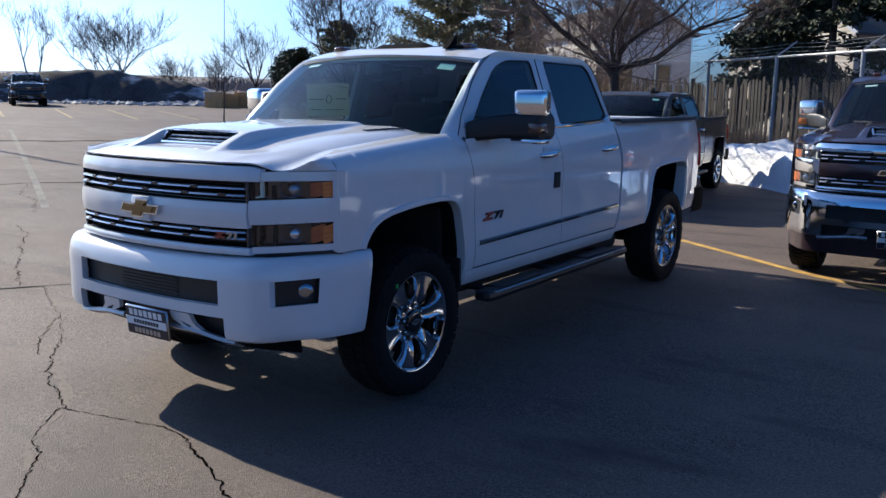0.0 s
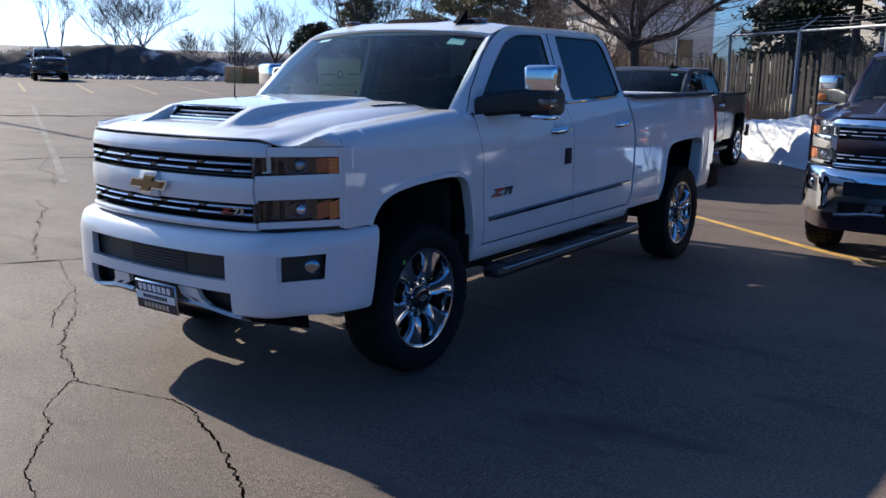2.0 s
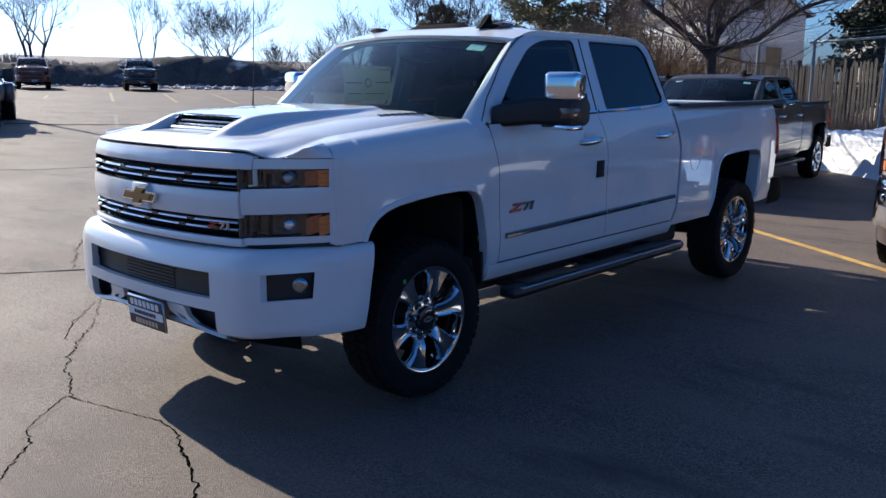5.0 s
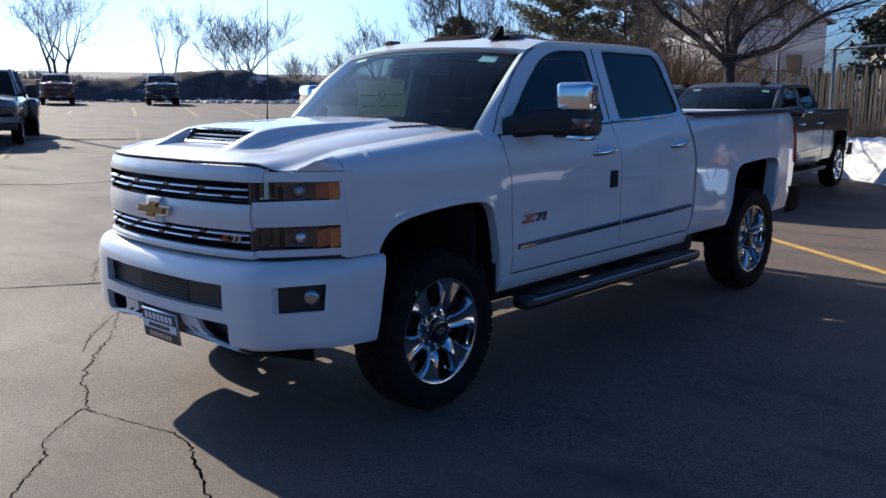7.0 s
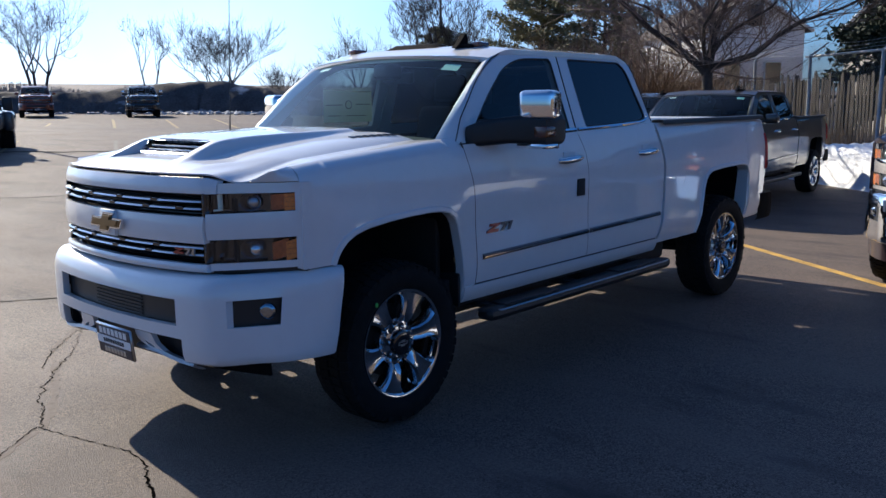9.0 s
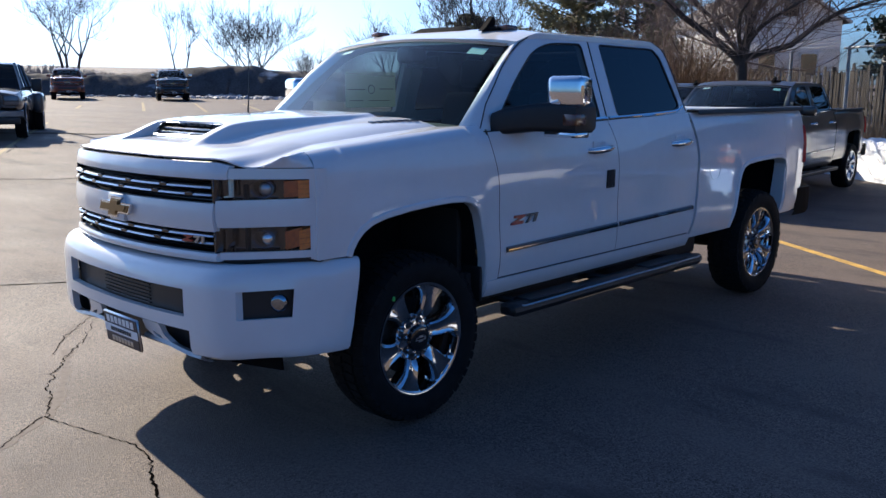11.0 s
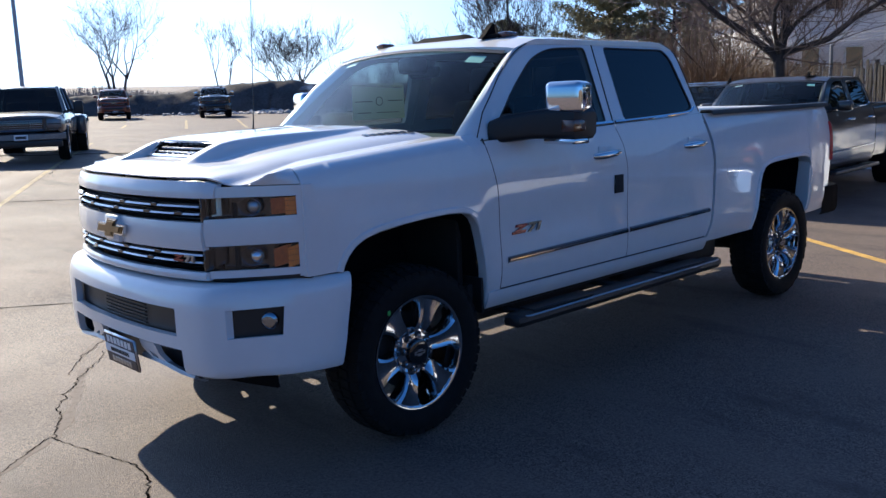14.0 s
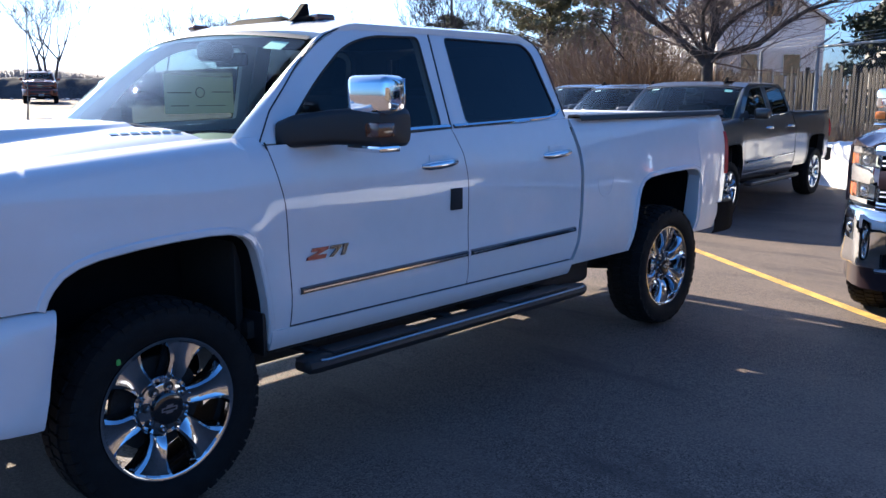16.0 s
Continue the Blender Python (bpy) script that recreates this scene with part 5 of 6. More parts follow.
    both("wing_support", lambda: rbox((0.60, -0.80, 0.52), (0.66, -0.46, 1.28), 0.01), CHASSIS, root)
    # unseen plate added below the engine to keep sun patches off the ground
    part("skid_plate", rbox((-0.62, -0.78, 0.40), (0.62, 0.45, 0.43), 0.01), MATTE, root)
    part("radiator", rbox((-0.72, -0.82, 0.50), (0.72, -0.74, 1.24), 0.01), CHASSIS, root)
    both("inner_wing", lambda: rbox((0.50, -0.52, 1.10), (0.90, 0.42, 1.14), 0.01), CHASSIS, root)
    part("prop_shaft", tube([(0.1, 0.5, 0.55), (0.08, 3.8, 0.45)], 0.05, 10), CHASSIS, root)
    part("fuel_tank", rbox((0.20, 2.0, 0.40), (0.80, 3.2, 0.66), 0.05, 3), CHASSIS, root)
    part("exhaust", tube([(-0.35, 0.6, 0.50), (-0.4, 2.6, 0.48), (-0.62, 3.2, 0.52), (-0.66, 4.9, 0.50)], 0.045, 10), CHASSIS, root)
    part("transmission", rbox((-0.26, 0.4, 0.36), (0.26, 1.75, 0.62), 0.08, 3), CHASSIS, root)
    # dark boxes added inside the sills to cut the sun passing under the truck
    both("rocker_shield", lambda: rbox((0.50, 0.50, 0.515), (0.92, 2.72, 0.60), 0.02), CHASSIS, root)
    both("rocker_brace", lambda: rbox((0.62, 0.50, 0.385), (0.66, 2.30, 0.60), 0.01), CHASSIS, root)
    both("leaf_spring", lambda: tube([(0.56, 3.2, 0.56), (0.56, 3.55, 0.44), (0.56, 3.9, 0.38), (0.56, 4.3, 0.46), (0.56, 4.55, 0.58)], 0.035, 8), CHASSIS, root)

    # side steps
    def step():
        sec = [(0.965, 0.458), (0.972, 0.496), (1.06, 0.504), (1.088, 0.49), (1.094, 0.462), (1.075, 0.434), (0.98, 0.434)]
        bm = bmesh.new()
        rings = []
        for y, k in ((0.60, 0.55), (0.615, 0.9), (0.65, 1), (2.70, 1), (2.735, 0.9), (2.75, 0.55)):
            rings.append([bm.verts.new((1.015 + (x - 1.015) * k, y, 0.467 + (z - 0.467) * k)) for x, z in sec])
        for a, b in zip(rings, rings[1:]):
            for k in range(7):
                bm.faces.new((a[k], a[(k + 1) % 7], b[(k + 1) % 7], b[k]))
        bm.faces.new(rings[0])
        bm.faces.new(rings[-1][::-1])
        bmesh.ops.recalc_face_normals(bm, faces=bm.faces[:])
        return bm

    steps = both("side_step", step, BLACK, root, "black side step bar")
    for ob, sx in zip(steps, (1, -1)):
        fix = (lambda b: b) if sx > 0 else mirrored
        for y in (1.02, 2.28):
            part("step_pad", fix(rbox((0.962, y - 0.27, 0.497), (1.075, y + 0.27, 0.511), 0.005, 1)), BLACK, ob)
        part("step_edge", fix(tube([(1.083, 0.67, 0.492), (1.090, 0.70, 0.490), (1.090, 2.66, 0.490), (1.083, 2.70, 0.492)], 0.006, 6)), SATIN, ob, "thin polished edge")
        for y in (0.75, 1.62, 2.5):
            part("step_bracket", fix(rbox((0.42, y - 0.03, 0.47), (0.97, y + 0.03, 0.50), 0.006, 1)), CHASSIS, ob)
            part("step_bracket", fix(rbox((0.60, y - 0.03, 0.48), (0.64, y + 0.03, 0.60), 0.006, 1)), CHASSIS, ob)

    for k, (x, y) in enumerate(((0.872, 0.0), (-0.872, 0.0), (0.872, 3.904), (-0.872, 3.904))):
        add_wheel(root, x, y, radians((11, 20, 25, 47)[k]))
    return root


def repainted(ob, swaps):
    """Other paint on a copy, set on its objects and not on the shared meshes."""
    for o in (ob, *ob.children_recursive):
        for s in o.material_slots:
            if s.material in swaps:
                new_one = swaps[s.material]
                s.link = "OBJECT"
                s.material = new_one
    return ob


truck = pickup("pickup_truck", "white four-door heavy pickup truck on wet-looking asphalt, clean paint", "parked pickups", Matrix.Identity(4), WHITE, WHITE, WHITE, CHIN)
PRICE = mat("translucent price sheet", (0.72, 0.74, 0.66), 0.8, 0, 0.05, 6)
pn, pl = PRICE.node_tree.nodes, PRICE.node_tree.links
tr, mx = pn.new("ShaderNodeBsdfTranslucent"), pn.new("ShaderNodeMixShader")
tr.inputs[0].default_value = (0.55, 0.58, 0.48, 1)
mx.inputs[0].default_value = 0.5
pl.new(pn["Principled BSDF"].outputs[0], mx.inputs[1])
pl.new(tr.outputs[0], mx.inputs[2])
pl.new(mx.outputs[0], pn["Material Output"].inputs[0])


def on_screen(x, t):
    b = Vector((x, 0.165 + 0.225 * (x / 0.8) ** 2, 1.468 - 0.018 * (x / 0.8) ** 2))
    h = Vector((x * 0.875, 0.868 + 0.07 * (x / 0.8) ** 2, 1.942 - 0.042 * (x / 0.8) ** 2))
    return b.lerp(h, t) + Vector((0, -0.02, 0.02)) * math.sin(math.pi * t) + Vector((0, 0.010, -0.008))


def stickers(root, x0, x1, t0, t1, material, label):
    return part("screen_sticker", shell(span(x0, x1, 3), span(t0, t1, 3), lambda x, t: on_screen(x, t), thick=(0, 0.0008, -0.0008)), material, root, label)


# the white truck's papers, door guard and tyre dot
sheet_ob = part("price_sheet", rbox((-0.835, 1.08, 1.515), (-0.832, 1.56, 1.765), 0, 1), PRICE, truck, "pale printed price sheet taped inside the passenger window")
for y0, y1, z0, z1 in ((1.10, 1.26, 1.638, 1.644), (1.40, 1.54, 1.642, 1.648), (1.46, 1.54, 1.735, 1.741), (1.12, 1.24, 1.56, 1.565), (1.29, 1.50, 1.56, 1.564)):
    part("print_line", rbox((-0.831, y0, z0), (-0.8295, y1, z1), 0, 1), INK, sheet_ob)
part("print_ring", tube([Vector((-0.8295, 1.32 + 0.03 * math.cos(a), 1.642 + 0.03 * math.sin(a))) for a in span(0, 2 * math.pi, 18)], 0.003, 5), INK, sheet_ob)
stickers(truck, 0.60, 0.72, 0.84, 0.93, GREENPAPER, "small pale green windscreen sticker")
stickers(truck, -0.70, -0.56, 0.90, 0.95, WHITEPAPER, "small white windscreen sticker")
tape = rbox((side_x(1.68, 1.1) - 0.004, 1.618, 1.050), (side_x(1.68, 1.1) + 0.010, 1.702, 1.160), 0.003)
part("door_guard", tape, TAPE, truck, "black foam guard on the front door edge")
dot = rbox((0.992, -0.220, 0.658), (1.008, -0.204, 0.681), 0.004)
part("tyre_dot", dot, GREENDOT, truck, "green paint dot on the tyre")
ring = tube([Vector((side_x(3.07, 1.08) + 0.001, 3.07 + 0.085 * math.cos(a), 1.09 + 0.095 * math.sin(a))) for a in span(0, 2 * math.pi, 30)], 0.0012, 5)
part("fuel_flap_seam", ring, WHITE, truck, "faint round seam of the fuel flap")


def place(x, y, turn=0.0, s=1.0):
    return Matrix.Translation((x, y, ground_z(x, y))) @ Matrix.Rotation(radians(turn), 4, "Z") @ Matrix.Scale(s, 4)


OWN = ("price_sheet", "print_line", "print_ring", "tyre_dot", "door_guard")


def other(label, m, swaps, lose=()):
    """A copy of the truck in other paint, less the parts that it lacks."""
    ob = copy_thing(truck, m)
    ob["label"] = label
    doomed = [o for o in ob.children_recursive if o.name.split(".")[0] in OWN + tuple(lose)]
    extra = {c for o in doomed for c in o.children_recursive}
    for o in set(doomed) | extra:
        bpy.data.objects.remove(o)
    return repainted(ob, swaps)


PLAIN = ("tow_mirror", "mirror_cap", "mirror_glass", "mirror_marker", "mirror_trim", "roof_lamp_bar", "roof_marker_lamp", "bonnet_intake", "intake_mesh", "intake_bar", "intake_rib", "bonnet_louvre_badge", "door_badge")


def small_mirrors(ob, paint):
    for sx in (1, -1):
        bm = rbox((0.98, 0.80, 1.44), (1.20, 0.94, 1.60), 0.045, 3)
        part("door_mirror", bm if sx > 0 else mirrored(bm), paint, ob, "rounded door mirror")
        bm = rbox((0.88, 0.82, 1.45), (1.0, 0.88, 1.50), 0.015, 2)
        part("mirror_foot", bm if sx > 0 else mirrored(bm), BLACK, ob)


# the plum truck with a chrome front, parked ahead on the next bay
plum = other("dark plum heavy pickup truck with chrome bumper and grille, tow mirrors", place(2.75, 5.70), {WHITE: MAROON})
for o in plum.children:
    kind = o.name.split(".")[0]
    if kind in ("front_bumper", "grille_header", "grille_bar_lower", "lamp_band", "lamp_sill", "lamp_brow", "tow_hook_surround"):
        o.material_slots[0].link = "OBJECT"
        o.material_slots[0].material = CHROME
    for c in o.children:
        if c.name.startswith("mirror_marker"):
            c.material_slots[0].link = "OBJECT"
            c.material_slots[0].material = AMBER
        if c.name.startswith("lamp_housing"):
            c.material_slots[0].link = "OBJECT"
            c.material_slots[0].material = SATIN
    if kind == "screen_sticker":
        o.material_slots[0].link = "OBJECT"
        o.material_slots[0].material = WHITEPAPER
part("chin_skirt", shell(span(-0.97, 0.97, 24), [0.33, 0.40, 0.50], lambda x, z: (x, curve(abs(x), BUMPER_PLAN) + 0.05 + 0.15 * (0.5 - z), z), thick=(0, 0.02, 0)), MAROON, plum, "dusty dark chin skirt")

grey = other("dark grey brown crew-cab pickup truck, glossy paint", place(-2.10, 9.37, 4) @ Matrix.Diagonal((0.97, 0.96, 0.915, 1)), {WHITE: GREY}, PLAIN)
small_mirrors(grey, GREY)
for x, y, p, lab in ((-4.60, 11.67, NAVY, "near-black pickup truck in the next bay"), (-7.10, 13.97, NAVY, "near-black pickup truck further along the row")):
    ob = other(lab, place(x, y, 4) @ Matrix.Diagonal((0.97, 0.96, 0.90, 1)), {WHITE: p}, PLAIN)
    small_mirrors(ob, p)
ob = other("burnt orange pickup truck parked before the heaped soil", place(-52.5, 22.0, 66), {WHITE: ORANGE}, PLAIN)
small_mirrors(ob, ORANGE)
ob = other("dark heavy pickup truck parked before the heaped soil", place(-48.3, 27.0, 62), {WHITE: NAVY})
for x, y, a, p, lab in ((-43.0, 12.3, 80, NAVY, "dark pickup truck far along the lot"), (-36.5, 8.2, 75, BLACK, "black pickup truck far along the lot"), (-34.0, 9.8, 66, ORANGE, "rusty red pickup truck behind another")):
    ob = other(lab, place(x, y, a), {WHITE: p}, PLAIN)
    small_mirrors(ob, p)
DULL = mat("weathered bright metal", (0.16, 0.165, 0.18), 0.35, 0.8, 0.2, 8)


# ---- the older dual-rear-wheel truck across the lot ----
def old_pickup(m):
    root = thing("pickup_truck", "older pewter crew-cab pickup truck with dual rear wheels", "pickup truck", "parked pickups", m)

    def loft(sections, name, material, label=""):
        bm = bmesh.new()
        rings = []
        for y, half in sections:
            pts = half + [(-x, z) for x, z in half[::-1] if x > 1e-6]
            rings.append([bm.verts.new((x, y, z)) for x, z in pts])
        for a, b in zip(rings, rings[1:]):
            for k in range(len(a) - 1):
                bm.faces.new((a[k], a[k + 1], b[k + 1], b[k]))
        bm.faces.new(rings[0])
        bm.faces.new(rings[-1][::-1])
        bmesh.ops.recalc_face_normals(bm, faces=bm.faces[:])
        return part(name, bm, material, root, label, angle=30)

    def ring(w, z0, z1, crown=0.04):
        return [(w * 0.93, z0), (w, z0 + 0.12), (w * 1.01, (z0 + z1) / 2), (w * 0.985, z1 - 0.12), (w * 0.93, z1 - 0.03), (w * 0.6, z1 + crown * 0.6), (0.0, z1 + crown)]

    loft([(-0.93, ring(0.90, 0.78, 1.12)), (-0.80, ring(0.95, 0.72, 1.16)), (-0.5, ring(0.97, 0.68, 1.19)), (0.62, ring(0.97, 0.60, 1.24))], "bonnet", PEWTER)
    loft([(0.63, ring(0.97, 0.58, 1.22)), (1.7, ring(0.975, 0.58, 1.23)), (2.75, ring(0.97, 0.58, 1.23))], "cab", PEWTER)
    loft([(2.80, ring(0.97, 0.62, 1.30, 0.0)), (5.0, ring(0.965, 0.66, 1.30, 0.0))], "bed", PEWTER)
    base = [(-0.90, 0.60), (0.90, 0.60), (0.92, 2.72), (-0.92, 2.72)]
    top = [(-0.70, 1.22), (0.70, 1.22), (0.73, 2.55), (-0.73, 2.55)]
    zb, zt = 1.22, 1.88
    corner = lambda k, t: Vector((base[k][0] + (top[k][0] - base[k][0]) * t, base[k][1] + (top[k][1] - base[k][1]) * t, zb + (zt - zb) * t))
    for k, name in ((0, "windscreen"), (1, "side_glass"), (2, "back_glass"), (3, "side_glass")):
        part(name, shell([0, 1], [0, 0.5, 1], lambda u, t: corner(k, t).lerp(corner((k + 1) % 4, t), u)), SIDEGLASS if k != 2 else TINT, root)
    for k in range(4):
        part("pillar", tube([corner(k, 0), corner(k, 0.5) + Vector((0, 0, 0.01)), corner(k, 1)], [0.06, 0.05, 0.045], 6), PEWTER, root)
    for k, u in ((1, 0.5), (3, 0.5)):
        part("pillar", tube([corner(k, 0).lerp(corner((k + 1) % 4, 0), u), corner(k, 1).lerp(corner((k + 1) % 4, 1), u)], 0.045, 6), PEWTER, root)
    part("roof", shell(span(-0.74, 0.74, 10), span(1.18, 2.58, 8), lambda x, y: (x, y, 1.93 - 0.05 * (x / 0.74) ** 4 - 0.05 * (1 - S((y - 1.18) / 0.25))), thick=(0, 0, -0.05)), PEWTER, root)
    part("dashboard", rbox((-0.85, 0.75, 0.9), (0.85, 1.15, 1.26), 0.06, 2), CABIN, root)
    for x in (-0.4, 0.4):
        part("seat", rbox((x - 0.26, 1.7, 0.9), (x + 0.26, 1.9, 1.5), 0.06, 2), SEAT, root)
    grille = part("grille", rbox((-0.50, -1.02, 0.80), (0.50, -0.92, 1.08), 0.02, 2), GLOSSB, root, "black mesh grille")
    part("grille_frame", tube([(-0.52, -1.02, 0.79), (0.52, -1.02, 0.79), (0.56, -1.01, 1.09), (-0.56, -1.01, 1.09), (-0.52, -1.02, 0.79)], 0.03, 6), DULL, grille, "bright grille frame")
    for k in range(5):
        part("grille_slat", rbox((-0.49, -1.028, 0.83 + 0.05 * k), (0.49, -1.015, 0.838 + 0.05 * k), 0.002, 1), SATIN, grille)
    for s in (1, -1):
        fix = (lambda b: b) if s > 0 else mirrored
        lamp = part("headlamp", fix(rbox((0.58, -0.99, 0.82), (0.93, -0.86, 1.07), 0.03, 2)), DULL, root, "large square headlamp")
        part("lamp_bar", fix(rbox((0.60, -1.0, 0.93), (0.92, -0.98, 0.95), 0.006, 1)), BLACK, lamp)
        part("rear_hip", fix(rbox((0.90, 3.25, 0.55), (1.20, 4.55, 1.12), 0.12, 4)), PEWTER, root, "flared fender over the dual wheels")
        mir = part("tow_mirror", fix(rbox((1.10, 0.78, 1.16), (1.34, 0.92, 1.50), 0.04, 3)), BLACK, root)
        part("mirror_arm", fix(tube([(0.92, 0.82, 1.26), (1.14, 0.85, 1.28)], 0.03, 6)), BLACK, mir)
        part("arch_lip", fix(tube([(0.985, 0.43 * math.cos(a), 0.42 + 0.45 * math.sin(a)) for a in span(0.1, math.pi - 0.1, 14)], 0.03, 6)), BLACK, root)
    part("front_bumper", shell(span(-1, 1, 16), [0.54, 0.57, 0.64, 0.70, 0.73], lambda x, z: (x, -1.12 + 0.16 * abs(x) ** 3 + curve(z, [(0.54, 0.05), (0.57, 0), (0.70, 0), (0.73, 0.07)]), z), thick=(0, 0.04, 0)), DULL, root, "bright front bumper")
    part("lower_valance", rbox((-0.92, -1.05, 0.38), (0.92, -0.95, 0.56), 0.03, 2), BLACK, root)
    p = part("number_plate", rbox((-0.16, -1.15, 0.56), (0.16, -1.13, 0.70), 0.004, 1), WHITEPAPER, root)
    part("plate_mark", rbox((-0.12, -1.154, 0.60), (0.12, -1.149, 0.66), 0.001, 1), INK, p)
    part("frame_rail", rbox((-0.5, -0.8, 0.45), (0.5, 4.9, 0.62), 0.03), CHASSIS, root)
    part("rear_bumper", rbox((-0.95, 4.98, 0.55), (0.95, 5.12, 0.72), 0.03, 2), CHROME, root)
    for x, y in ((0.86, 0.0), (-0.86, 0.0), (1.02, 3.9), (-1.02, 3.9), (0.75, 3.9), (-0.75, 3.9)):
        add_wheel(root, x, y, 0.3)
    return root


old_pickup(place(-19.6, 5.25, 64))

# ---- behind the lot: fences, snow, trees, houses ----
FENCE_AT, FENCE_WAY, FENCE_OUT = Vector((-1.16, 15.99, 0)), Vector((0.745, -0.667, 0)).normalized(), Vector((0.667, 0.745, 0)).normalized()


def fence_point(s, out=0.0, z=0.0):
    p = FENCE_AT + FENCE_WAY * s + FENCE_OUT * out
    return Vector((p.x, p.y, ground_z(p.x, p.y) + z))


chain = thing("chain_link_fence", "tall galvanised chain-link fence with barbed wire arms", "fence")
FENCE_TOP = 2.64
for k in range(-6, 6):
    s = 2.7 * k
    lean = 0.05 if k == 0 else 0.0
    post = part("fence_post", tube([fence_point(s, 0, 0.0), fence_point(s + lean, 0, FENCE_TOP)], 0.04, 10), GALV, chain)
    part("barb_arm", tube([fence_point(s + lean, 0, FENCE_TOP), fence_point(s + lean + 0.1, 0.18, FENCE_TOP + 0.16), fence_point(s + lean + 0.2, 0.32, FENCE_TOP + 0.30)], [0.03, 0.022, 0.014], 6), GALV, post)
part("top_rail", tube([fence_point(s, 0, FENCE_TOP - 0.02) for s in span(-2.9, 14, 12)], 0.028, 8), GALV, chain)
for k in range(3):
    part("barbed_wire", tube([fence_point(s + 0.05 + 0.05 * k, 0.10 * (k + 1), FENCE_TOP + 0.085 * (k + 1) - 0.03 * math.sin(s * 1.16) ** 2) for s in span(-16, 14, 60)], 0.0035, 4), WIRE, chain)


def mesh_wires():
    verts, faces = [], []
    pitch, h, r = 0.085, FENCE_TOP - 0.06, 0.0022
    for sign in (1, -1):
        n = int((30 + h) / pitch)
        for k in range(n):
            a = -16 + pitch * k - (h if sign > 0 else 0)
            s0, z0, s1, z1 = (a, 0.05, a + h, 0.05 + h) if sign > 0 else (a, 0.05 + h, a + h, 0.05)
            p, q = fence_point(s0, 0.004 * sign, z0), fence_point(s1, 0.004 * sign, z1)
            side = FENCE_OUT * r
            up = Vector((0, 0, r))
            b = len(verts)
            verts += [p + side, p - side + up, p - up, q + side, q - side + up, q - up]
            faces += [(b, b + 1, b + 4, b + 3), (b + 1, b + 2, b + 5, b + 4), (b + 2, b, b + 3, b + 5)]
    me = bpy.data.meshes.new("wire_mesh")
    me.from_pydata(verts, [], faces)
    me.materials.append(WIRE)
    ob = new("wire_mesh", me)
    ob.parent = chain
    return tagged(ob, kind="stuff")


mesh_wires()

# wooden boundary fence
wood = thing("board_fence", "weathered grey brown upright board fence with gaps", "fence")
board_mesh = []
rnd = random.Random(7)
for v in range(5):
    h = 2.2 + 0.05 * v
    w = 0.050 + 0.003 * v
    bm = plate([(-w, 0), (w, 0), (w, h - 0.06), (w * 0.5, h), (-w * 0.5, h), (-w, h - 0.06)], [], lambda a, z: (a, 0, z), (0, 0.02, 0))
    ob = finish("board", bm, FENCEWOOD, flat=True)
    board_mesh.append(ob.data)
    bpy.data.objects.remove(ob)
for k in range(-150, 100):
    s = 0.152 * k + rnd.uniform(-0.012, 0.012)
    if rnd.random() < 0.06:
        continue
    o = new("board", board_mesh[rnd.randrange(5)])
    o.parent = wood
    p = fence_point(s, 1.9 + rnd.uniform(-0.015, 0.015))
    o.matrix_local = Matrix.Translation(p + Vector((0, 0, rnd.uniform(-0.22, 0.02)))) @ Matrix.Rotation(math.atan2(FENCE_WAY.y, FENCE_WAY.x), 4, "Z") @ Matrix.Rotation(radians(rnd.uniform(-1.6, 1.6)), 4, "Y")
for z in (0.5, 1.7):
    part("rail", tube([fence_point(s, 1.97, z) for s in span(-23, 15, 10)], 0.04, 4), FENCEWOOD, wood)
for k in range(-9, 7):
    part("post", rbox((-0.05, -0.05, 0), (0.05, 0.05, 2.3), 0.006, 1, Matrix.Translation(fence_point(2.44 * k + 0.4, 1.99))), FENCEWOOD, wood)


def blades(name, spots, n, h, material, label, category, width=0.006, seed=1, spread=0.25, droop=0.4):
    """Thin upright blades or twigs round given spots, as one mass."""
    rnd = random.Random(seed)
    verts, faces = [], []
    for _ in range(n):
        c = spots(rnd)
        a = rnd.uniform(0, 2 * math.pi)
        hh = h * rnd.uniform(0.4, 1.15)
        d = Vector((math.cos(a), math.sin(a), 0))
        base = c + d * rnd.uniform(0, spread)
        w = Vector((-d.y, d.x, 0)) * width * rnd.uniform(0.6, 1.3)
        mid = base + Vector((0, 0, hh * 0.6)) + d * hh * droop * 0.35
        tip = base + Vector((0, 0, hh)) + d * hh * droop * rnd.uniform(0.3, 1.4)
        b = len(verts)
        verts += [base + w, base - w, mid + w * 0.7, mid - w * 0.7, tip]
        faces += [(b, b + 1, b + 3, b + 2), (b + 2, b + 3, b + 4)]
    me = bpy.data.meshes.new(name)
    me.from_pydata(verts, [], faces)
    me.materials.append(material)
    return tagged(new(name, me), label, category, kind="stuff")


blades("weeds", lambda r: fence_point(r.uniform(-6, 13), r.uniform(-0.3, 1.4), 0.0), 5200, 0.95, DRYGRASS, "dry brown weeds along the fence foot", "weeds", 0.010, 3)
blades("weeds", lambda r: fence_point(r.gauss(2, 5), r.uniform(-0.2, 0.5), 0.0), 1600, 1.25, DRYGRASS, "tall dry stalks at the chain-link fence", "weeds", 0.008, 4)


def lumps(x, y, seed, big=0.25, fine=0.08):
    v = Vector((x, y, seed * 7.3))
    return big * noise.noise(v * 0.55) + big * 0.6 * noise.noise(v * 1.5) + fine * noise.noise(v * 4.5) + fine * 0.5 * noise.noise(v * 11)


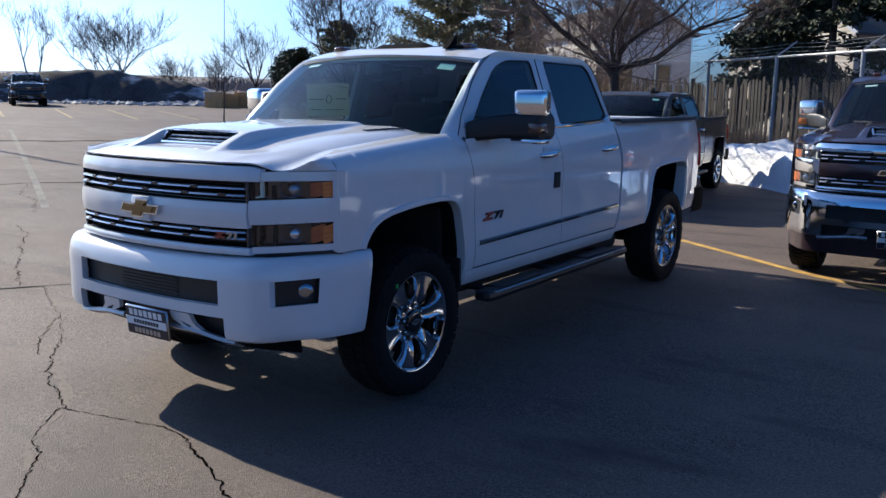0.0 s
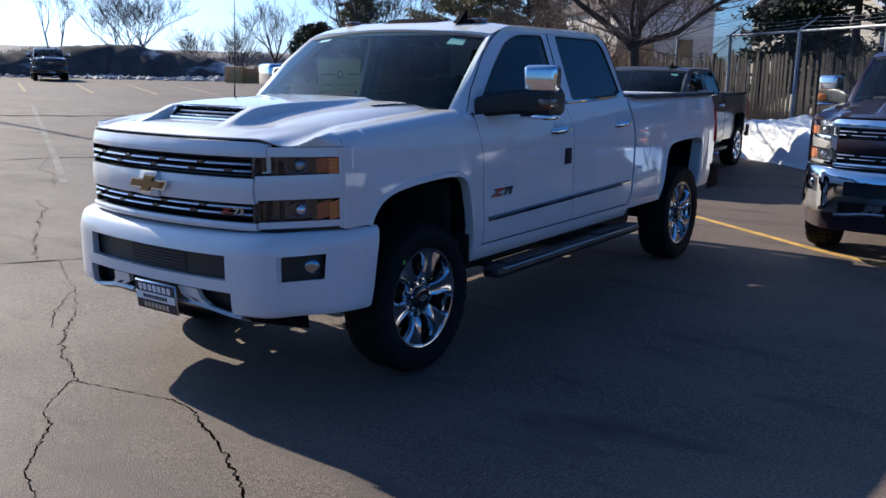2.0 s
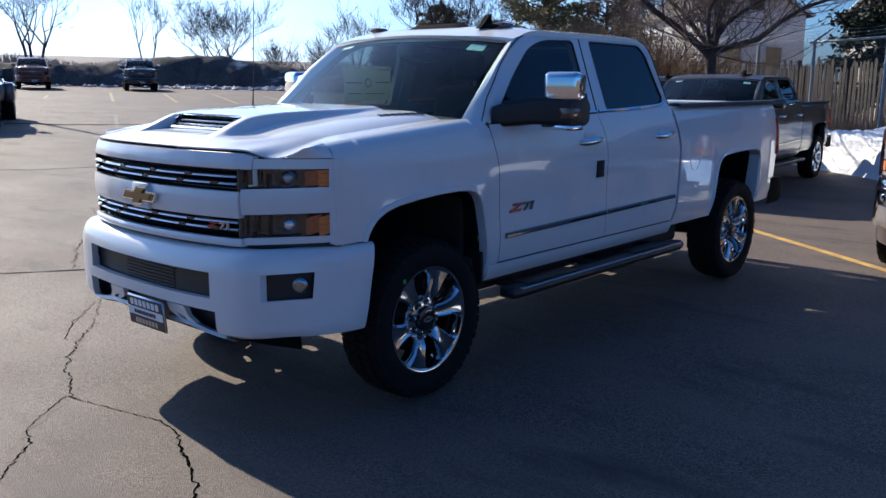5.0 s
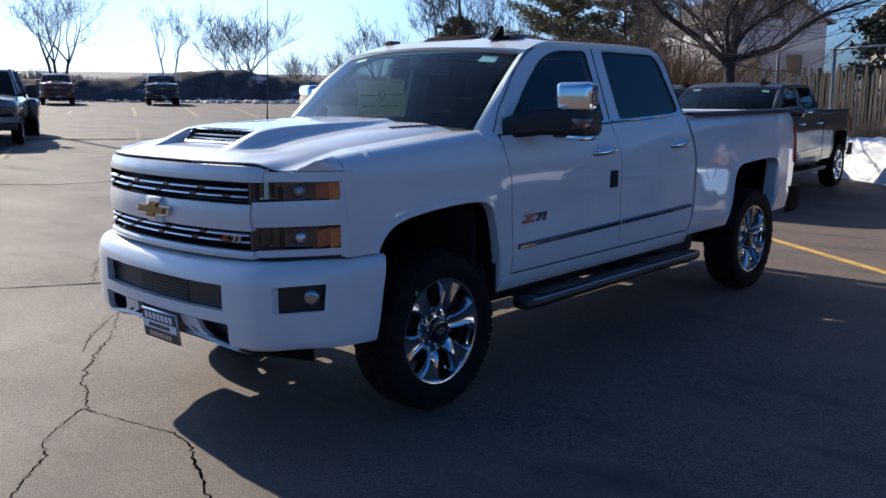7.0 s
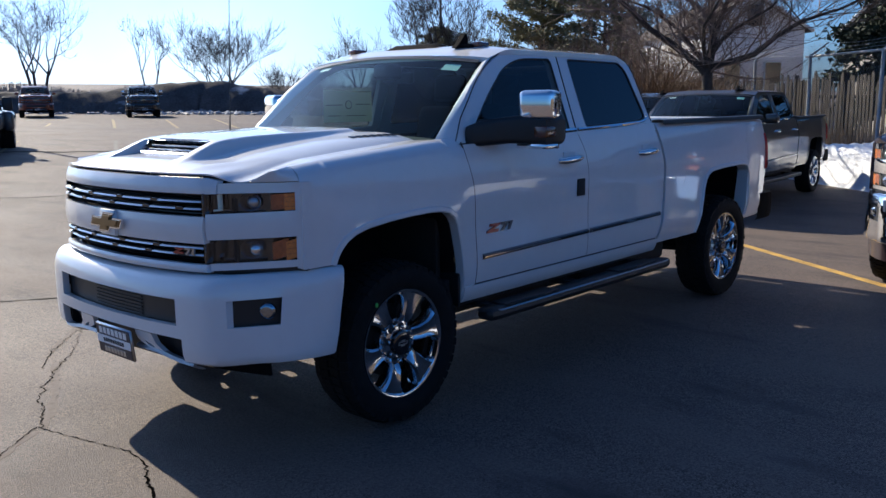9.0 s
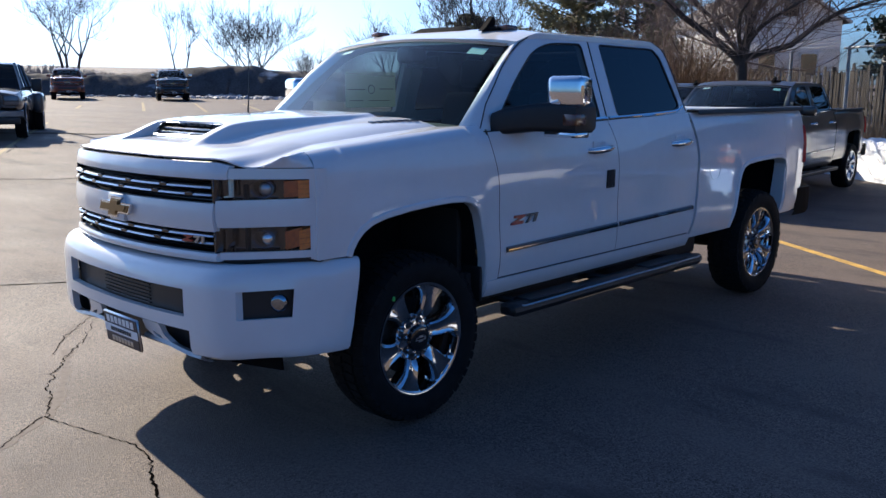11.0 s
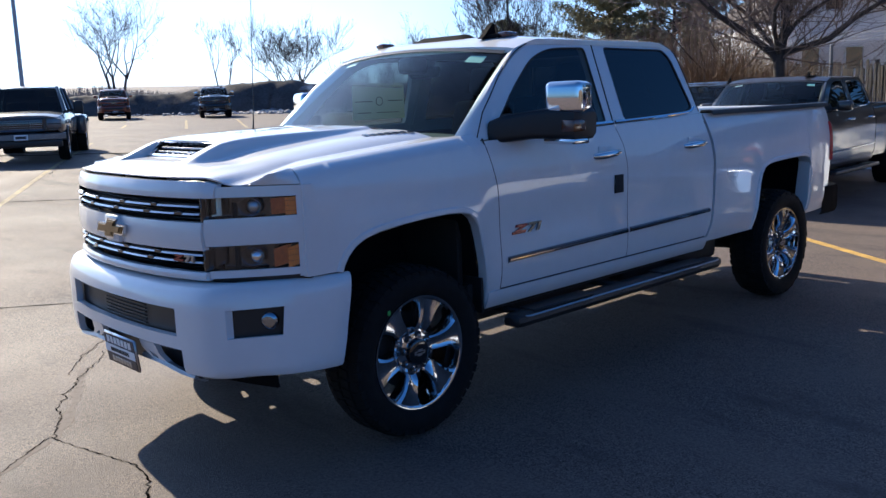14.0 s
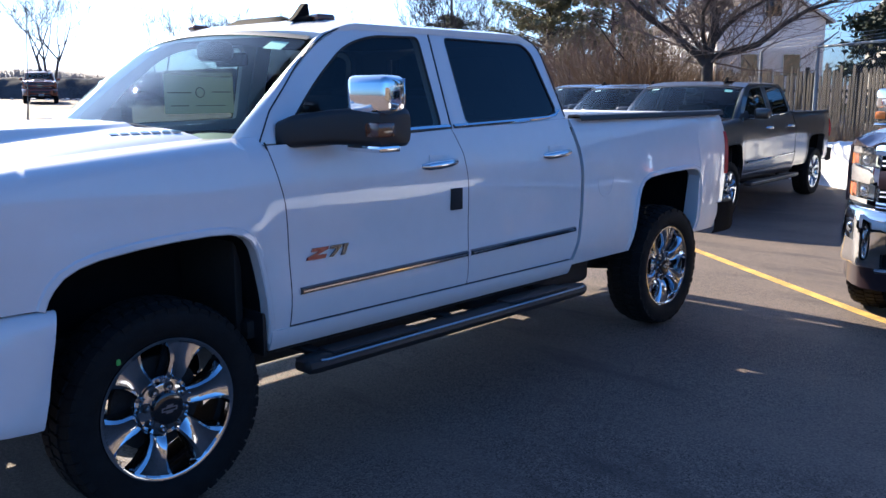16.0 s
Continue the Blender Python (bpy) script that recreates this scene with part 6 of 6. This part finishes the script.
def snow_bank():
    def f(s, w):
        p = fence_point(s, -1.35 + w * 1.8 + 0.35 * noise.noise(Vector((s * 0.5, 3, 1))))
        edge = S(w / 0.22) * S((s + 3.2) / 2.5) * (1 - 0.35 * S((w - 0.55) / 0.45))
        h = (0.74 + lumps(s, w * 3, 1, 0.16, 0.07)) * edge
        return (p.x, p.y, ground_z(p.x, p.y) - 0.02 + max(0, h))

    bm = shell(span(-3.4, 14, 150), span(0, 1, 40), f)
    bmesh.ops.recalc_face_normals(bm, faces=bm.faces[:])
    return bm


bank = tagged(finish("snow_bank", snow_bank(), SNOW, angle=180), "white crusted snow bank along the fence", "snow bank")


# ---- trees ----
def bare_tree(name, label, at, height, spread, seed, trunk=0.16, fork=0.25, levels=5, material=None, twig=None, stems=1, up=0.35, first=4, kids=(3, 4), twig_r=0.006, boughs=()):
    """A leafless tree: a tapered trunk, limbs that fork and bend, and a mesh of twigs."""
    rnd = random.Random(seed)
    root = thing(name, label, "tree", "", Matrix.Translation(at))
    wood_bm = bmesh.new()
    verts, faces = [], []

    def thin(p, q, r0, r1):
        d = (q - p).normalized()
        a = d.cross(Vector((0.3, 0.5, 0.81))).normalized()
        b3 = d.cross(a)
        b = len(verts)
        for c, r in ((p, r0), (q, r1)):
            for k in range(3):
                t = 2 * math.pi * k / 3
                verts.append(c + a * r * math.cos(t) + b3 * r * math.sin(t))
        for k in range(3):
            faces.append((b + k, b + (k + 1) % 3, b + 3 + (k + 1) % 3, b + 3 + k))

    def limb(p, d, length, r, level):
        n = 4 if level < 3 else 3
        pts, rs = [p], [r]
        q, e = p.copy(), d.copy()
        end = r * (0.55 if level < levels else 0.3)
        for k in range(n):
            e = (e + Vector((rnd.uniform(-1, 1), rnd.uniform(-1, 1), rnd.uniform(-0.6, 0.9))) * 0.16 + Vector((0, 0, up * 0.12))).normalized()
            q = q + e * length / n
            pts.append(q.copy())
            rs.append(r + (end - r) * (k + 1) / n)
        if level <= 2:
            tube(pts, rs, 7 if level < 2 else 5, wood_bm)
        else:
            for a, b, ra, rb in zip(pts, pts[1:], rs, rs[1:]):
                thin(a, b, ra, rb)
        if level >= levels:
            return
        n_kids = rnd.randint(*kids) + (1 if level >= 3 else 0)
        for k in range(n_kids):
            t = rnd.uniform(0.35, 1.0) if k else 1.0
            i = min(n - 1, int(t * n))
            c = pts[i].lerp(pts[i + 1], t * n - i) if i < n else pts[-1]
            side = Vector((rnd.uniform(-1, 1), rnd.uniform(-1, 1), rnd.uniform(-0.3, 0.8))).normalized()
            nd = (e * (1.0 if k == 0 else 0.55) + side * (0.45 if k == 0 else 0.95) + Vector((0, 0, up * 0.4))).normalized()
            limb(c, nd, length * rnd.uniform(0.55, 0.8), max(twig_r, rs[min(i, n)] * rnd.uniform(0.5, 0.68)), level + 1)

    for s in range(stems):
        a = 2 * math.pi * s / max(1, stems) + rnd.uniform(0, 1)
        lean = Vector((math.cos(a), math.sin(a), 0)) * (0.0 if stems == 1 else 0.28)
        base = Vector((math.cos(a), math.sin(a), 0)) * (0 if stems == 1 else 0.25)
        top = base + (Vector((0, 0, 1)) + lean) * height * fork
        mid = base.lerp(top, 0.5) + Vector((rnd.uniform(-0.05, 0.05), rnd.uniform(-0.05, 0.05), 0))
        tube([base - Vector((0, 0, 0.2)), base + Vector((0, 0, 0.15)), mid, top], [trunk * 1.4, trunk * 1.1, trunk * 0.95, trunk * 0.9], 10, wood_bm)
        for k in range(first):
            b = a + 2 * math.pi * k / first + rnd.uniform(-0.4, 0.4)
            out = spread * rnd.uniform(0.7, 1.15)
            d = Vector((math.cos(b) * out, math.sin(b) * out, rnd.uniform(0.45, 1.1))).normalized() if k or first > 4 else (Vector((0, 0, 1)) + lean).normalized()
            limb(top - Vector((0, 0, rnd.uniform(0, 0.12) * height * fork)), d, height * (1 - fork) * rnd.uniform(0.36, 0.5), trunk * rnd.uniform(0.5, 0.7), 1)
    for line, r in boughs:
        pts = [Vector((0.83 * u + 0.55 * v, 0.55 * u - 0.83 * v, height * fork + z)) for u, v, z in line]
        n = len(pts)
        tube(pts, [r * (1 - 0.62 * k / (n - 1)) for k in range(n)], 8, wood_bm)
        for k in range(1, n):
            for _ in range(4):
                d = (pts[k] - pts[k - 1]).normalized()
                side = Vector((rnd.uniform(-1, 1), rnd.uniform(-1, 1), rnd.uniform(-0.2, 0.9))).normalized()
                limb(pts[k - 1].lerp(pts[k], rnd.random()), (d * 0.5 + side).normalized(), rnd.uniform(0.8, 1.5), r * rnd.uniform(0.2, 0.32), 3)
        limb(pts[-1], (pts[-1] - pts[-2]).normalized(), 1.2, r * 0.38, 2)
    part("trunk", wood_bm, material or BARK, root, angle=60)
    me = bpy.data.meshes.new("crown")
    me.from_pydata(verts, [], faces)
    me.materials.append(twig or TWIG)
    ob = new("crown", me)
    ob.parent = root
    return root


def conifer(name, label, at, height, radius, seed, material, low=0.0, n=5200, leaf=0.16, round_top=False, trunk=0.14):
    """An evergreen: a trunk, drooping limbs, and many small needle clumps with gaps between them."""
    rnd = random.Random(seed)
    root = thing(name, label, "tree", "", Matrix.Translation(at))
    bm = tube([(0, 0, -0.2), (0, 0, height * 0.5), (0, 0, height * 0.97)], [trunk, trunk * 0.6, 0.02], 8)
    verts, faces = [], []
    limbs = []
    for k in range(110):
        t = (k + rnd.random()) / 110
        z = low + (height - low) * t ** 1.1
        a = rnd.uniform(0, 2 * math.pi)
        shape = math.sqrt(max(0, 1 - (2 * t - 0.75) ** 2 / 1.6)) if round_top else (1 - t) ** 0.8
        r = radius * shape * rnd.uniform(0.55, 1.15) + 0.1
        tip = Vector((r * math.cos(a), r * math.sin(a), z + (0.25 * r if round_top else -0.22 * r)))
        tube([(0, 0, z), Vector((0, 0, z)).lerp(tip, 0.6) + Vector((0, 0, 0.06 * r)), tip], [0.03, 0.018, 0.005], 4, bm)
        limbs.append((Vector((0, 0, z)), tip, r))
    part("trunk", bm, BARK, root, angle=60)
    for _ in range(n):
        a, b, r = limbs[rnd.randrange(len(limbs))]
        t = rnd.uniform(0.15, 1.0) ** 0.7
        c = a.lerp(b, t) + Vector((rnd.gauss(0, 0.13), rnd.gauss(0, 0.13), rnd.gauss(-0.05, 0.10))) * (0.6 + 0.5 * r / radius)
        for _ in range(2):
            d = Vector((rnd.gauss(0, 1), rnd.gauss(0, 1), rnd.gauss(-0.2, 0.7))).normalized() * leaf * rnd.uniform(0.6, 1.4)
            w = d.cross(Vector((rnd.gauss(0, 1), rnd.gauss(0, 1), rnd.gauss(0, 1)))).normalized() * leaf * rnd.uniform(0.16, 0.32)
            i = len(verts)
            verts += [c - w, c + w, c + d * 0.6 + w * 0.7, c + d, c + d * 0.6 - w * 0.7]
            faces.append((i, i + 1, i + 2, i + 3, i + 4))
    me = bpy.data.meshes.new("crown")
    me.from_pydata(verts, [], faces)
    me.materials.append(material)
    ob = new("crown", me)
    ob.parent = root
    return root


def g(x, y, z=0.0):
    return Vector((x, y, ground_z(x, y) + z))


# the near tree's main limbs: across, towards and up from its fork, with their thickness
BOUGHS = [
    ([(0, 0, -0.15), (-0.17, 0.0, 0.06), (-0.73, 0.1, 0.5), (-1.4, 0.2, 0.95), (-2.1, 0.3, 1.6), (-2.3, 0.3, 2.2)], 0.105),
    ([(0, 0, -0.15), (0.12, 0, 0.04), (1.07, -0.1, 0.32), (1.58, -0.2, 0.73), (2.1, -0.2, 1.05), (2.7, -0.3, 1.25)], 0.09),
    ([(0, 0, -0.1), (0.11, 0.05, 0.68), (0.02, 0.1, 1.47), (-0.06, 0.1, 1.95), (-0.2, 0.1, 2.7)], 0.115),
    ([(0.10, 0.04, 0.7), (0.34, -0.1, 1.35), (0.57, -0.2, 1.9), (0.85, -0.3, 2.6)], 0.065),
    ([(-0.05, 0, 0.1), (-0.5, -0.3, 0.73), (-0.75, -0.5, 1.05), (-1.35, -0.7, 1.5), (-1.8, -0.9, 1.7)], 0.06),
    ([(0, 0, 0.0), (-0.2, 0.6, 0.5), (-0.3, 1.3, 0.9), (-0.1, 2.0, 1.4)], 0.06),
    ([(0, 0, 0.2), (0.5, -0.7, 0.8), (0.8, -1.4, 1.2), (1.3, -1.9, 1.6)], 0.055),
    ([(0, 0, 0.4), (0.55, 0.5, 0.9), (1.2, 0.9, 1.3), (1.7, 1.2, 1.9)], 0.05),
]
bare_tree("bare_tree", "spreading leafless tree with a short forked trunk", g(-5.2, 16.8), 6.6, 1.25, 11, trunk=0.135, fork=0.36, levels=6, first=0, kids=(3, 3), up=0.10, twig_r=0.0045, boughs=BOUGHS)
bare_tree("bare_tree", "leafless tree beside the board fence", g(-9.6, 22.5), 6.0, 1.0, 12, trunk=0.06, fork=0.25, levels=5, first=5, kids=(3, 3), up=0.25, twig_r=0.006)
blades("brush", lambda r: Vector((r.uniform(-17.5, -9.2), 23.5 + r.uniform(-0.8, 2.2), 0.0)) + Vector((0, 0.0, r.uniform(0, 1.2))), 4200, 3.0, TWIG, "tangled brown leafless brush", "brush", 0.010, 5, 0.7, 0.55)
blades("brush", lambda r: Vector((-8.4 + r.gauss(0, 0.8), 19.6 + r.gauss(0, 0.4), 0.3)), 3600, 2.5, DRYGRASS, "pale tangled vine and brush", "brush", 0.009, 6, 1.6, 0.9)

conifer("spruce", "tall dark spruce with drooping limbs", g(-3.2, 25.0), 11.5, 2.2, 21, SPRUCE, 1.5, 18000, 0.15)
conifer("spruce", "tall dark spruce with drooping limbs", g(-1.6, 24.0), 12.5, 2.9, 22, SPRUCE, 1.4, 22000, 0.16)
conifer("spruce", "tall dark spruce with drooping limbs", g(1.9, 22.6), 12.0, 2.9, 23, SPRUCE, 1.4, 22000, 0.16)
conifer("spruce", "tall dark spruce with drooping limbs", g(5.6, 20.6), 12.0, 2.9, 24, SPRUCE, 1.4, 14000, 0.14)
conifer("cedar", "broad olive green cedar", g(-18.9, 29.6), 8.6, 2.5, 25, PINE, 1.0, 24000, 0.13, True)
conifer("cedar", "broad olive green cedar", g(-15.6, 29.4), 7.4, 1.9, 26, PINE, 1.0, 18000, 0.13, True)
conifer("cedar", "small dark cedar beyond the lot", g(-37.8, 39.8), 3.9, 1.5, 27, SPRUCE, 0.5, 9000, 0.16, True)
conifer("cedar", "small dark cedar beyond the lot", g(-40.6, 41.9), 3.4, 1.3, 28, SPRUCE, 0.5, 7000, 0.16, True)
conifer("cedar", "small dark cedar beyond the lot", g(-34.3, 40.3), 5.6, 2.0, 29, PINE, 0.5, 7000, 0.16, True)
bare_tree("bare_tree", "wide leafless tree beyond the lot", g(-33.0, 39.2), 9.4, 0.9, 31, trunk=0.16, fork=0.16, levels=6, first=6, kids=(3, 3), up=0.45, twig=BARK, twig_r=0.012)
bare_tree("bare_tree", "slim leafless tree behind the soil heap", g(-67.4, 38.9), 7.6, 0.22, 32, trunk=0.07, fork=0.42, levels=5, stems=2, first=3, up=0.9, twig=BARK, twig_r=0.012, kids=(2, 3))
bare_tree("bare_tree", "leafless tree behind the soil heap", g(-59.6, 40.6), 8.0, 0.85, 33, trunk=0.10, fork=0.18, levels=5, stems=2, first=5, up=0.5, twig=BARK, twig_r=0.012, kids=(3, 4))
bare_tree("bare_tree", "leafless tree behind the soil heap", g(-52.5, 50.0), 7.0, 0.8, 34, trunk=0.12, fork=0.22, levels=5, first=6, up=0.5, twig=BARK, twig_r=0.012, kids=(3, 3))
bare_tree("bare_tree", "tall leafless many-stemmed tree", g(-71.9, 30.9), 10.5, 0.8, 35, trunk=0.12, fork=0.30, levels=5, stems=3, first=3, up=0.35, twig=BARK, twig_r=0.012, kids=(3, 3))
bare_tree("bare_tree", "small leafless tree behind the soil heap", g(-58.5, 46.5), 4.4, 0.9, 36, trunk=0.06, fork=0.14, levels=4, stems=3, first=4, up=0.4, twig=BARK, twig_r=0.012, kids=(3, 4))
bare_tree("bare_tree", "small leafless tree behind the soil heap", g(-50.0, 43.5), 4.2, 0.9, 37, trunk=0.06, fork=0.14, levels=4, stems=3, first=4, up=0.4, twig=BARK, twig_r=0.012, kids=(3, 4))


def far_woods():
    rnd = random.Random(41)
    verts, faces = [], []
    for k in range(11000):
        a = radians(rnd.uniform(28, 88))
        d = rnd.uniform(130, 210)
        x, y = -d * math.sin(a), d * math.cos(a)
        z = ground_z(x, y) - 0.5
        h = rnd.uniform(0.9, 3.2) * (0.7 + 0.6 * noise.noise(Vector((a * 14, 0, 0))))
        w = rnd.uniform(0.02, 0.07)
        lean = rnd.uniform(-0.8, 0.8)
        t = Vector((math.cos(a), math.sin(a), 0))
        i = len(verts)
        p = Vector((x, y, z))
        verts += [p - t * w, p + t * w, p + t * (lean + w * 0.4) + Vector((0, 0, h)), p + t * (lean - w * 0.4) + Vector((0, 0, h))]
        faces.append((i, i + 1, i + 2, i + 3))
    me = bpy.data.meshes.new("far_woods")
    me.from_pydata(verts, [], faces)
    # the haze over these woods is only this pale colour
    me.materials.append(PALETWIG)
    return tagged(new("far_woods", me), "leafless woods on the skyline, haze painted into their colour", "woods", kind="stuff")


far_woods()

# ---- soil heap with old snow, pallets ----
RIDGE = [(-79.2, 4.6), (-69.2, 18.6), (-62.2, 29.1), (-55.2, 36.6), (-48.2, 42.1), (-41.2, 47.1), (-35.2, 51.6)]
RISE = [(0, 1.3), (0.21, 1.35), (0.29, 1.6), (0.33, 1.55), (0.38, 1.8), (0.42, 2.15), (0.46, 2.45), (0.50, 2.5), (0.54, 2.5), (0.58, 2.1), (0.62, 1.75), (0.67, 1.1), (0.72, 0.65), (0.78, 0.25), (1.0, 0.05)]


def heap():
    def f(s, w):
        t = s * (len(RIDGE) - 1)
        i = min(len(RIDGE) - 2, int(t))
        a, b = Vector(RIDGE[i]), Vector(RIDGE[i + 1])
        p = a.lerp(b, t - i)
        d = (b - a).normalized()
        out = Vector((d.y, -d.x))
        q = p + out * (w * (1.2 + 0.9 * soft(s, RISE, 0.02)))
        prof = max(0.0, 1 - abs(w) ** 1.5)
        h = soft(s, RISE, 0.02) * prof * (1 + 0.10 * noise.noise(Vector((q.x * 0.35, q.y * 0.35, 2)))) + 0.16 * prof * noise.noise(Vector((q.x * 0.9, q.y * 0.9, 5))) + 0.10 * prof * noise.noise(Vector((q.x * 2.6, q.y * 2.6, 9)))
        return (q.x, q.y, ground_z(q.x, q.y) - 0.1 + max(0, h))

    bm = shell(span(0, 1, 220), span(-1, 1, 26), f)
    bmesh.ops.recalc_face_normals(bm, faces=bm.faces[:])
    return bm


tagged(finish("soil_heap", heap(), SOIL, angle=180), "long dark heap of soil and old snow", "soil heap", kind="structure")


def rubble(name, spots, n, size, material, label, seed):
    rnd = random.Random(seed)
    bm = bmesh.new()
    for _ in range(n):
        c = spots(rnd)
        r = size * rnd.uniform(0.3, 1.2)
        m = Matrix.Translation(c) @ Matrix.Rotation(rnd.uniform(0, 6), 4, "Z") @ Matrix.Diagonal((r * rnd.uniform(0.8, 1.8), r * rnd.uniform(0.7, 1.2), r * rnd.uniform(0.4, 0.9), 1))
        made = bmesh.ops.create_icosphere(bm, subdivisions=1, radius=1, matrix=m)["verts"]
        for v in made:
            v.co += Vector((rnd.uniform(-1, 1), rnd.uniform(-1, 1), rnd.uniform(-1, 1))) * r * 0.22
    return tagged(finish(name, bm, material, flat=True), label, "snow lumps", kind="stuff")


def foot(r, lo=0.45, hi=0.80):
    s = r.uniform(lo, hi)
    t = s * (len(RIDGE) - 1)
    i = min(len(RIDGE) - 2, int(t))
    a, b = Vector(RIDGE[i]), Vector(RIDGE[i + 1])
    p = a.lerp(b, t - i)
    d = (b - a).normalized()
    q = p + Vector((d.y, -d.x)) * (1.1 + 0.9 * soft(s, RISE, 0.02) + abs(r.gauss(0, 0.9)))
    return g(q.x, q.y, 0.02)


rubble("snow_lumps", lambda r: foot(r), 330, 0.28, OLDSNOW, "lumps of dirty ploughed snow", 51)
rubble("snow_lumps", lambda r: foot(r, 0.60, 0.76), 170, 0.36, OLDSNOW, "lumps of dirty ploughed snow", 52)
rubble("snow_lumps", lambda r: foot(r, 0.25, 0.5) + Vector((0, 0, 0.0)), 60, 0.2, OLDSNOW, "lumps of dirty ploughed snow", 53)


def pallet(at, turn):
    root = thing("pallet", "pale yellow wooden pallet in a stack", "pallet", "stacked pallets", Matrix.Translation(at) @ Matrix.Rotation(turn, 4, "Z"))
    for k in range(3):
        part("stringer", rbox((-0.6, -0.5 + 0.46 * k, 0.02), (0.6, -0.46 + 0.48 * k, 0.11), 0, 1), PALLETWOOD, root)
    for k in range(6):
        part("deck_board", rbox((-0.6 + 0.22 * k, -0.5, 0.112), (-0.50 + 0.22 * k, 0.5, 0.13), 0, 1), PALLETWOOD, root)
    for k in range(3):
        part("deck_board", rbox((-0.6 + 0.55 * k, -0.5, 0.0), (-0.50 + 0.55 * k, 0.5, 0.018), 0, 1), PALLETWOOD, root)
    return root


first_pallet = pallet(g(-43.0, 37.2), radians(35))
rnd = random.Random(71)
for (x, y), n in (((-43.0, 37.2), 8), ((-42.9, 38.5), 7), ((-42.7, 39.6), 8)):
    for k in range(n):
        if (x, y) == (-43.0, 37.2) and k == 0:
            continue
        copy_thing(first_pallet, Matrix.Translation(g(x, y, 0.132 * k)) @ Matrix.Rotation(radians(35 + rnd.uniform(-6, 6)), 4, "Z"))


# ---- houses, poles and the building across the lot ----
def house(name, label, at, turn, w, d, eave, ridge, siding, roofing):
    """A gabled house: the gables face along local y, with lapped boards, eaves and windows."""
    root = thing(name, label, "house", "", Matrix.Translation(at) @ Matrix.Rotation(radians(turn), 4, "Z"))
    rows = max(6, int(ridge / 0.18))

    def gable(y, out):
        bm = bmesh.new()
        last = None
        for k in range(rows):
            z0, z1 = ridge * k / rows, ridge * (k + 1) / rows
            half = lambda z: w / 2 if z <= eave else w / 2 * max(0.0, (ridge - z) / (ridge - eave))
            vs = [bm.verts.new(p) for p in ((-half(z0), y + out * 0.025, z0), (half(z0), y + out * 0.025, z0), (half(z1), y, z1), (-half(z1), y, z1))]
            bm.faces.new(vs)
            if last:
                bm.faces.new((last[0], last[1], vs[1], vs[0]))
            last = (vs[3], vs[2])
        bmesh.ops.remove_doubles(bm, verts=bm.verts[:], dist=1e-4)
        return bm

    for y, o in ((-d / 2, -1), (d / 2, 1)):
        part("gable_wall", gable(y, o), siding, root, flat=True)
    for x in (-w / 2, w / 2):
        bm = shell(span(0, eave, int(eave / 0.18)), [-d / 2, d / 2], lambda z, y: (x, y, z), thick=(-0.1 if x > 0 else 0.1, 0, 0))
        part("side_wall", bm, siding, root, flat=True)
    over = 0.35
    k = (ridge - eave) / (w / 2)
    for s in (1, -1):
        bm = shell(span(0, 1, 22), span(-d / 2 - over, d / 2 + over, 10), lambda t, y: (s * (w / 2 + over) * t, y, ridge + 0.12 - k * (w / 2 + over) * t + 0.012 * (int(t * 22) % 2)), thick=(0, 0, -0.12))
        part("roof", bm, roofing, root)
        part("verge", tube([(0, -d / 2 - over, ridge + 0.06), (s * (w / 2 + over), -d / 2 - over, ridge + 0.06 - k * (w / 2 + over))], 0.09, 4), TRIM, root)
    for x, z in ((-w * 0.2, 2.0), (w * 0.2, 2.0), (0, eave + 0.1)):
        win = part("window", rbox((x - 0.5, -d / 2 - 0.06, z), (x + 0.5, -d / 2 - 0.03, z + 1.2), 0.005, 1), PANE, root)
        part("window_frame", tube([(x - 0.5, -d / 2 - 0.07, z), (x + 0.5, -d / 2 - 0.07, z), (x + 0.5, -d / 2 - 0.07, z + 1.2), (x - 0.5, -d / 2 - 0.07, z + 1.2), (x - 0.5, -d / 2 - 0.07, z)], 0.06, 4), TRIM, win)
    return root


house("house", "pale grey sided house with a brown gable roof", g(-19.7, 48.4), 50, 6.0, 10.5, 5.0, 6.7, GREYSIDING, ROOF)
house("house", "cream sided house behind the spruces", g(-3.7, 43.0), -32, 7.5, 10, 4.6, 7.0, SIDING, ROOF)

for x, y, h, r, lab in ((-30.0, 8.8, 9.5, 0.085, "tall grey lamp pole"), (-37.0, 43.3, 11.0, 0.10, "tall dark utility pole")):
    p = thing("lamp_pole", lab, "pole", "", Matrix.Translation(g(x, y)))
    part("shaft", tube([(0, 0, 0), (0, 0, h)], [r, r * 0.7], 12), POLE if x > -35 else BARK, p)
    part("base", lathe([(0.0, 0.12), (0.14, 0.12), (0.16, 0.10), (0.16, 0.0)], 16, "z"), TAN if x > -35 else BARK, p)
    part("arm", rbox((-0.5, -0.06, h - 0.1), (0.5, 0.06, h), 0.02), POLE, p)

hall = thing("showroom", "low tan masonry building across the lot", "building", "", Matrix.Translation(g(24.0, 6.0)))
part("wall", shell([-14, 26], [0, 0.4, 1.0, 2.8, 3.2, 4.2], lambda y, z: (0, y, z), thick=(8, 0, 0)), TAN, hall, flat=True)
part("roof_edge", rbox((-0.1, -14.1, 4.2), (8.1, 26.1, 4.4), 0.05), TAN, hall)
for k in range(3):
    part("door", rbox((-0.04, -10 + 12 * k, 0.0), (-0.01, -6.5 + 12 * k, 3.0), 0.01, 1), DARKROOM, hall, "dark roller door")
